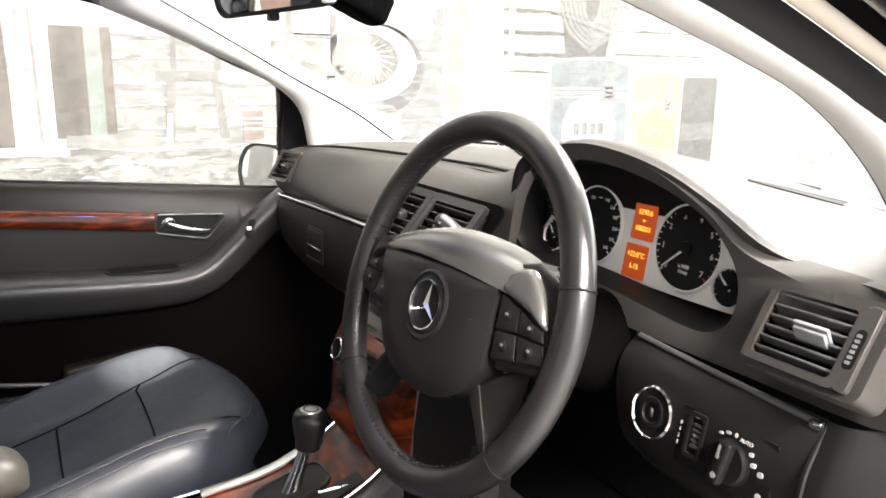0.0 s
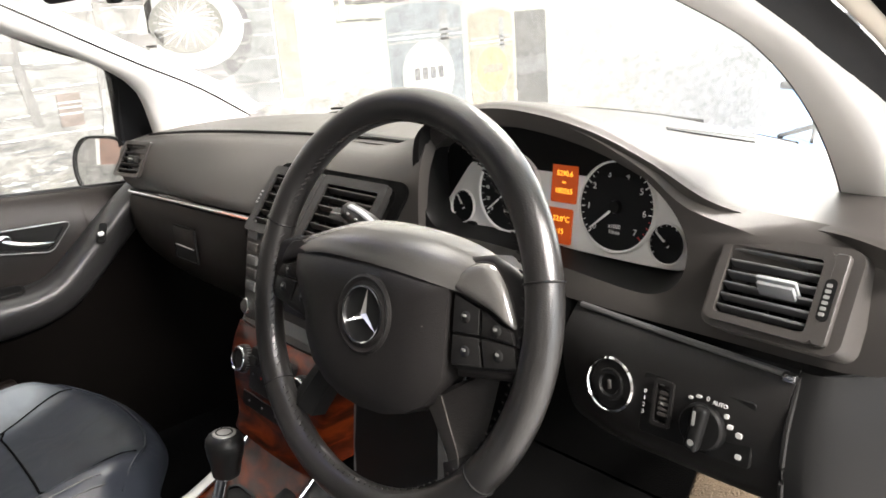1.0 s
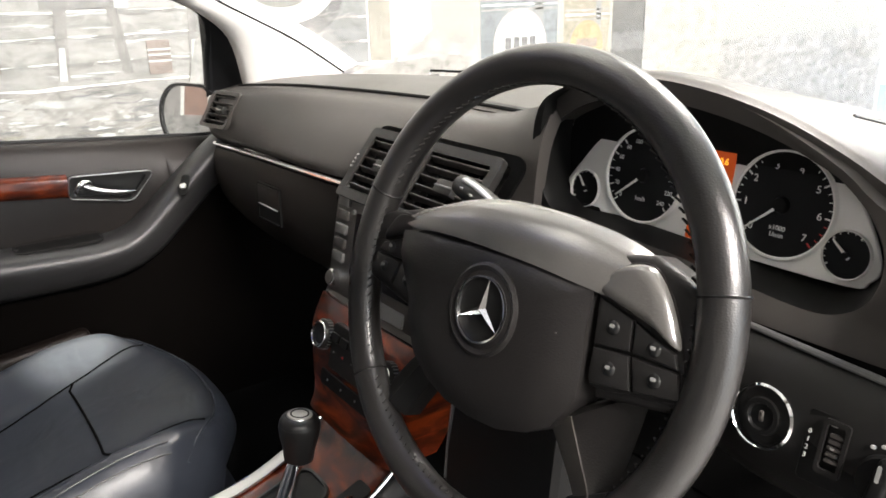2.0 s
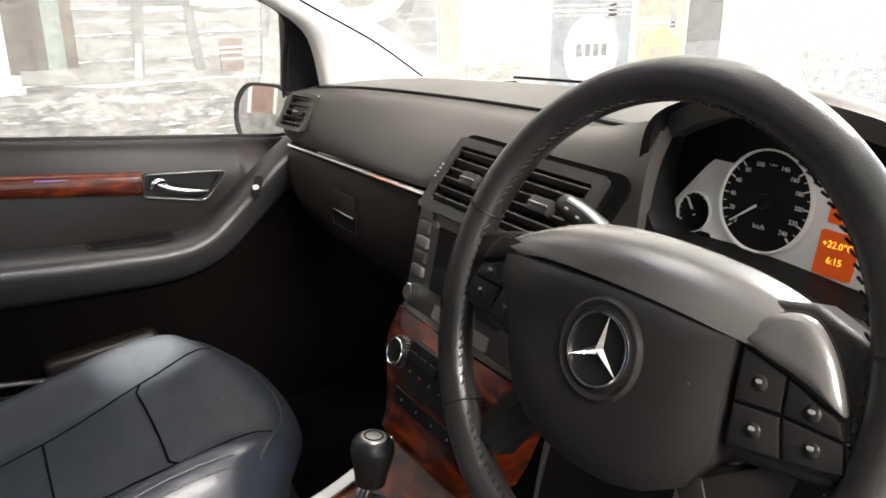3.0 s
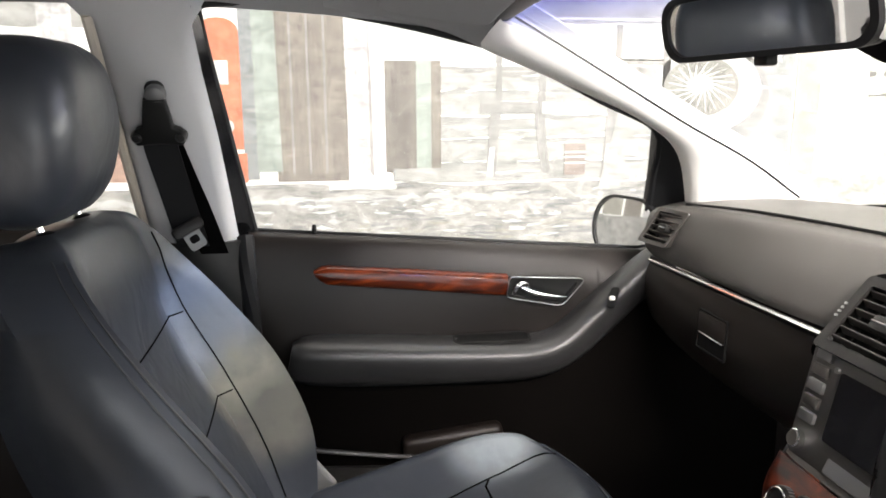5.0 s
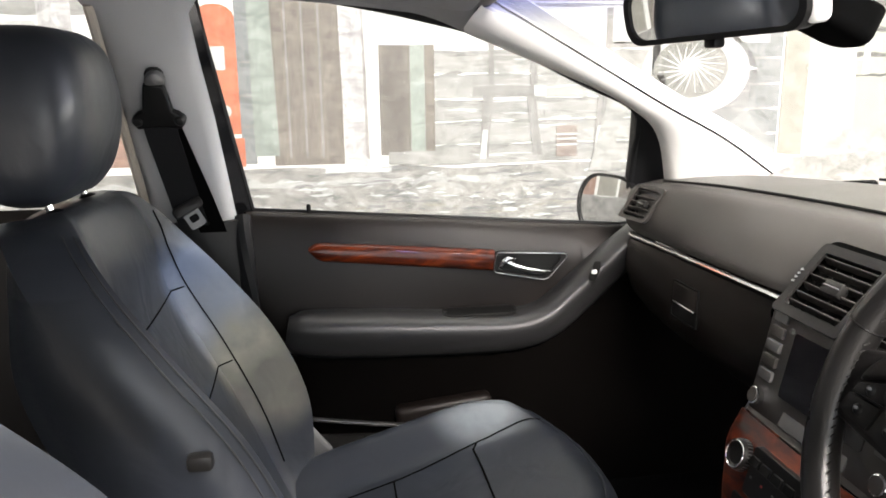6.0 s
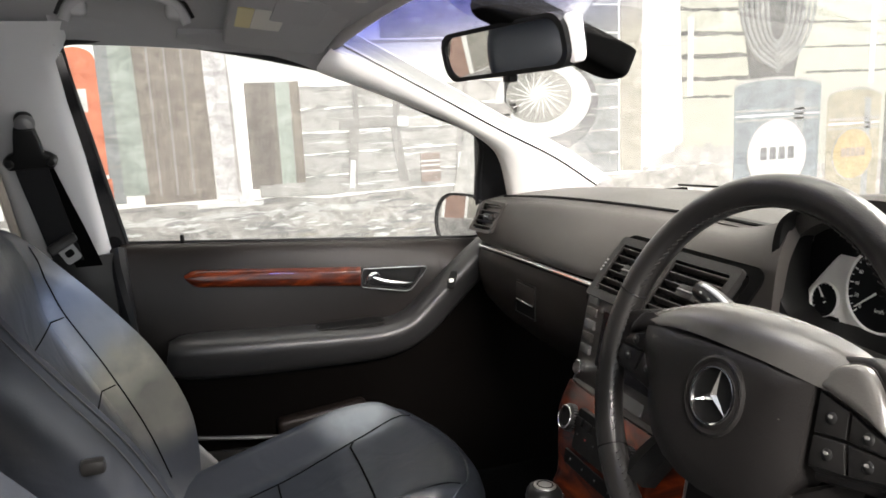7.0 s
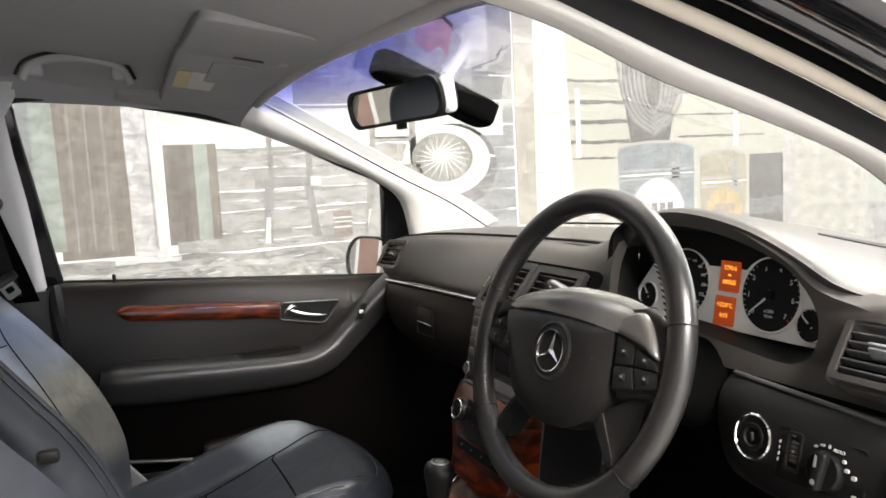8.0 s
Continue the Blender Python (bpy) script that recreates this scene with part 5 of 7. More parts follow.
def air_vent(name_label, m, w, h, n, skew, parent, knob=True, margin=0.0, pale=False):
    """Framed vent with real louvres; m looks out of the vent, skew leans the sides."""
    def sk(o, s=1.0):
        return [(x + skew * y / h, y) for x, y in o]
    v = part("air_vent", frame_plate(sk(rounded(w + margin, h + margin, 0.007, 4)), sk(rounded(w - 0.016, h - 0.014, 0.004, 4)), m, 0.008), M["dash_low"] if margin else M["dash"], parent, name_label)
    # Near-black plate that gives the shallow well a deep duct's shade.
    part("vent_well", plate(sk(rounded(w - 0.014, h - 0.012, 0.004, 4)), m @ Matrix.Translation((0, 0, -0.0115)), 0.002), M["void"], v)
    part("vent_sleeve", frame_plate(sk(rounded(w - 0.010, h - 0.010, 0.004, 4)), sk(rounded(w - 0.016, h - 0.014, 0.004, 4)), m @ Matrix.Translation((0, 0, -0.011)), 0.015), M["black"], v)
    for k in range(n):
        y = (h - 0.014) * ((k + 0.5) / n - 0.5)
        bm = box((0, 0, 0), (w - 0.017, 0.0026, 0.011), 0.001, 1, Matrix.Rotation(radians(-24), 3, "X"))
        bmesh.ops.transform(bm, matrix=m @ Matrix.Translation((skew * y / h, y, 0.001)), verts=bm.verts)
        # pale puts the windscreen light into the colour of louvres and knob
        part("slat", bm, M["vent_grey"] if pale else M["dash"], v)
    for k in range(3):
        bm = box((0, 0, 0), (0.0018, h - 0.016, 0.005), 0.0005, 1)
        bmesh.ops.transform(bm, matrix=m @ Matrix.Translation(((w - 0.02) * (k - 1) / 3.2, 0, -0.006)), verts=bm.verts)
        part("vane", bm, M["black"], v)
    if knob and pale:
        bm = join(box((0, 0, 0), (w * 0.36, 0.0040, 0.019), 0.0015, 2), box((0, -0.0032, -0.001), (w * 0.33, 0.0045, 0.014), 0.0015, 2))
        bmesh.ops.transform(bm, matrix=m @ Matrix.Translation((0.010, 0.001, 0.007)) @ Matrix.Rotation(radians(-34), 4, "X"), verts=bm.verts)
        part("vent_knob", bm, M["lit_pale"], v, "sliding vent knob paled for the light it catches")
    elif knob:
        bm = box((0, 0, 0), (w * 0.27, h * 0.20, 0.014), 0.003, 2)
        bmesh.ops.transform(bm, matrix=m @ Matrix.Translation((0.006, 0, 0.006)), verts=bm.verts)
        part("vent_knob", bm, M["dash_low"], v, "black sliding vent knob")
        part("knob_fin", box(m @ V(0.006, 0.0, 0.0135), (w * 0.25, 0.002, 0.002), 0.0006, 1), M["satin"], v, "bright knob edge")
    return v


# passenger outer vent
air_vent("small corner air vent", frame_of((-0.6215, 0.1715, 1.0235), (0.16, -0.93, 0.33)), 0.090, 0.070, 5, 0.034, dash)
# driver outer vent with thumb wheel
vm = frame_of((0.618, 0.238, 1.010), (-0.10, -0.86, 0.50), (0.06, 0, 1)) @ Matrix.Translation((0.0032, -0.002, 0.012)) @ Matrix.Rotation(radians(6.3), 4, "Z")
part("vent_surround", frame_plate([(x + 0.003, y) for x, y in rounded(0.122, 0.085, 0.012, 5)], rounded(0.106, 0.072, 0.006, 5), vm @ Matrix.Translation((0, 0, -0.03)), 0.033), M["dash"], dash, "moulded vent surround")
air_vent("driver's air vent with louvres paled for the light on them", vm @ Matrix.Translation((-0.0045, 0, 0.0)), 0.097, 0.074, 6, 0.0, dash, pale=True)
part("wheel_panel", plate([(x + 0.0483, y) for x, y in rounded(0.0125, 0.074, 0.004, 4)], vm, 0.0078, 0.001, 1), M["dash"], dash)
part("vent_wheel_slot", plate([(x + 0.0462, y - 0.001) for x, y in rounded(0.0095, 0.034, 0.004, 4)], vm, 0.0083), M["black"], dash)
for k in range(6):
    part("wheel_rib", plate([(x + 0.0455, y - 0.001 + 0.0046 * (k - 2.5)) for x, y in rounded(0.0044, 0.0028, 0.0006, 2)], vm, 0.0090), M["print_dim"], dash)

# instrument hood: lip, tunnel and surround
LIP = [(0.160, 1.045), (0.160, 1.085), (0.170, 1.116), (0.200, 1.130), (0.240, 1.139), (0.290, 1.143), (0.345, 1.140), (0.400, 1.129), (0.445, 1.112), (0.485, 1.090),
       (0.515, 1.064), (0.530, 1.035), (0.527, 1.005), (0.510, 0.984), (0.480, 0.974), (0.420, 0.978), (0.340, 0.986), (0.260, 0.990), (0.195, 0.990), (0.168, 1.008)]
OUT = [(0.135, 0.262, 1.040), (0.140, 0.262, 1.090), (0.158, 0.256, 1.113), (0.196, 0.250, 1.134), (0.238, 0.246, 1.143), (0.290, 0.244, 1.148), (0.347, 0.244, 1.145), (0.404, 0.246, 1.135), (0.452, 0.250, 1.118), (0.498, 0.256, 1.098),
       (0.550, 0.268, 1.070), (0.700, 0.258, 1.056), (0.712, 0.244, 1.00), (0.700, 0.236, 0.956), (0.560, 0.233, 0.953), (0.440, 0.233, 0.953), (0.340, 0.235, 0.953), (0.250, 0.240, 0.953), (0.170, 0.245, 0.955), (0.138, 0.255, 0.985)]
INN = [(0.150 + (x - 0.160) * 0.985, 0.296, 0.982 + (z - 0.974) * 0.80) for x, z in LIP]


def ring_dense(pts, n=80):
    return spline(pts, n, closed=True)


lip = ring_dense([(x, 0.243 - 0.004 * (z > 1.0), z) for x, z in LIP])
mid = ring_dense([(a[0] * 0.5 + b[0] * 0.5, 0.238 if b[1] > 1.03 else 0.236, a[2] * 0.5 + b[1] * 0.5) for a, b in zip(OUT, LIP)])
outr = ring_dense(OUT)
part("instrument_surround", loft([ring[12:73] for ring in (outr, mid, lip)], closed=False, caps=False), M["dash"], dash, "moulded surround of the instruments", angle=60)
part("hood_side", loft([ring[72:] + ring[:13] for ring in (outr, mid, lip)], closed=False, caps=False), M["black"], dash, "black inner side of the instrument hood", angle=60)
tun1 = [p + V(0, 0.012, 0) + (V(0.34, 0.25, 1.06) - p) * 0.02 for p in lip]
inn = ring_dense(INN)
part("hood_tunnel", loft([lip, tun1, inn], closed=True, caps=False), M["black"], dash, "black inside of the instrument hood", angle=60)

# ---- instrument cluster ----
clu = thing("instrument_cluster", (0.33, 0.295, 0.98), "silver instrument cluster with black dials and orange display", "instruments")
CF = frame_of((0.330, 0.296, 1.040), (0, -0.985, 0.17))
face = [(-0.176, -0.045), (-0.150, -0.053), (0.0, -0.054), (0.150, -0.054), (0.172, -0.046), (0.178, -0.030), (0.160, 0.005), (0.130, 0.040), (0.085, 0.058), (0.0, 0.066), (-0.085, 0.058), (-0.130, 0.035), (-0.160, 0.0), (-0.180, -0.030)]
part("backing", loft([[p + V(0, 0.001, 0) for p in inn], [p + V(0, 0.006, 0) for p in inn]]), M["black"], clu)
part("silver_panel", plate([(p.x, p.y) for p in spline([(x, y, 0) for x, y in face], 60, closed=True)], CF, 0.004, 0.001, 1), M["silver"], clu, "brushed silver panel")


def gauge(cx, cy, r, a0, a1, majors, minors, texts, needle, label, red_from=None, text_size=0.0085, sub=None):
    """A dial with ring, ticks, figures and a needle; angles in degrees, 0 to the right."""
    g = part("dial", lathe([(r * 0.02, 0.0045), (r * 0.97, 0.0045), (r * 0.97, 0.003)], CF @ Matrix.Translation((cx, cy, 0)), 48), M["dial"], clu, label)
    m = CF @ Matrix.Translation((cx, cy, 0))
    part("dial_ring", lathe([(r * 0.965, 0.004), (r * 0.975, 0.0075), (r * 1.01, 0.008), (r * 1.05, 0.0045)], m, 48, cap=False), M["silver"], g, "bright dial ring")
    def tick(a, r0, r1, w, mat):
        c, s = math.cos(radians(a)), math.sin(radians(a))
        part("tick", plate([(r0 * c - w * s, r0 * s + w * c), (r0 * c + w * s, r0 * s - w * c), (r1 * c + w * s, r1 * s - w * c), (r1 * c - w * s, r1 * s + w * c)], m, 0.0052), mat, g)
    for k in range(minors + 1):
        a = a0 + (a1 - a0) * k / minors
        big = k % (minors // majors) == 0
        tick(a, r * (0.84 if big else 0.88), r * 0.94, 0.0007 if big else 0.0004, M["red"] if red_from is not None and k >= red_from else M["white"])
    for k, s in enumerate(texts):
        if s:
            a = radians(a0 + (a1 - a0) * k / (len(texts) - 1))
            part("figure", lettering(s, text_size, m @ Matrix.Translation((r * 0.735 * math.cos(a), r * 0.735 * math.sin(a), 0.005)), 0.0002), M["white"], g)
    if sub:
        part("unit_text", lettering(sub, r * 0.13, m @ Matrix.Translation((0, -r * 0.50, 0.005)), 0.0002), M["white"], g)
    a = radians(needle)
    c, s = math.cos(a), math.sin(a)
    part("needle", plate([(-0.004 * c - 0.0014 * s, -0.004 * s + 0.0014 * c), (-0.004 * c + 0.0014 * s, -0.004 * s - 0.0014 * c), (r * 0.84 * c + 0.0006 * s, r * 0.84 * s - 0.0006 * c), (r * 0.84 * c - 0.0006 * s, r * 0.84 * s + 0.0006 * c)],
         m @ Matrix.Translation((0, 0, 0.006)), 0.0015), M["white"], g, "white needle")
    part("needle_hub", lathe([(r * 0.02, 0.0095), (r * 0.13, 0.0095), (r * 0.16, 0.0055)], m, 24), M["black"], g)
    return g


gauge(-0.069, 0.000, 0.0490, 223, -43, 12, 24, ["0", "20", "40", "60", "80", "100", "120", "140", "160", "180", "200", "220", "240"], 219, "black speedometer dial", sub="km/h", text_size=0.0062)
gauge(0.0855, 0.001, 0.0480, 223, -43, 7, 28, ["0", "1", "2", "3", "4", "5", "6", "7"], 221, "black rev counter dial", red_from=25, text_size=0.0095, sub="x1000\n1/min")
gauge(-0.146, -0.028, 0.0205, 215, 60, 2, 8, ["", "", ""], 128, "small black temperature dial")
gauge(0.150, -0.028, 0.0205, 215, 60, 2, 8, ["", "", ""], 140, "small black fuel dial")
for dx, dz, h in ((0.0145, 0.0215, 0.050), (0.0115, -0.030, 0.040)):
    d = part("display", plate([(x + dx, y + dz) for x, y in rounded(0.036, h, 0.002, 2)], CF, 0.0056), M["orange_lit"], clu, "lit orange display")
for txt, dx, dz, s in (("5290.6", 0.0145, 0.029, 0.0085), ("km", 0.0145, 0.0195, 0.0045), ("180265", 0.0145, 0.0095, 0.0085), ("+22.0°C", 0.0115, -0.022, 0.0085), ("6:15", 0.0115, -0.036, 0.0085)):
    part("display_text", lettering(txt, s, CF @ Matrix.Translation((dx, dz, 0.0057)), 0.0002), M["amber_lit"], clu, "amber display figures")
for dx, dz in ((-0.013, 0.05), (0.038, 0.052), (0.047, 0.046)):
    part("warning_icon", plate([(x + dx, y + dz) for x, y in rounded(0.007, 0.006, 0.002, 2)], CF, 0.0055), M["black"], clu)
part("clock_button", plate([(x - 0.135, y - 0.049) for x, y in rounded(0.03, 0.008, 0.0035, 3)], CF, 0.0065, 0.001, 1), M["black"], clu)

# ---- lower driver panel ----
LX = (0.405, 0.46, 0.52, 0.58, 0.645)
low = thing("lower_dash_panel", (0.53, 0.25, 0.6), "black lower dashboard panel with ignition and light switch", "dash panel")
PY = ((0.238, 0.230, 0.226, 0.224, 0.224), (0.215, 0.208, 0.205, 0.204, 0.206), (0.212, 0.200, 0.196, 0.194, 0.196), (0.225, 0.208, 0.204, 0.204, 0.206), (0.26, 0.25, 0.25, 0.25, 0.25), (0.36, 0.36, 0.36, 0.36, 0.36))
PZ = (0.950, 0.925, 0.885, 0.835, 0.800, 0.75)
part("panel", sheet([[(x, y, z) for x, y in zip(LX, ys)] for ys, z in zip(PY, PZ)], 18, 14, 0.012), M["dash_low"], low, angle=60)
part("trim_strip", tube(spline([(0.415, 0.232, 0.951), (0.52, 0.222, 0.950), (0.638, 0.220, 0.945)], 16), 0.0030, 8), M["ring"], low, "thin worn bright strip")
part("strip_end", box((0.640, 0.217, 0.9445), (0.012, 0.007, 0.008), 0.002, 2), M["chrome"], low)
part("panel_end", sheet([[(0.646, 0.222, 0.950), (0.668, 0.226, 0.950), (0.705, 0.262, 0.950)], [(0.648, 0.198, 0.90), (0.672, 0.206, 0.90), (0.712, 0.255, 0.90)], [(0.648, 0.198, 0.83), (0.675, 0.206, 0.83), (0.715, 0.255, 0.83)], [(0.648, 0.235, 0.70), (0.675, 0.24, 0.70), (0.715, 0.28, 0.70)]], 12, 8, 0.012), M["black"], low, "curved end cover", angle=60)
part("panel_joint", tube(spline([(0.6465, 0.221, 0.944), (0.648, 0.196, 0.90), (0.648, 0.196, 0.83), (0.648, 0.225, 0.74)], 14), 0.0024, 6), M["dash_low"], low)
im = frame_of((0.475, 0.2005, 0.8915), (0, -0.97, 0.22))
ign = part("ignition_lock", lathe([(0.0225, -0.004), (0.0235, 0.004), (0.0255, 0.0065), (0.0275, 0.005), (0.0285, -0.004)], im, 40, cap=False), M["chrome"], low, "chrome ringed ignition lock")
part("lock_barrel", lathe([(0.001, 0.0035), (0.010, 0.0035), (0.0115, 0.006), (0.0150, 0.006), (0.0165, 0.001), (0.0230, 0.001), (0.0235, -0.004)], im, 40), M["black"], ign)
part("key_slot", box(im @ V(0, 0, 0.0045), (0.004, 0.003, 0.010), 0.001, 1), M["dash"], ign)
sw = frame_of((0.560, 0.1965, 0.872), (0, -0.985, 0.17))
part("switch_plate", plate([(x + 0.006 + 0.0, y + 0.0165 + 0.03 * x) for x, y in rounded(0.110, 0.060, 0.004, 3)], sw, 0.003, 0.001, 1), M["black"], low, "black light switch plate")
km = frame_of((0.5768, 0.1945, 0.8858), (0, -0.975, 0.22))
knob = part("light_knob", lathe([(0.001, 0.008), (0.019, 0.008), (0.021, 0.006), (0.022, -0.004)], km, 36), M["black"], low, "black rotary light switch")
bm = box((0, 0, 0.012), (0.013, 0.042, 0.012), 0.004, 3)
bmesh.ops.transform(bm, matrix=km @ Matrix.Rotation(radians(-8), 4, "Z"), verts=bm.verts)
part("knob_grip", bm, M["black"], knob)
part("grip_mark", plate([(x - 0.001, y + 0.010) for x, y in rounded(0.003, 0.013, 0.001, 2)], km @ Matrix.Translation((0, 0, 0.0175)), 0.0008), M["print_dim"], knob)
part("grip_symbol", lathe([(0.0015, 0.0008), (0.003, 0.0008), (0.003, 0)], km @ Matrix.Translation((-0.001, -0.012, 0.0175)), 10), M["print_dim"], knob)
for a, w, h in ((122, 0.006, 0.004), (104, 0.008, 0.004), (38, 0.006, 0.006), (18, 0.008, 0.006)):
    c, s = math.cos(radians(a)), math.sin(radians(a))
    part("knob_symbol", plate([(x + 0.0265 * c, y + 0.0265 * s) for x, y in rounded(w * 0.62, h * 0.62, 0.0009, 2)], km @ Matrix.Translation((0, 0, 0.002)), 0.002), M["print_lit"], low)
part("figure", lettering("0", 0.0058, km @ Matrix.Translation((0.0265 * math.cos(radians(84)), 0.0265 * math.sin(radians(84)), 0.0042))), M["print_lit"], low)
part("lettering", lettering("AUTO", 0.0050, km @ Matrix.Translation((0.0285 * math.cos(radians(60)), 0.0285 * math.sin(radians(60)), 0.0042))), M["print_lit"], low, "white switch lettering")
for z in (0.8895, 0.869):
    part("fog_symbol", plate(rounded(0.0056, 0.0046, 0.0015, 2), frame_of((0.6105, 0.1935, z), (0, -0.985, 0.17)), 0.0015), M["print_lit"], low)
sl = frame_of((0.536, 0.1945, 0.8937), (0, -0.97, 0.22))
slider = part("level_slider", frame_plate(rounded(0.020, 0.044, 0.003, 3), rounded(0.014, 0.036, 0.002, 3), sl, 0.003), M["dash_low"], low, "headlamp level thumbwheel")
for k in range(5):
    part("slider_rib", plate([(x + 0.001, y + 0.005 * (k - 2)) for x, y in rounded(0.010, 0.003, 0.001, 2)], sl, 0.002), M["dash"], slider)
part("slider_mark", plate(rounded(0.003, 0.002, 0.0006, 2), sl, 0.0026), M["print_dim"], slider)
for k, figure in enumerate("3210"):
    part("level_figure", lettering(figure, 0.0054, sl @ Matrix.Translation((-0.0195, -0.004 + 0.0066 * (k - 1.5), 0.0006))), M["print_lit"], low)
part("beam_symbol", plate([(x - 0.003, y + 0.0185) for x, y in rounded(0.006, 0.0042, 0.0015, 2)], sl, 0.0008), M["print_lit"], low)
# pedal and mat in the dark footwell
ped = thing("accelerator_pedal", (0.45, 0.52, 0.40), "worn tan-edged pedal in the dark footwell", "pedal")
part("pedal_pad", box((0.46, 0.46, 0.60), (0.10, 0.02, 0.13), 0.008, 3, Matrix.Rotation(radians(-35), 3, "X")), M["mat_tan"], ped)
part("pedal_arm", tube([(0.46, 0.47, 0.60), (0.46, 0.58, 0.66), (0.46, 0.68, 0.70)], 0.01, 8), M["black"], ped)

# ---- steering wheel ----
swl = thing("steering_wheel", (0.3533, 0.0264, 1.0005), "black leather steering wheel with airbag cover and buttons", "steering wheel")
WN = (0.0621, -0.948, 0.3123)
WF = frame_of((0.3533, 0.0264, 1.0005), WN)
RF = WF @ Matrix.Translation((-0.004, 0.0015, 0))
rings = []
for k in range(96):
    a = 2 * math.pi * k / 96
    fat = 0.985
    c = V(math.cos(a), math.sin(a), 0)
    rings.append([RF @ (c * 0.1812 + c * (0.0160 * fat * math.cos(b)) + V(0, 0, 0.0152 * fat * math.sin(b))) for b in [2 * math.pi * j / 16 for j in range(16)]])
rim = part("rim", loft(rings, closed=True, loop=True), M["leather_wheel"], swl, "worn black leather rim")
for a in (16, 163, 219, 321):
    c, s = math.cos(radians(a)), math.sin(radians(a))
    path = [RF @ V((0.1812 + 0.0161 * math.cos(b)) * c, (0.1812 + 0.0161 * math.cos(b)) * s, 0.0153 * math.sin(b)) for b in [2 * math.pi * j / 20 for j in range(20)]]
    part("rim_seam", tube(path, 0.0010, 5, closed=True, up=(0.3, 0.2, 0.9)), M["black"], rim)
# stitching along the inner side of the gripped parts
for a0, a1 in ((-36, 14), (166, 216), (19, 160), (222, 318)):
    n = int(abs(a1 - a0) / 2.6)
    st = []
    for k in range(n):
        a = radians(a0 + (a1 - a0) * k / n)
        c, s = math.cos(a), math.sin(a)
        c2, s2 = math.cos(a + 0.022), math.sin(a + 0.022)
        r0 = 0.1812 - 0.0154
        st.append(tube([RF @ V(r0 * c, r0 * s, 0.004), RF @ V((r0 - 0.0004) * c2, (r0 - 0.0004) * s2, 0.0085)], 0.0009, 4))
    part("stitching", join(*st), M["dash_low"], rim)

PAD = [(-0.125, 0.0275), (-0.085, 0.0345), (-0.04, 0.0390), (0.0, 0.0400), (0.04, 0.0385), (0.070, 0.0350), (0.0860, 0.0315), (0.0868, 0.010), (0.0915, -0.030), (0.0925, -0.044),
       (0.078, -0.070), (0.056, -0.084), (0.030, -0.0925), (0.0, -0.095), (-0.030, -0.0925), (-0.056, -0.084), (-0.078, -0.070), (-0.094, -0.048), (-0.100, -0.028), (-0.112, -0.010), (-0.124, 0.008)]


def domed(outline, m, z_edge, z_mid, wall, steps=7, centre=(0, -0.015)):
    """A pad with a soft crown: shrinking outlines that rise to the middle."""
    rings = [[m @ V(x, y, z_edge - wall) for x, y in outline]]
    for k in range(steps):
        f = k / (steps - 1)
        s = 1 - 0.97 * f
        z = z_edge + (z_mid - z_edge) * (1 - (1 - min(1, f * 1.6 + 0.08)) ** 2.2) - (0.003 if k == 0 else 0)
        rings.append([m @ V(centre[0] + (x - centre[0]) * s, centre[1] + (y - centre[1]) * s, z) for x, y in outline])
    return loft(rings)


pad = part("airbag_cover", domed(PAD, WF, 0.014, 0.0255, 0.03), M["pad"], swl, "black airbag cover", angle=50)
# crest over the pad
top_a = spline([(-0.150, 0.030, -0.012), (-0.10, 0.060, -0.018), (-0.04, 0.074, -0.020), (0.03, 0.075, -0.020), (0.09, 0.068, -0.018), (0.135, 0.052, -0.014), (0.160, 0.036, -0.010)], 34)
top_b = spline([(-0.146, 0.030, 0.006), (-0.10, 0.052, 0.008), (-0.04, 0.064, 0.010), (0.03, 0.066, 0.010), (0.085, 0.060, 0.009), (0.13, 0.046, 0.006), (0.158, 0.033, 0.002)], 34)
top_c = spline([(-0.140, 0.026, 0.012), (-0.10, 0.0395, 0.017), (-0.04, 0.046, 0.0205), (0.03, 0.046, 0.0205), (0.08, 0.0425, 0.016), (0.12, 0.038, 0.008), (0.154, 0.029, 0.002)], 34)
top_d = spline([(-0.128, 0.0235, 0.010), (-0.09, 0.0335, 0.0165), (-0.04, 0.0365, 0.0195), (0.03, 0.0355, 0.0195), (0.072, 0.0325, 0.0165), (0.112, 0.028, 0.007), (0.150, 0.022, 0.002)], 34)
part("upper_cover", loft([[WF @ p for p in (a, b, c, d, d + V(0, -0.004, -0.02))] for a, b, c, d in zip(top_a, top_b, top_c, top_d)]), M["pad_worn_lit"], swl, "shiny worn upper cover, paled for the light it catches", angle=60)
POD = [(0.0965, -0.0320), (0.0920, -0.006), (0.0885, 0.0195), (0.0880, 0.0390), (0.0988, 0.0537), (0.1220, 0.0590), (0.1390, 0.0460), (0.1525, 0.0245), (0.1610, 0.0020), (0.1670, -0.0176), (0.1310, -0.0265)]
POD_TOP = [(0.0896, 0.0308), (0.0893, 0.0390), (0.0996, 0.0525), (0.1216, 0.0576), (0.1380, 0.0452), (0.1512, 0.0243), (0.1555, 0.0120), (0.1380, 0.0185), (0.1203, 0.0235)]
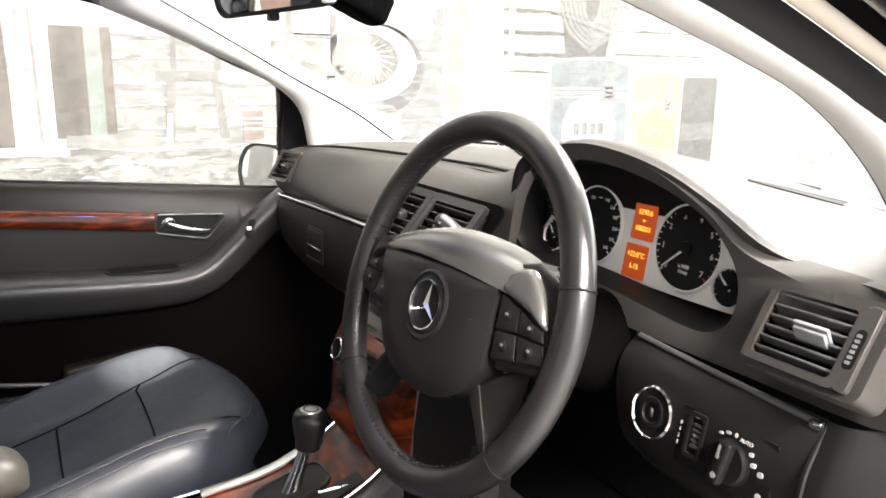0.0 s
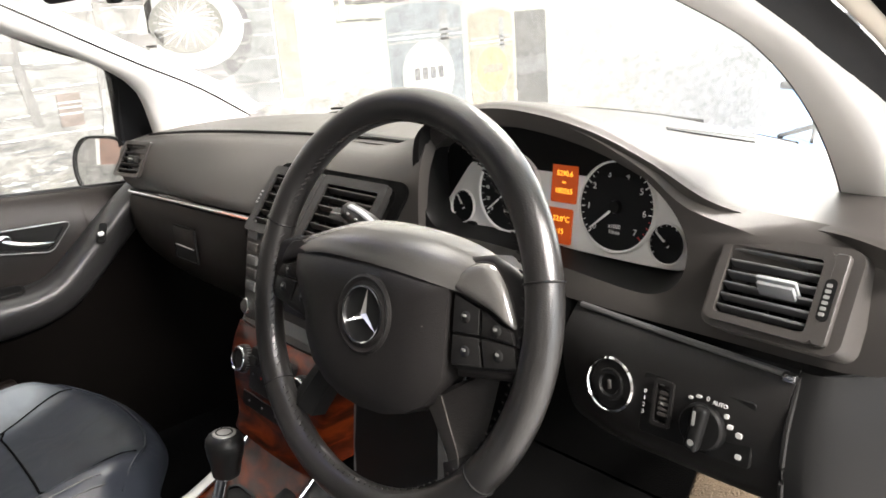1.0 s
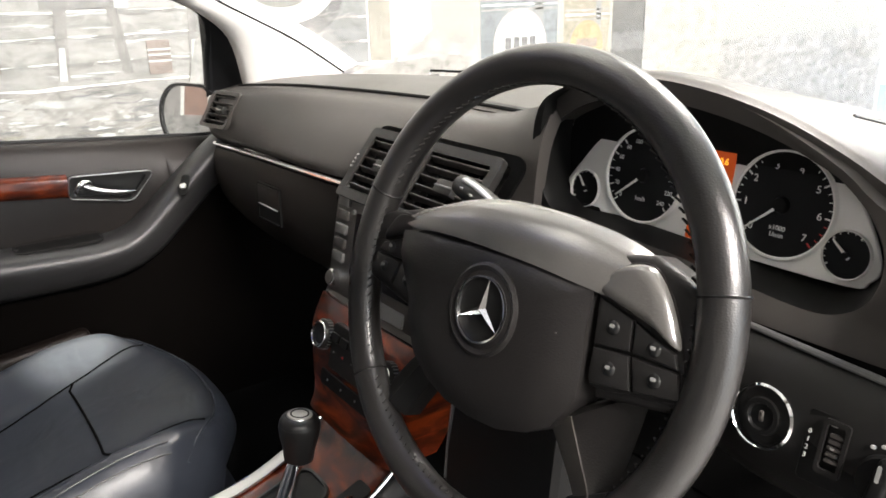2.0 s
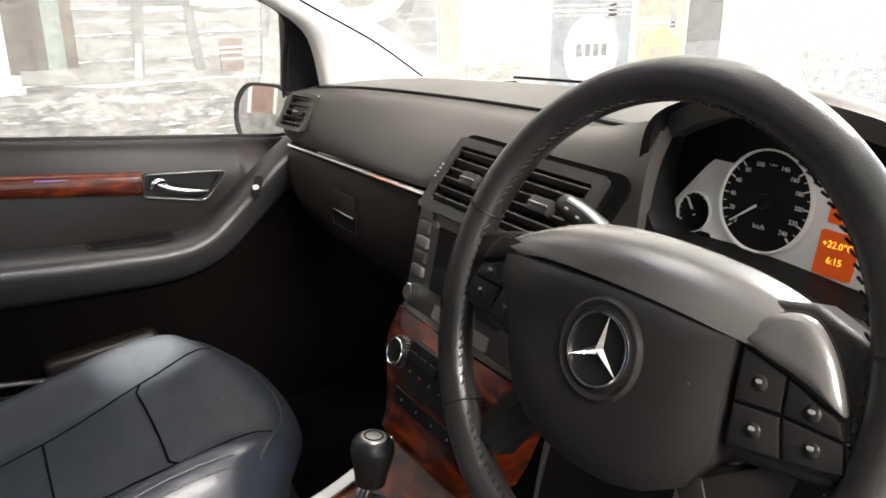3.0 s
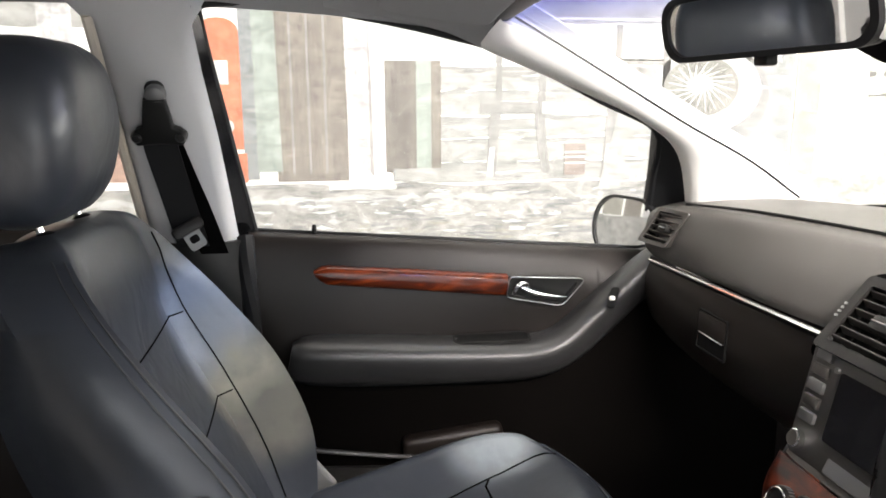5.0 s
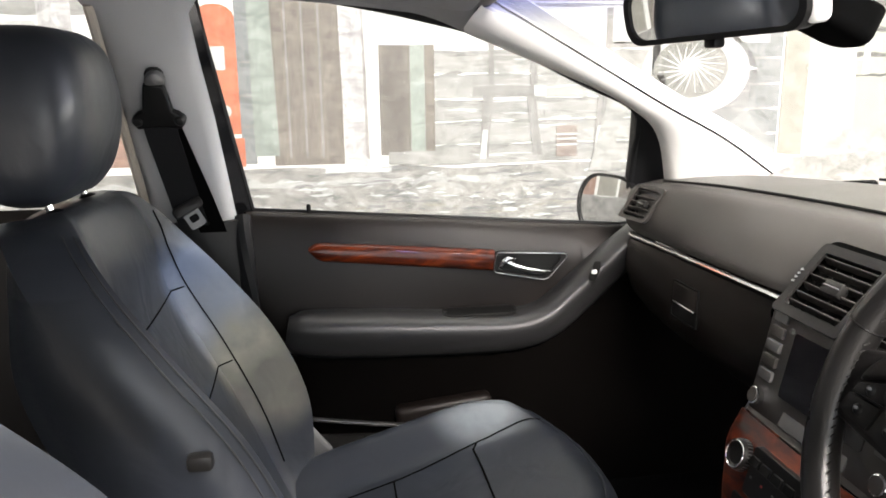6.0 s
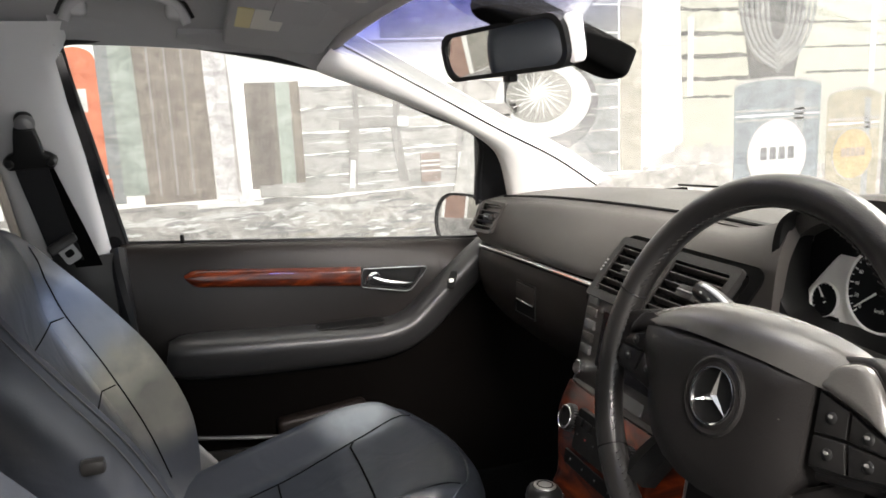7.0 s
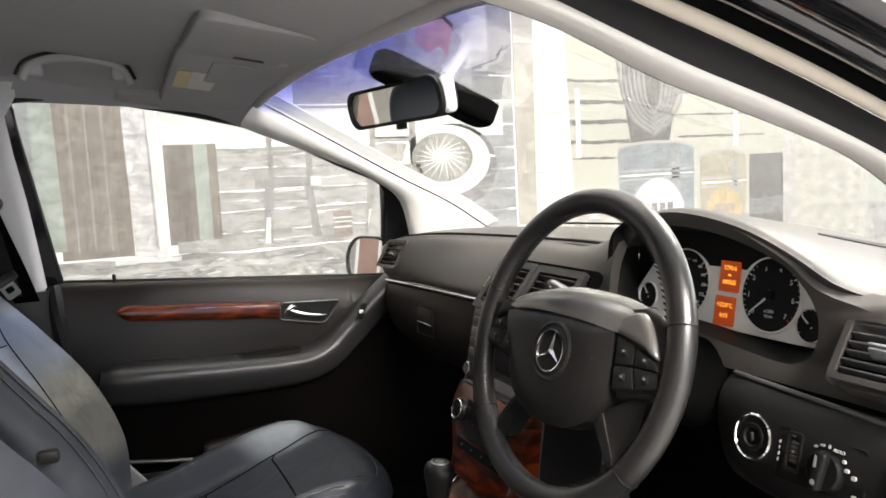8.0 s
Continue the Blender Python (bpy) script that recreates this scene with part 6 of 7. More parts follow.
SWITCHES = [((0.0905, 0.0284), (0.1192, 0.0214), (0.1224, 0.0004), (0.0938, -0.0034)), ((0.1216, 0.0206), (0.1542, 0.0094), (0.1588, 0.0006), (0.1247, 0.0002)),
        ((0.0942, -0.0058), (0.1226, -0.0024), (0.1298, -0.0240), (0.0975, -0.0300)), ((0.1252, -0.0023), (0.1592, -0.0012), (0.1648, -0.0168), (0.1322, -0.0238))]
for sg in (1, -1):
    def sided(o):
        return [(sg * x, y) for x, y in (o if sg > 0 else o[::-1])]
    # moulded arm out to the rim, with the switch pod set into it
    arm_o = [(0.080, 0.036), (0.095, 0.060), (0.120, 0.0655), (0.144, 0.0570), (0.159, 0.0500), (0.172, 0.0370), (0.179, 0.0100), (0.179, -0.012), (0.174, -0.026), (0.100, -0.040)]
    if sg < 0:
        arm_o = [(x, min(y, 0.048 - 0.25 * max(0.0, x - 0.12))) for x, y in arm_o]
    part("side_spoke", plate(sided(arm_o), WF @ Matrix.Translation((0, 0, -0.020)), 0.0255, 0.007, 4), M["pad"], swl, "moulded side spoke", angle=60)
    part("switch_pod", plate(sided([(p.x, p.y) for p in spline([(x, y, 0) for x, y in (POD if sg > 0 else [(x, min(y, 0.040)) for x, y in POD])], 44, closed=True)]), WF @ Matrix.Translation((0, 0, -0.010)), 0.0165, 0.0015, 2), M["pad"], swl, "black switch pod")
    lid = [(p.x, p.y) for p in spline([(x, y if sg > 0 else min(y, 0.038)) + (0,) for x, y in POD_TOP], 40, closed=True)]
    # Twin covers: the right takes the paler lit colour, the left the shaded one.
    part("spoke_cover", domed(sided(lid), WF, 0.0100, 0.0145, 0.012, 8, (sg * 0.119, 0.040)), M["pad_worn_lit"] if sg > 0 else M["pad"], swl, "worn shiny spoke cover, paled for the light it catches" if sg > 0 else "spoke cover on the dim side, left black for its shade", angle=50)
    for pts in SWITCHES:
        o = sided(pts)
        key = part("wheel_button", plate(o, WF, 0.0105, 0.0018, 2), M["dash_low"], swl)
        cx, cy = sum(p[0] for p in o) / 4, sum(p[1] for p in o) / 4
        part("button_dish", lathe([(0.0005, 0.0122), (0.0028, 0.0120), (0.0048, 0.0108), (0.0054, 0.0098)], WF @ Matrix.Translation((cx, cy, 0)), 16), M["stalk"], key, "domed shiny button centre")
        part("button_symbol", plate([(x + cx, y + cy + 0.0012) for x, y in rounded(0.0040, 0.0024, 0.001, 2)], WF, 0.0126), M["print_dim"], key)
    # lower spokes: right inner facet paled for its light, a ridge, a broad outer facet
    if sg > 0:
        sp = [((0.058, -0.066), (0.086, -0.060), (0.136, -0.022)), ((0.080, -0.0905), (0.101, -0.083), (0.1325, -0.060)), ((0.096, -0.110), (0.1132, -0.1015), (0.1290, -0.0945)), ((0.108, -0.130), (0.122, -0.122), (0.136, -0.112))]
    else:
        sp = [((0.050, -0.070), (0.066, -0.066), (0.080, -0.060)), ((0.066, -0.090), (0.080, -0.083), (0.094, -0.074)), ((0.080, -0.112), (0.094, -0.104), (0.110, -0.094)), ((0.092, -0.134), (0.108, -0.126), (0.124, -0.114))]
    rows = []
    for k, (a, r, b) in enumerate(sp):
        a, r, b = V(*a, -0.006), V(*r, 0.002), V(*b, -0.010)
        rows.append([WF @ V(sg * p.x, p.y, p.z) for p in (a + V(0, 0, -0.018), a, a.lerp(r, 0.5) + V(0, 0, 0.0012), r, r.lerp(b, 0.35), r.lerp(b, 0.75) + V(0, 0, 0.001), b, b.lerp(r, 0.35) + V(0, 0, -0.012))])
    # The left spoke takes a blacker colour for the shade it stands in.
    part("lower_spoke", loft([list(q) for q in zip(*[spline([row[k] for row in rows], 14) for k in range(8)])]), M["pad"] if sg > 0 else M["black"], swl, "black lower spoke", angle=24)
    if sg > 0:
        # Grey strip that puts the light on the inner facet into colour.
        band = [[WF @ (V(*a, -0.0045)), WF @ (V(*a, -0.0045).lerp(V(*r, 0.0035), 0.5) + V(0, 0, 0.0012)), WF @ V(*r, 0.0035), WF @ V(*r, 0.0), WF @ V(*a, -0.008)] for a, r, b in sp]
        part("spoke_lit_facet", loft([list(q) for q in zip(*[spline([row[k] for row in band], 14) for k in range(5)])]), M["spoke_lit"], swl, "grey strip painted for the light on the spoke's inner facet", angle=24)
    if sg > 0:
        part("spoke_root", loft([[WF @ (V(sg * (x + dx * c), y + dy * c, z)) for c, z in ((-1, -0.012), (-0.8, -0.001), (0, 0.003), (0.8, -0.001), (1, -0.012))] for x, y, dx, dy in ((0.112, -0.106, 0.020, 0.012), (0.120, -0.118, 0.024, 0.015), (0.124, -0.124, 0.022, 0.014))]), M["leather_wheel"], swl, "worn leather at the spoke's root", angle=60)
em = WF @ Matrix.Translation((0.001, -0.0085, 0.0))
part("emblem_dish", lathe([(0.026, 0.0275), (0.030, 0.0262), (0.0335, 0.0282), (0.0360, 0.0262), (0.0365, 0.020)], em, 48, cap=False), M["pad"], pad)
part("emblem_floor", lathe([(0.0005, 0.0258), (0.0265, 0.0258), (0.0265, 0.02)], em, 40), M["black"], pad)
part("emblem_ring", lathe([(0.0238, 0.026), (0.0243, 0.0292), (0.0258, 0.0295), (0.0266, 0.026)], em, 48, cap=False), M["chrome"], pad, "chrome ring badge")
for k in range(3):
    a = radians(90 + 120 * k - 4)
    c, s = math.cos(a), math.sin(a)
    tip, w = 0.0243, 0.0036
    ridge = em @ V(0, 0, 0.0300)
    pts = [em @ V(-w * s, w * c, 0.0262), em @ V(tip * c, tip * s, 0.0268), em @ V(w * s, -w * c, 0.0262)]
    bm = bmesh.new()
    v = [bm.verts.new(p) for p in (pts[0], pts[1], pts[2], ridge)]
    for f in ((0, 1, 3), (1, 2, 3), (2, 0, 3), (0, 2, 1)):
        bm.faces.new([v[i] for i in f])
    part("emblem_ray", bm, M["chrome"], pad, angle=5)
part("scratch", plate(rounded(0.012, 0.0012, 0.0004, 2), WF @ Matrix.Translation((0.065, -0.004, 0.0205)), 0.0015), M["pad_worn_lit"], pad)
part("scratch", plate(rounded(0.010, 0.0012, 0.0004, 2), WF @ Matrix.Translation((-0.088, 0.016, 0.0175)) @ Matrix.Rotation(radians(-40), 4, "Z"), 0.0015), M["pad_worn_lit"], pad)
part("column_shroud", lathe([(0.045, -0.02), (0.048, -0.06), (0.050, -0.12), (0.062, -0.22)], WF @ Matrix.Translation((0, -0.010, 0)), 28), M["void"], swl, "black steering column shroud")
cover = [[V(x0, y + 0.03, z), V(x0 + 0.003, y + 0.004, z), V(x0 + 0.022, y - 0.010, z), V(x1 - 0.004, y - 0.010, z), V(x1, y - 0.004, z), V(x1, y + 0.02, z), V(x1 - 0.05, y + 0.07, z), V(x0, y + 0.07, z)]
         for x0, x1, y, z in ((0.252, 0.402, 0.052, 0.915), (0.246, 0.400, 0.050, 0.880), (0.232, 0.394, 0.048, 0.810), (0.224, 0.390, 0.050, 0.760), (0.220, 0.384, 0.075, 0.735))]
part("column_cover", loft(cover), M["black"], swl, "black lower steering column cover", angle=25)
part("cover_edge", loft([[V(x - 0.001, 0.0765, z), V(x + 0.0015, 0.052, z), V(x + 0.019, 0.0385, z), V(x + 0.0215, 0.0405, z), V(x + 0.003, 0.0560, z)] for x, z in ((0.246, 0.880), (0.239, 0.845), (0.232, 0.810), (0.226, 0.772))]), M["ring"], swl, "grey bevelled cover edge", angle=25)
part("wheel_back", lathe([(0.085, -0.018), (0.08, -0.032), (0.05, -0.04)], WF @ Matrix.Translation((0, -0.01, 0)), 28), M["black"], swl)
stalk = thing("indicator_stalk", (0.24, 0.11, 1.02), "black indicator and wiper stalk with white symbols", "stalk")
axis = [(0.345, 0.088, 1.000), (0.300, 0.093, 1.018), (0.260, 0.099, 1.032), (0.225, 0.105, 1.040), (0.197, 0.109, 1.044)]
part("stem", tube(spline(axis, 20), [0.0065 + 0.0050 * min(1, max(0, (k - 7) / 5)) for k in range(20)], 12), M["stalk"], stalk)
# Pale strip put along the stem's top for the highlight there.
ridge = spline([V(*p) + V(0.0, -0.0035, h) for p, h in zip(axis[1:], (0.0070, 0.0090, 0.0105, 0.0105))], 16)
part("stalk_highlight", tube(ridge, [0.0012 + 0.0028 * min(1, k / 9) for k in range(16)], 8, flat=0.55), M["lit_pale"], stalk, "pale strip painted for the highlight along the stalk")
part("stalk_end", tube([(0.199, 0.109, 1.0435), (0.184, 0.111, 1.046)], [0.0118, 0.0105], 12), M["dash_low"], stalk)
for k in range(4):
    p = V(*axis[2]).lerp(V(*axis[4]), 0.1 + 0.28 * k)
    part("stalk_symbol", box(p + V(0.001, -0.0105, 0.005), (0.0050, 0.0015, 0.0026), 0.0006, 1), M["print_lit"], stalk)


# ---- centre stack ----
stack = thing("centre_stack", (0, 0.12, 0.65), "centre stack with air vents, radio and wood-trimmed climate controls", "centre console")
FACE = [(1.046, 0.214, 0.142), (1.030, 0.200, 0.142), (0.979, 0.153, 0.136), (0.920, 0.138, 0.135), (0.853, 0.124, 0.135), (0.830, 0.110, 0.132), (0.800, 0.089, 0.124), (0.750, 0.078, 0.110), (0.712, 0.072, 0.099), (0.69, 0.06, 0.095)]


def face_at(z):
    """Depth and half width of the stack's face at a height."""
    for (z1, y1, w1), (z0, y0, w0) in zip(FACE, FACE[1:]):
        if z >= z0:
            f = (z - z0) / (z1 - z0)
            return y0 + (y1 - y0) * f, w0 + (w1 - w0) * f
    return FACE[-1][1], FACE[-1][2]


def face_frame(x, z):
    y, w = face_at(z)
    ya, yb = face_at(z + 0.012)[0], face_at(z - 0.012)[0]
    s = (ya - yb) / 0.024
    return frame_of((x, y - 0.0015, z), V(0, -1, s))


def stack_sheet(zs):
    rows = []
    for z in zs:
        y, w = face_at(z)
        rows.append([(-w, y + 0.07, z), (-w - 0.001, y + 0.012, z), (-w + 0.008, y, z), (-w * 0.5, y - 0.003, z), (0, y - 0.004, z), (w * 0.5, y - 0.003, z), (w - 0.008, y, z), (w + 0.001, y + 0.012, z), (w, y + 0.07, z)])
    return sheet(rows, 14, 34, 0.006)


part("upper_face", stack_sheet((0.966, 0.94, 0.91, 0.88, 0.853, 0.834)), M["dash"], stack, "brownish grey upper face", angle=60)
part("wood_face", stack_sheet((0.832, 0.80, 0.77, 0.74, 0.712, 0.69)), M["wood"], stack, "red-brown lacquered burl wood face", angle=60)
for sg in (-1, 1):
    part("edge_strip", tube(spline([(sg * (face_at(z)[1] + 0.001), face_at(z)[0] + 0.002, z) for z in ((1.04, 0.98, 0.92, 0.853, 0.80, 0.75, 0.70) if sg < 0 else (0.955, 0.92, 0.853, 0.80, 0.75, 0.70))], 26), 0.0024, 6), M["vent_grey"], stack, "grey edge strip")
for cx, skew in ((-0.066, 0.0), (0.072, 0.0)):
    vm = frame_of((cx, 0.178, 1.004), (0.0, -0.76, 0.65)) @ Matrix.Translation((0, 0, 0.004))
    air_vent("centre air vent with dark louvres", vm, 0.118 if cx < 0 else 0.130, 0.094, 6, 0.0, stack, margin=0.012)
# Near-black frame: shade of the pad's missing cut-out, put in as a plate.
vg = frame_of((0.003, 0.178, 1.004), (0.0, -0.76, 0.65)) @ Matrix.Translation((0, 0.002, -0.010))
part("vent_shade_frame", frame_plate(rounded(0.312, 0.130, 0.022, 6), rounded(0.276, 0.100, 0.010, 6), vg, 0.004), M["void"], stack, "black frame standing in for the shade round the vents")
for k in range(4):
    part("vent_wheel_rib", plate([(x - 0.131, y + 0.006 * (k - 1.5)) for x, y in rounded(0.006, 0.003, 0.001, 2)], frame_of((0, 0.178, 1.004), (0, -0.76, 0.65)), 0.012), M["satin"], stack)
# radio
radio = part("radio", plate(rounded(0.262, 0.138, 0.008, 4), face_frame(0, 0.905), 0.006, 0.002, 2), M["dash"], stack, "dark grey radio unit")
part("radio_screen", plate(rounded(0.150, 0.082, 0.004, 3), face_frame(0.0, 0.913) @ Matrix.Translation((0, 0, 0.006)), 0.002), M["screen"], radio, "dark radio screen")
part("disc_slot", plate(rounded(0.14, 0.006, 0.002, 3), face_frame(0.0, 0.964) @ Matrix.Translation((0, 0, 0.005)), 0.002), M["black"], radio)
part("lower_flap", plate(rounded(0.120, 0.024, 0.003, 3), face_frame(0.0, 0.852) @ Matrix.Translation((0, 0, 0.004)), 0.003, 0.001, 1), M["ring"], radio, "grey lower flap")
for sg in (-1, 1):
    for k in range(5):
        m = face_frame(sg * 0.108, 0.962 - 0.0185 * k)
        part("radio_button", plate(rounded(0.027, 0.0135, 0.002, 3), m @ Matrix.Translation((0, 0, 0.005)), 0.006, 0.0015, 2), M["ring"] if k % 2 == 0 else M["dash"], radio)
    m = face_frame(sg * 0.114, 0.856)
    kn = part("radio_knob", lathe([(0.0005, 0.016), (0.009, 0.016), (0.0105, 0.014)], m, 24), M["dash"], radio)
    part("knob_ring", lathe([(0.0095, 0.015), (0.0115, 0.014), (0.0125, 0.006), (0.0125, 0.0)], m, 24, cap=False), M["chrome"], kn, "chrome knob ring")
part("eject_button", plate(rounded(0.007, 0.007, 0.003, 3), face_frame(-0.082, 0.952) @ Matrix.Translation((0, 0, 0.005)), 0.006), M["ring"], radio)
# climate controls
clim = part("climate_panel", plate(rounded(0.112, 0.062, 0.006, 4), face_frame(0, 0.790), 0.0100, 0.001, 1), M["dash_low"], stack, "black climate switch panel")
for sg in (-1, 1):
    m = face_frame(sg * 0.078, 0.795)
    kn = part("climate_knob", lathe([(0.0005, 0.016), (0.013, 0.016), (0.0155, 0.0185), (0.0165, 0.0175), (0.0170, 0.014)], m, 32), M["dash_low"], stack, "black climate knob")
    part("knurled_ring", lathe([(0.0160, 0.0185), (0.0185, 0.018), (0.0200, 0.013), (0.0205, 0.002), (0.021, 0.0)], m, 40, cap=False), M["dash_low"], kn, "black knurled ring")
    part("knob_edge", lathe([(0.0158, 0.0180), (0.0166, 0.0192), (0.0176, 0.0188), (0.0180, 0.0178)], m, 40, cap=False), M["chrome"], kn, "thin chrome knob edge")
    for k in range(28):
        a = 2 * math.pi * k / 28
        part("knurl", box(m @ V(0.0200 * math.cos(a), 0.0200 * math.sin(a), 0.009), (0.0014, 0.0014, 0.008), 0, 1, m.to_3x3() @ Matrix.Rotation(a, 3, "Z")), M["ring"], kn)
for k in range(5):
    part("climate_button", plate(rounded(0.018, 0.012, 0.002, 2), face_frame(-0.046 + 0.023 * k, 0.800) @ Matrix.Translation((0, 0, 0.0085)), 0.004, 0.001, 1), M["black"], clim)
    part("button_mark", plate(rounded(0.004, 0.003, 0.001, 2), face_frame(-0.046 + 0.023 * k, 0.783) @ Matrix.Translation((0, 0, 0.0098)), 0.001), M["red"] if k == 1 else M["ring"], clim)
part("switch_panel", plate(rounded(0.150, 0.022, 0.004, 3), face_frame(0.0, 0.742), 0.009, 0.001, 1), M["black"], stack, "black lower switch panel")
for k in range(4):
    part("switch_mark", plate(rounded(0.003, 0.003, 0.001, 2), face_frame(-0.055 + 0.036 * k, 0.742), 0.0102), M["ring"], stack)

# ---- gear console between the seats ----
con = thing("gear_console", (0.0, -0.2, 0.40), "wood-topped centre console with chrome edging", "centre console")
prof = [(0.10, 0.690), (0.04, 0.646), (-0.05, 0.611), (-0.15, 0.598), (-0.28, 0.590), (-0.45, 0.585), (-0.75, 0.57)]
rings = []
for y, z in prof:
    w = 0.094 if y > -0.2 else 0.086
    rings.append([V(-w - 0.012, y, 0.38), V(-w - 0.006, y, z - 0.03), V(-w, y, z - 0.004), V(-w + 0.008, y, z), V(w - 0.008, y, z), V(w, y, z - 0.004), V(w + 0.006, y, z - 0.03), V(w + 0.012, y, 0.38)])
part("tunnel", loft(rings), M["dash_low"], con, "black console sides", angle=60)
top = [[(x, y, z + 0.004) for x in (-0.084, -0.04, 0.0, 0.04, 0.084)] for y, z in prof[:4]]
part("wood_top", sheet(top, 14, 9, 0.006), M["wood"], con, "red-brown lacquered wood top")
for sg in (-1, 1):
    part("chrome_edge", tube(spline([(sg * 0.088, y, z + 0.008) for y, z in prof[:5]], 24), 0.0026, 8), M["chrome"], con, "chrome edge strip")
part("metal_edge", sheet([[(-0.088, y, z + 0.0105), (-0.078, y, z + 0.0115), (-0.068, y, z + 0.0105)] for y, z in prof[1:4]], 20, 6, 0.004), M["satin"], con, "broad satin metal edging")
part("gate_plate", plate(rounded(0.07, 0.11, 0.02, 5), frame_of((0.0, -0.035, 0.6215), (0, -0.30, 1), (0, 1, 0.2)), 0.004, 0.001, 1), M["black"], con)
part("gate_frame", frame_plate(rounded(0.076, 0.116, 0.022, 5), rounded(0.068, 0.108, 0.018, 5), frame_of((0.0, -0.035, 0.6215), (0, -0.30, 1), (0, 1, 0.2)), 0.007), M["dash_low"], con, "black gate frame")
for k, dx in enumerate((0.065,)):
    tm = frame_of((dx, 0.015, 0.641), (0, -0.38, 1), (0, 1, 0.2))
    part("ashtray_recess", plate(rounded(0.030, 0.075, 0.006, 4), tm, 0.003), M["black"], con)
    part("ashtray_bar", box(tm @ V(0, 0.0, 0.006), (0.006, 0.06, 0.006), 0.002, 2), M["chrome"], con)
part("tray_frame", frame_plate(rounded(0.12, 0.20, 0.02, 5), rounded(0.106, 0.186, 0.016, 5), frame_of((0.0, -0.25, 0.5935), (0, -0.05, 1), (0, 1, 0)), 0.007), M["dash_low"], con, "black tray frame")
part("tray_floor", plate(rounded(0.108, 0.188, 0.016, 5), frame_of((0.0, -0.25, 0.5935), (0, -0.05, 1), (0, 1, 0)), 0.003), M["black"], con)
lev = thing("gear_lever", (0.0, -0.02, 0.66), "black gear lever knob with chrome disc", "gear lever")
part("shaft", tube([(0.0, -0.035, 0.618), (0.001, -0.028, 0.640), (0.004, -0.012, 0.688)], [0.015, 0.011, 0.009], 14), M["chrome"], lev, "chrome lever collar")
lm = frame_of((0.005, -0.010, 0.683), (0.02, 0.10, 1), (0, 1, 0))
part("grip", lathe([(0.012, 0.0), (0.0180, 0.004), (0.0200, 0.02), (0.0240, 0.036), (0.0255, 0.046), (0.0250, 0.052)], lm, 28), M["stalk"], lev)
part("cap", lathe([(0.0250, 0.050), (0.0245, 0.055), (0.0215, 0.0600), (0.015, 0.0635), (0.004, 0.064)], lm, 28), M["stalk"], lev, "black knob cap")
part("cap_disc", lathe([(0.0005, 0.0652), (0.0145, 0.0646), (0.0165, 0.0620), (0.0168, 0.0600)], lm, 28), M["satin"], lev, "satin metal disc on the knob")
part("disc_ring", lathe([(0.0095, 0.0650), (0.0100, 0.0656), (0.0112, 0.0656), (0.0117, 0.0650)], lm, 24, cap=False), M["black"], lev)


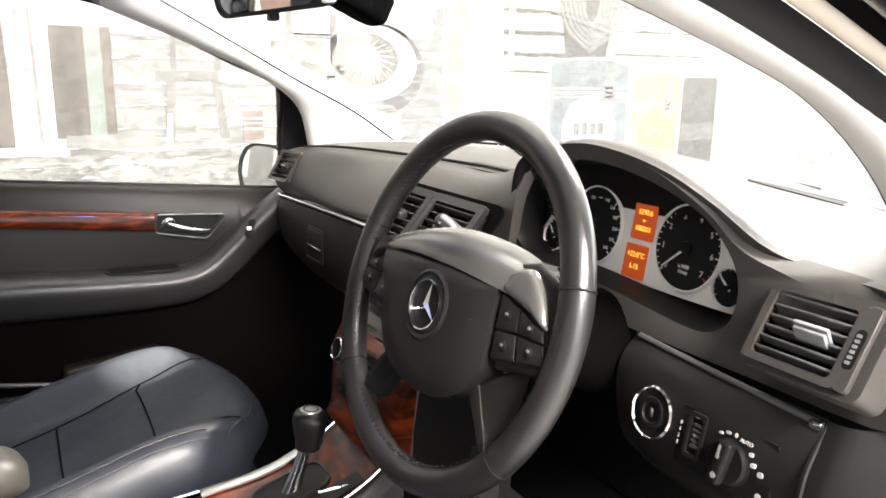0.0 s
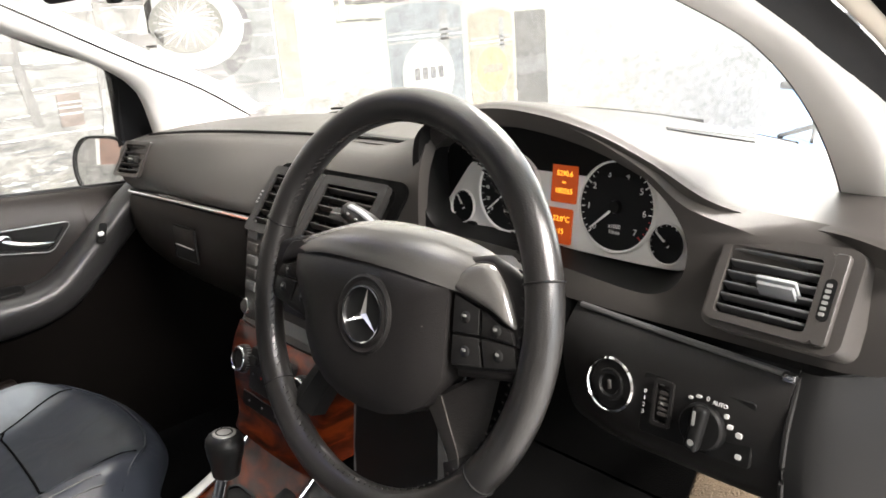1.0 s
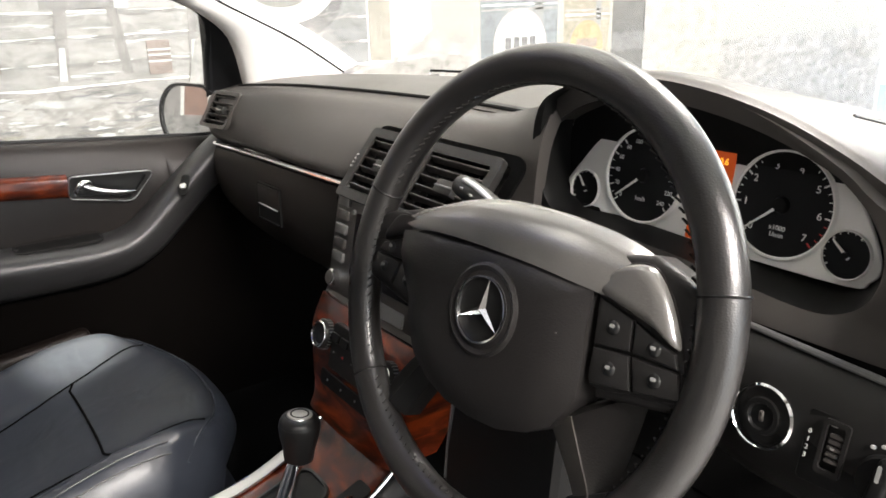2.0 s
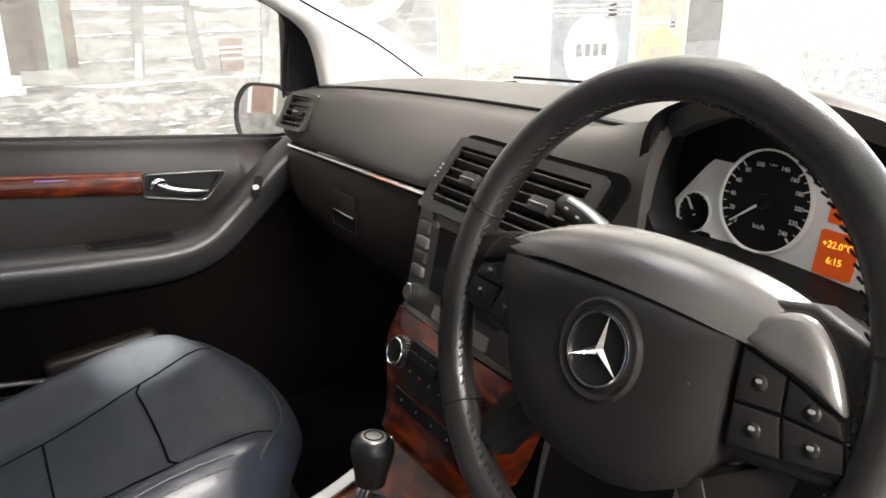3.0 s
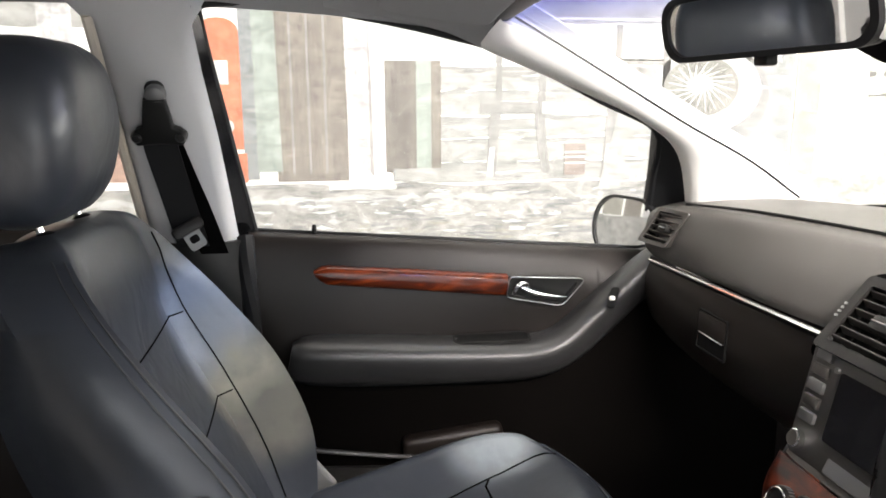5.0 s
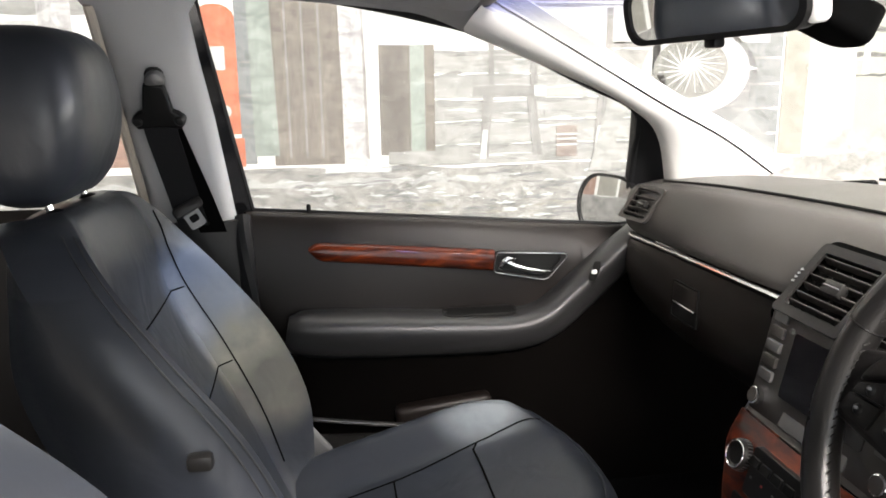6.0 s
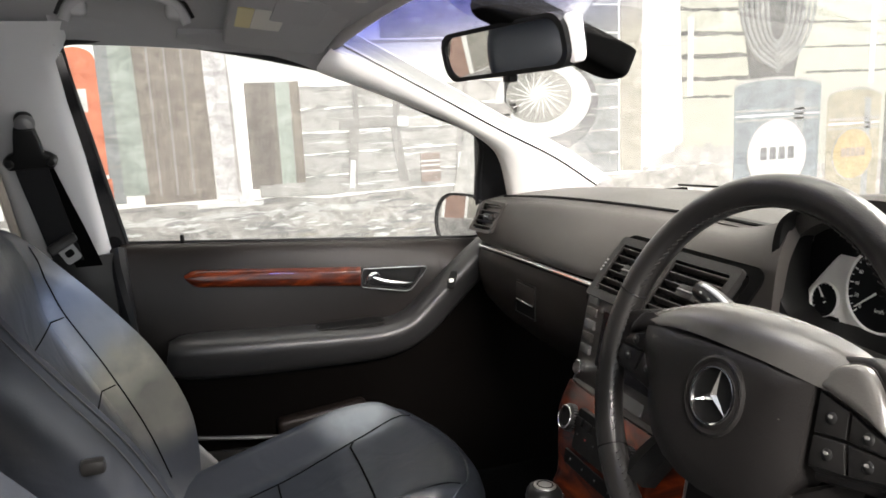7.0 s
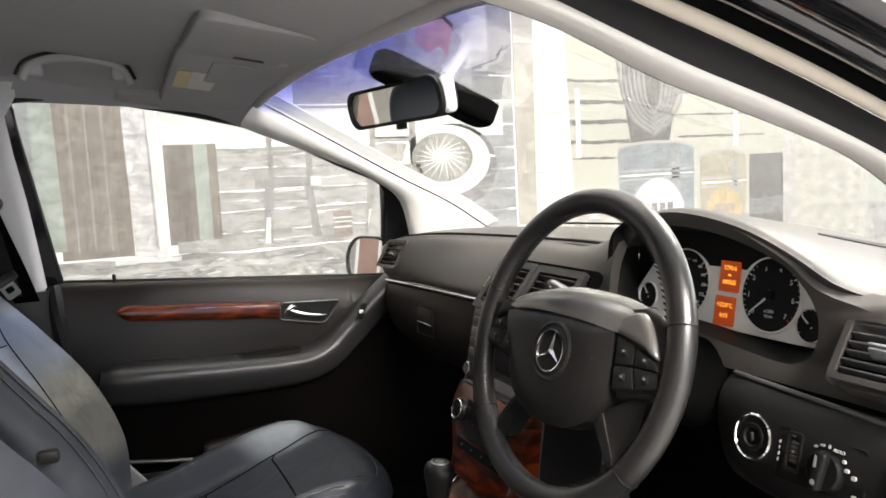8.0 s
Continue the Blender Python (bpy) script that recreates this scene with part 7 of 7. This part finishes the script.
# ---- seats ----
def seat(cx, name, label, rest_side):
    t = thing(name, (cx, -0.3, 0.40), label, "car seat", "front seats")

    def cushion_ring(y, z, w, bol):
        ring = []
        def top(u):
            a = abs(u)
            if a < 0.56:
                return -0.004 * (1 - (a / 0.56) ** 2) + 0.0
            f = (a - 0.56) / 0.44
            return bol * math.sin(math.pi * min(1, f * 1.25) / 1.6) - 0.085 * max(0, f - 0.62) ** 1.5 / 0.234
        for k in range(31):
            u = -1 + 2 * k / 30
            ring.append(V(cx + w * u, y, z + top(u)))
        for k in range(10):
            u = 1 - 2 * (k + 1) / 11
            ring.append(V(cx + w * 0.96 * u, y, z - 0.16 if abs(u) < 0.9 else z - 0.14))
        return ring
    st = []
    for y, z, w, bol in ((-0.62, 0.515, 0.20, 0.02), (-0.55, 0.523, 0.235, 0.045), (-0.45, 0.547, 0.245, 0.052), (-0.32, 0.584, 0.25, 0.052), (-0.19, 0.621, 0.25, 0.046),
                         (-0.10, 0.641, 0.25, 0.036), (-0.03, 0.650, 0.248, 0.024), (0.015, 0.645, 0.242, 0.012), (0.040, 0.628, 0.232, 0.004), (0.050, 0.600, 0.222, 0.0)):
        st.append(cushion_ring(y, z, w, bol))
    # denser lengthwise
    for ring in st:
        for p in ring:
            u, f = (p.x - cx) / 0.25, min(1, max(0, (p.y + 0.34) / 0.36))
            p.y -= 0.030 * f + 0.125 * abs(u) ** 2.6 * f * f
    dense = [list(r) for r in zip(*[spline([s[k] for s in st], 44) for k in range(len(st[0]))])]
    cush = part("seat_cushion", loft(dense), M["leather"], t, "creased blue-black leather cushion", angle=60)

    def on_cushion(u, y, lift=0.001):
        k = (u + 1) / 2 * 30
        i = min(int(k), 29)
        col = spline([s[i].lerp(s[i + 1], k - i) for s in st], 80)
        best = min(col, key=lambda p: abs(p.y - y))
        return best + V(0, 0, lift)
    for sg in (-1, 1):
        part("seam", tube([on_cushion(sg * (0.42 + 0.21 * max(0.0, (k - 12) / 13) ** 1.3), -0.55 + 0.515 * k / 26) for k in range(26)], 0.0013, 6), M["void"], cush)
    part("seam", tube([on_cushion(u, -0.182) for u in [-0.505 + 1.01 * k / 16 for k in range(17)]], 0.0018, 6), M["void"], cush)
    part("seam", tube([on_cushion(u, -0.330) for u in [-0.42 + 0.84 * k / 16 for k in range(17)]], 0.0016, 6), M["void"], cush)
    part("piping", tube([on_cushion(u, -0.008 - 0.122 * abs(u) ** 2.6, 0.0015) for u in [-0.90 + 1.8 * k / 24 for k in range(25)]], 0.0022, 6), M["leather"], cush)
    for e in (0.845, 0.885):
        part("piping", tube([on_cushion(e, -0.46 + 0.34 * k / 20, 0.0014) for k in range(21)], 0.0012, 6), M["arm"], cush)
    part("base", box((cx, -0.28, 0.44), (0.40, 0.52, 0.09), 0.02, 3), M["black"], t)
    part("side_valance", sheet([[(cx + 0.235, y, z) for y, z in ((-0.66, 0.52), (-0.45, 0.50), (-0.2, 0.52), (0.0, 0.55))], [(cx + 0.245, y, z) for y, z in ((-0.66, 0.42), (-0.45, 0.40), (-0.2, 0.42), (0.0, 0.46))]], 4, 8, 0.012), M["dash_low"], t)

    # backrest, reclined
    def back_ring(z, y, w, bol, thick):
        ring = []
        for k in range(31):
            u = -1 + 2 * k / 30
            a = abs(u)
            if a < 0.70:
                d = 0.006 * (1 - (a / 0.7) ** 2)
            else:
                f = (a - 0.70) / 0.30
                d = bol * math.sin(math.pi * min(1, f * 1.25) / 1.6) - 0.075 * max(0, f - 0.60) ** 1.5 / 0.25
            ring.append(V(cx + w * u, y + d, z + d * 0.12))
        for k in range(12):
            u = 1 - 2 * (k + 1) / 13
            ring.append(V(cx + w * 0.97 * u, y - thick * (1 - 0.35 * abs(u) ** 3), z - 0.01))
        return ring
    bs = [back_ring(z, y, w, b, th) for z, y, w, b, th in ((0.53, -0.490, 0.20, 0.02, 0.10), (0.60, -0.528, 0.24, 0.068, 0.13), (0.70, -0.572, 0.260, 0.104, 0.14), (0.82, -0.631, 0.265, 0.112, 0.14),
                                                          (0.93, -0.682, 0.258, 0.086, 0.125), (1.01, -0.694, 0.236, 0.038, 0.115), (1.060, -0.706, 0.208, 0.014, 0.105), (1.092, -0.724, 0.168, 0.006, 0.085), (1.104, -0.745, 0.12, 0.0, 0.055))]
    dense = [list(r) for r in zip(*[spline([s[k] for s in bs], 44) for k in range(len(bs[0]))])]
    back = part("backrest", loft(dense), M["leather"], t, "creased blue-black leather backrest", angle=60)

    def on_back(u, z, lift=0.0012):
        k = (u + 1) / 2 * 30
        i = min(int(k), 29)
        col = spline([s[i].lerp(s[i + 1], k - i) for s in bs], 80)
        best = min(col, key=lambda p: abs(p.z - z))
        return best + V(0, lift, 0)
    for sg in (-1, 1):
        if sg < 0:
            part("seam", tube([on_back(sg * (0.715 + 0.02 * k / 24), 0.60 + 0.40 * k / 24) for k in range(25)] + [on_back(sg * 0.76, 1.035), on_back(sg * 0.80, 1.06)], 0.0012, 6), M["void"], back)
        for e in (0.885, 0.915):
            part("piping", tube([on_back(sg * e, 0.62 + 0.465 * k / 24, 0.0016) for k in range(25)], 0.0012, 6), M["arm"], back)
    part("seam", tube([on_back(-0.72 + 1.44 * k / 20, 0.930 - 0.006 * (1 - ((k - 10) / 10) ** 2)) for k in range(21)], 0.0012, 6), M["void"], back)
    part("seam", tube([on_back(-0.715 + 1.43 * k / 20, 0.788) for k in range(21)], 0.0012, 6), M["void"], back)
    # head restraint
    rest = []
    for z, y0, y1, w in ((1.108, -0.765, -0.812, 0.080), (1.120, -0.740, -0.834, 0.108), (1.155, -0.716, -0.850, 0.128), (1.215, -0.702, -0.856, 0.135), (1.268, -0.704, -0.853, 0.130), (1.306, -0.716, -0.843, 0.116), (1.326, -0.738, -0.828, 0.092), (1.332, -0.762, -0.812, 0.06)):
        ring = []
        for k in range(28):
            a = 2 * math.pi * k / 28
            c, s = math.cos(a), math.sin(a)
            e = 0.55
            ring.append(V(cx + w * math.copysign(abs(c) ** e, c), (y0 + y1) / 2 + (y0 - y1) / 2 * math.copysign(abs(s) ** 0.55, s), z))
        rest.append(ring)
    dense = [list(r) for r in zip(*[spline([s[k] for s in rest], 26) for k in range(28)])]
    head = part("head_restraint", loft(dense), M["leather"], t, "leather head restraint", angle=60)
    for sg in (-1, 1):
        part("head_post", tube([(cx + sg * 0.072, -0.760, 1.07), (cx + sg * 0.072, -0.772, 1.130)], 0.005, 12), M["chrome"], head, "chrome head restraint post")
        part("post_sleeve", lathe([(0.013, 0.0), (0.013, 0.006), (0.007, 0.010)], frame_of((cx + sg * 0.072, -0.762, 1.094), (0, -0.3, 1), (0, 1, 0)), 16), M["black"], head)
    # seat side catch
    part("side_catch", box((cx + 0.262, -0.575, 0.835), (0.02, 0.03, 0.020), 0.006, 2), M["dash_low"], t, "black folding catch")
    part("hinge_cover", box((cx - 0.240, -0.478, 0.590), (0.018, 0.075, 0.075), 0.014, 3, Matrix.Rotation(radians(38), 3, "X")), M["ring"], t, "pale grey hinge cover")
    if rest_side:
        arm = [(-0.72, 0.704), (-0.60, 0.701), (-0.50, 0.697), (-0.42, 0.690), (-0.386, 0.684), (-0.370, 0.676)]
        rr = []
        for (y, z), f in zip(arm, (0.9, 1, 1, 0.98, 0.80, 0.40)):
            rr.append([V(cx + rest_side * 0.252 + x * f, y, z + q * f) for x, q in rounded(0.092, 0.066, 0.030, 6)])
        part("armrest", loft([list(r) for r in zip(*[spline([q[k] for q in rr], 26) for k in range(len(rr[0]))])]), M["rest"], t, "brown-grey padded folding armrest", angle=60)
    return t


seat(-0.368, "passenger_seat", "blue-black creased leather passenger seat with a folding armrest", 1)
seat(0.375, "driver_seat", "blue-black creased leather driver's seat with head restraint", 0)
bench = thing("rear_bench", (0, -1.6, 0.4), "blue-black leather rear bench seat", "car seat")
part("bench_cushion", sheet([[(x, y, z) for x in (-0.68, -0.3, 0, 0.3, 0.68)] for y, z in ((-1.05, 0.50), (-1.08, 0.60), (-1.30, 0.60), (-1.55, 0.56))], 12, 12, 0.06), M["leather"], bench, angle=60)
part("bench_back", sheet([[(x, y, z) for x in (-0.68, -0.3, 0, 0.3, 0.68)] for y, z in ((-1.52, 0.55), (-1.60, 0.80), (-1.68, 1.02), (-1.76, 1.03))], 12, 12, 0.06), M["leather"], bench, angle=60)
part("bench_base", box((0, -1.32, 0.46), (1.36, 0.5, 0.14), 0.02, 2), M["carpet"], bench)

# ---- passenger door lining ----
door = thing("passenger_door", (-0.76, -0.2, 0.38), "dark passenger door lining with wood strip and chrome handle", "car door")


def sill(y):
    return 1.009 - 0.079 * (y + 0.565)


DY = (-0.575, -0.45, -0.25, -0.05, 0.08, 0.16, 0.70)
rows = [[(-0.798, y, sill(y) - 0.002) for y in DY], [(-0.782, y, sill(y) + 0.004) for y in DY], [(-0.764, y, sill(y) - 0.012) for y in DY],
        [(x, y, 0.930 - 0.05 * (y + 0.5)) for x, y in zip((-0.748, -0.746, -0.746, -0.746, -0.744, -0.738, -0.730), DY)],
        [(x, y, 0.860 - 0.03 * (y + 0.5)) for x, y in zip((-0.742, -0.738, -0.737, -0.737, -0.738, -0.736, -0.730), DY)],
        [(x, y, 0.770) for x, y in zip((-0.742, -0.738, -0.736, -0.738, -0.744, -0.745, -0.745), DY)],
        [(x, y, 0.66) for x, y in zip((-0.748, -0.744, -0.742, -0.742, -0.75, -0.75, -0.75), DY)], [(-0.752, y, 0.50) for y in DY], [(-0.757, y, 0.38) for y in DY]]
part("door_card", sheet(rows, 40, 34, 0.02), M["door"], door, "dark grained vinyl door card", angle=60)
# Sheet over the card's lower half that carries the shade under the armrest.
part("lower_panel", sheet([[(x + 0.006, y, z + up) for x, y, up in zip((-0.742, -0.738, -0.736, -0.738, -0.737, -0.734, -0.728), (-0.548, -0.45, -0.25, -0.05, 0.08, 0.16, 0.50), (0.009, 0.007, 0.003, 0.0, 0.055, 0.12, 0.17))] if z > 0.7 else [(x + 0.007, y, z) for x, y in zip((-0.746, -0.743, -0.741, -0.741, -0.748, -0.749, -0.749), (-0.548, -0.45, -0.25, -0.05, 0.08, 0.16, 0.50))] for z in (0.748, 0.66, 0.52, 0.39)], 26, 24, 0.004), M["shade_low"], door, "matte lower door panel, blackened for the shade under the armrest", angle=60)
part("sill_seal", tube(spline([(-0.790, y, sill(y) + 0.005) for y in DY], 20), 0.0045, 6), M["rubber"], door)
# Black tube that fills in the shaded gap between door and pillar.
part("rear_gap", tube(spline([(-0.762, -0.580, 1.006), (-0.738, -0.576, 0.95), (-0.732, -0.570, 0.80), (-0.732, -0.560, 0.62), (-0.74, -0.555, 0.42)], 16), 0.016, 8), M["rubber"], door, "black tube standing in for the dark gap by the door edge")
part("lock_pin", lathe([(0.0045, -0.01), (0.0045, 0.012), (0.003, 0.0155)], frame_of((-0.786, -0.455, sill(-0.455) + 0.006), (0, 0, 1), (0, 1, 0)), 14), M["black"], door)
# armrest that sweeps up to the dashboard
path = spline([(-0.702, -0.505, 0.792), (-0.702, -0.47, 0.786), (-0.700, -0.35, 0.779), (-0.700, -0.18, 0.770), (-0.700, -0.06, 0.768), (-0.702, 0.01, 0.785), (-0.704, 0.07, 0.832), (-0.706, 0.13, 0.885), (-0.708, 0.185, 0.930), (-0.71, 0.22, 0.955)], 44)
size = spline([(0.030, 0.045, 0), (0.062, 0.070, 0), (0.072, 0.074, 0), (0.074, 0.070, 0), (0.072, 0.066, 0), (0.066, 0.062, 0), (0.060, 0.060, 0), (0.056, 0.058, 0), (0.052, 0.056, 0), (0.050, 0.05, 0)], 44)
rings = []
for k, (p, s) in enumerate(zip(path, size)):
    a, b = path[max(k - 1, 0)], path[min(k + 1, 43)]
    t_ = (b - a).normalized()
    n_ = V(1, 0, 0)
    u_ = n_.cross(t_).normalized()
    if u_.z < 0:
        u_ = -u_
    w_, h_ = s.x, s.y
    rings.append([p + n_ * (w_ * x) + u_ * (h_ * y) for x, y in ((-0.52, 0.50), (-0.20, 0.52), (0.15, 0.47), (0.38, 0.36), (0.47, 0.24), (0.50, 0.14), (0.48, 0.03), (0.40, -0.14), (0.26, -0.36), (0.08, -0.60), (-0.14, -0.78), (-0.52, -0.84))])
arm = part("armrest", loft(rings), M["arm"], door, "grey padded armrest sweeping up to the dashboard", angle=60)
# No hollow here: a flat black plate gives the pull cup's shade.
part("pull_shade_plate", plate(rounded(0.145, 0.038, 0.014, 5), frame_of((-0.709, -0.128, 0.8030), (0.10, 0, 1), (1, 0, 0)), 0.0035), M["black"], arm, "flat black plate standing in for the pull cup's shade")
part("recess_lip", frame_plate(rounded(0.150, 0.043, 0.016, 5), rounded(0.143, 0.036, 0.013, 5), frame_of((-0.709, -0.128, 0.8030), (0.10, 0, 1), (1, 0, 0)), 0.005), M["dash_low"], arm)
# wood strip and handle
wm = frame_of((-0.7365, 0, 0), (1, 0, 0))
wr = []
for k in range(30):
    f = k / 29
    y = -0.458 + 0.366 * f
    zt, zl = 0.9535 - 0.087 * (y + 0.45), 0.9165 - 0.105 * (y + 0.43)
    open_ = min(1.0, (f / 0.07) ** 0.42) if f < 0.07 else 1.0
    zm, hh = (zt + zl) / 2 + 0.004 * (1 - open_), (zt - zl) / 2 * max(open_, 0.12)
    wr.append([V(-0.742, y, zm + hh), V(-0.7300, y, zm + hh * 0.94), V(-0.7255, y, zm + hh * 0.6), V(-0.7240, y, zm), V(-0.7250, y, zm - hh * 0.6), V(-0.7290, y, zm - hh * 0.94), V(-0.742, y, zm - hh)])
part("wood_strip", loft(wr), M["wood"], door, "red-brown lacquered burl wood strip", angle=70)


def filleted(corners, r, n=5):
    """Polygon with each corner rounded by its own reach."""
    out = []
    for k, c in enumerate(corners):
        a, b = corners[k - 1], corners[(k + 1) % len(corners)]
        la, lb = math.dist(a, c), math.dist(b, c)
        p = [c[i] + (a[i] - c[i]) * min(r[k] / la, 0.45) for i in (0, 1)]
        q = [c[i] + (b[i] - c[i]) * min(r[k] / lb, 0.45) for i in (0, 1)]
        for m in range(n + 1):
            f = m / n
            out.append(tuple((1 - f) ** 2 * p[i] + 2 * f * (1 - f) * c[i] + f * f * q[i] for i in (0, 1)))
    return out


CORNERS = [(-0.090, 0.920), (0.062, 0.911), (0.015, 0.858), (-0.096, 0.880)]
rec = filleted(CORNERS, (0.008, 0.016, 0.014, 0.010))
ins = filleted([(-0.083, 0.9145), (0.048, 0.9065), (0.011, 0.8640), (-0.088, 0.8845)], (0.007, 0.012, 0.011, 0.008))
hd = part("handle_bezel", frame_plate(rec, ins, wm, 0.013), M["dash_low"], door, "dark handle bezel")
part("bezel_edge", tube([(-0.7235, y, z) for y, z in rec], 0.0010, 6, closed=True), M["satin"], hd, "thin bright edge")
part("handle_dish", plate(ins, wm, 0.004), M["stalk"], hd, "shiny black dish")
part("handle_pivot", tube(spline([(-0.722, -0.083, 0.8865), (-0.715, -0.082, 0.8950), (-0.711, -0.076, 0.9045), (-0.711, -0.067, 0.9085), (-0.713, -0.058, 0.9050), (-0.718, -0.054, 0.8975)], 16), [0.0032 + 0.0022 * math.sin(math.pi * k / 15) for k in range(16)], 12), M["chrome"], hd, "chrome hooked lever root", angle=60)
part("handle_lever", tube(spline([(-0.716, -0.068, 0.9010), (-0.711, -0.050, 0.8930), (-0.707, -0.025, 0.8860), (-0.706, 0.000, 0.8815), (-0.709, 0.018, 0.8790)], 16), [0.0048 - 0.0018 * (k / 15) for k in range(16)], 12), M["chrome"], hd, "chrome door lever", angle=60)
wsw = frame_of((-0.676, 0.100, 0.883), (0.60, -0.50, 0.62))
sw_ = part("window_switch", plate(rounded(0.016, 0.044, 0.005, 4), wsw, 0.004, 0.001, 1), M["black"], door, "black window switch")
part("switch_rocker", box(wsw @ V(0, -0.004, 0.007), (0.007, 0.012, 0.009), 0.003, 2), M["silver"], sw_, "bright switch rocker")
# lower pocket with a folded cover in it
part("pocket_front", sheet([[(-0.700, y, z) for y, z in ((-0.50, 0.575), (-0.36, 0.566), (-0.20, 0.555), (0.0, 0.545))], [(-0.695, y, z) for y, z in ((-0.50, 0.50), (-0.36, 0.49), (-0.20, 0.48), (0.0, 0.47))], [(-0.72, y, z) for y, z in ((-0.50, 0.40), (-0.36, 0.40), (-0.2, 0.40), (0.0, 0.40))]], 8, 10, 0.012), M["dash_low"], door)
part("pocket_lip", tube(spline([(-0.742, -0.53, 0.612), (-0.715, -0.50, 0.608), (-0.700, -0.45, 0.602), (-0.698, -0.30, 0.580), (-0.698, -0.12, 0.560)], 20), 0.005, 8), M["arm"], door, "grey pocket lip")
part("pocket_pouch", box((-0.722, -0.20, 0.590), (0.040, 0.20, 0.060), 0.014, 3, Matrix.Rotation(radians(6), 3, "X")), M["door"], door, "dark folded pouch in the pocket")

# things far off in the hall
chair = thing("office_chair", (-1.9, 6.3, 0), "grey office chair on the blue floor", "chair")
part("seat", box((-1.9, 6.3, 0.46), (0.46, 0.46, 0.07), 0.025, 3), M["ring"], chair)
part("backrest", box((-1.9, 6.52, 0.80), (0.42, 0.06, 0.42), 0.025, 3), M["ring"], chair)
part("column", tube([(-1.9, 6.3, 0.10), (-1.9, 6.3, 0.43)], 0.03, 10), M["black"], chair)
part("back_bar", tube([(-1.9, 6.48, 0.44), (-1.9, 6.55, 0.65)], 0.02, 8), M["black"], chair)
for k in range(5):
    a = 2 * math.pi * k / 5
    part("foot", tube([(-1.9, 6.3, 0.10), (-1.9 + 0.28 * math.cos(a), 6.3 + 0.28 * math.sin(a), 0.03)], [0.022, 0.016], 8), M["black"], chair)
    part("castor", lathe([(0.004, -0.012), (0.025, -0.012), (0.025, 0.012), (0.004, 0.012)], frame_of((-1.9 + 0.28 * math.cos(a), 6.3 + 0.28 * math.sin(a), 0.0255), (math.sin(a), -math.cos(a), 0)), 14), M["black"], chair)
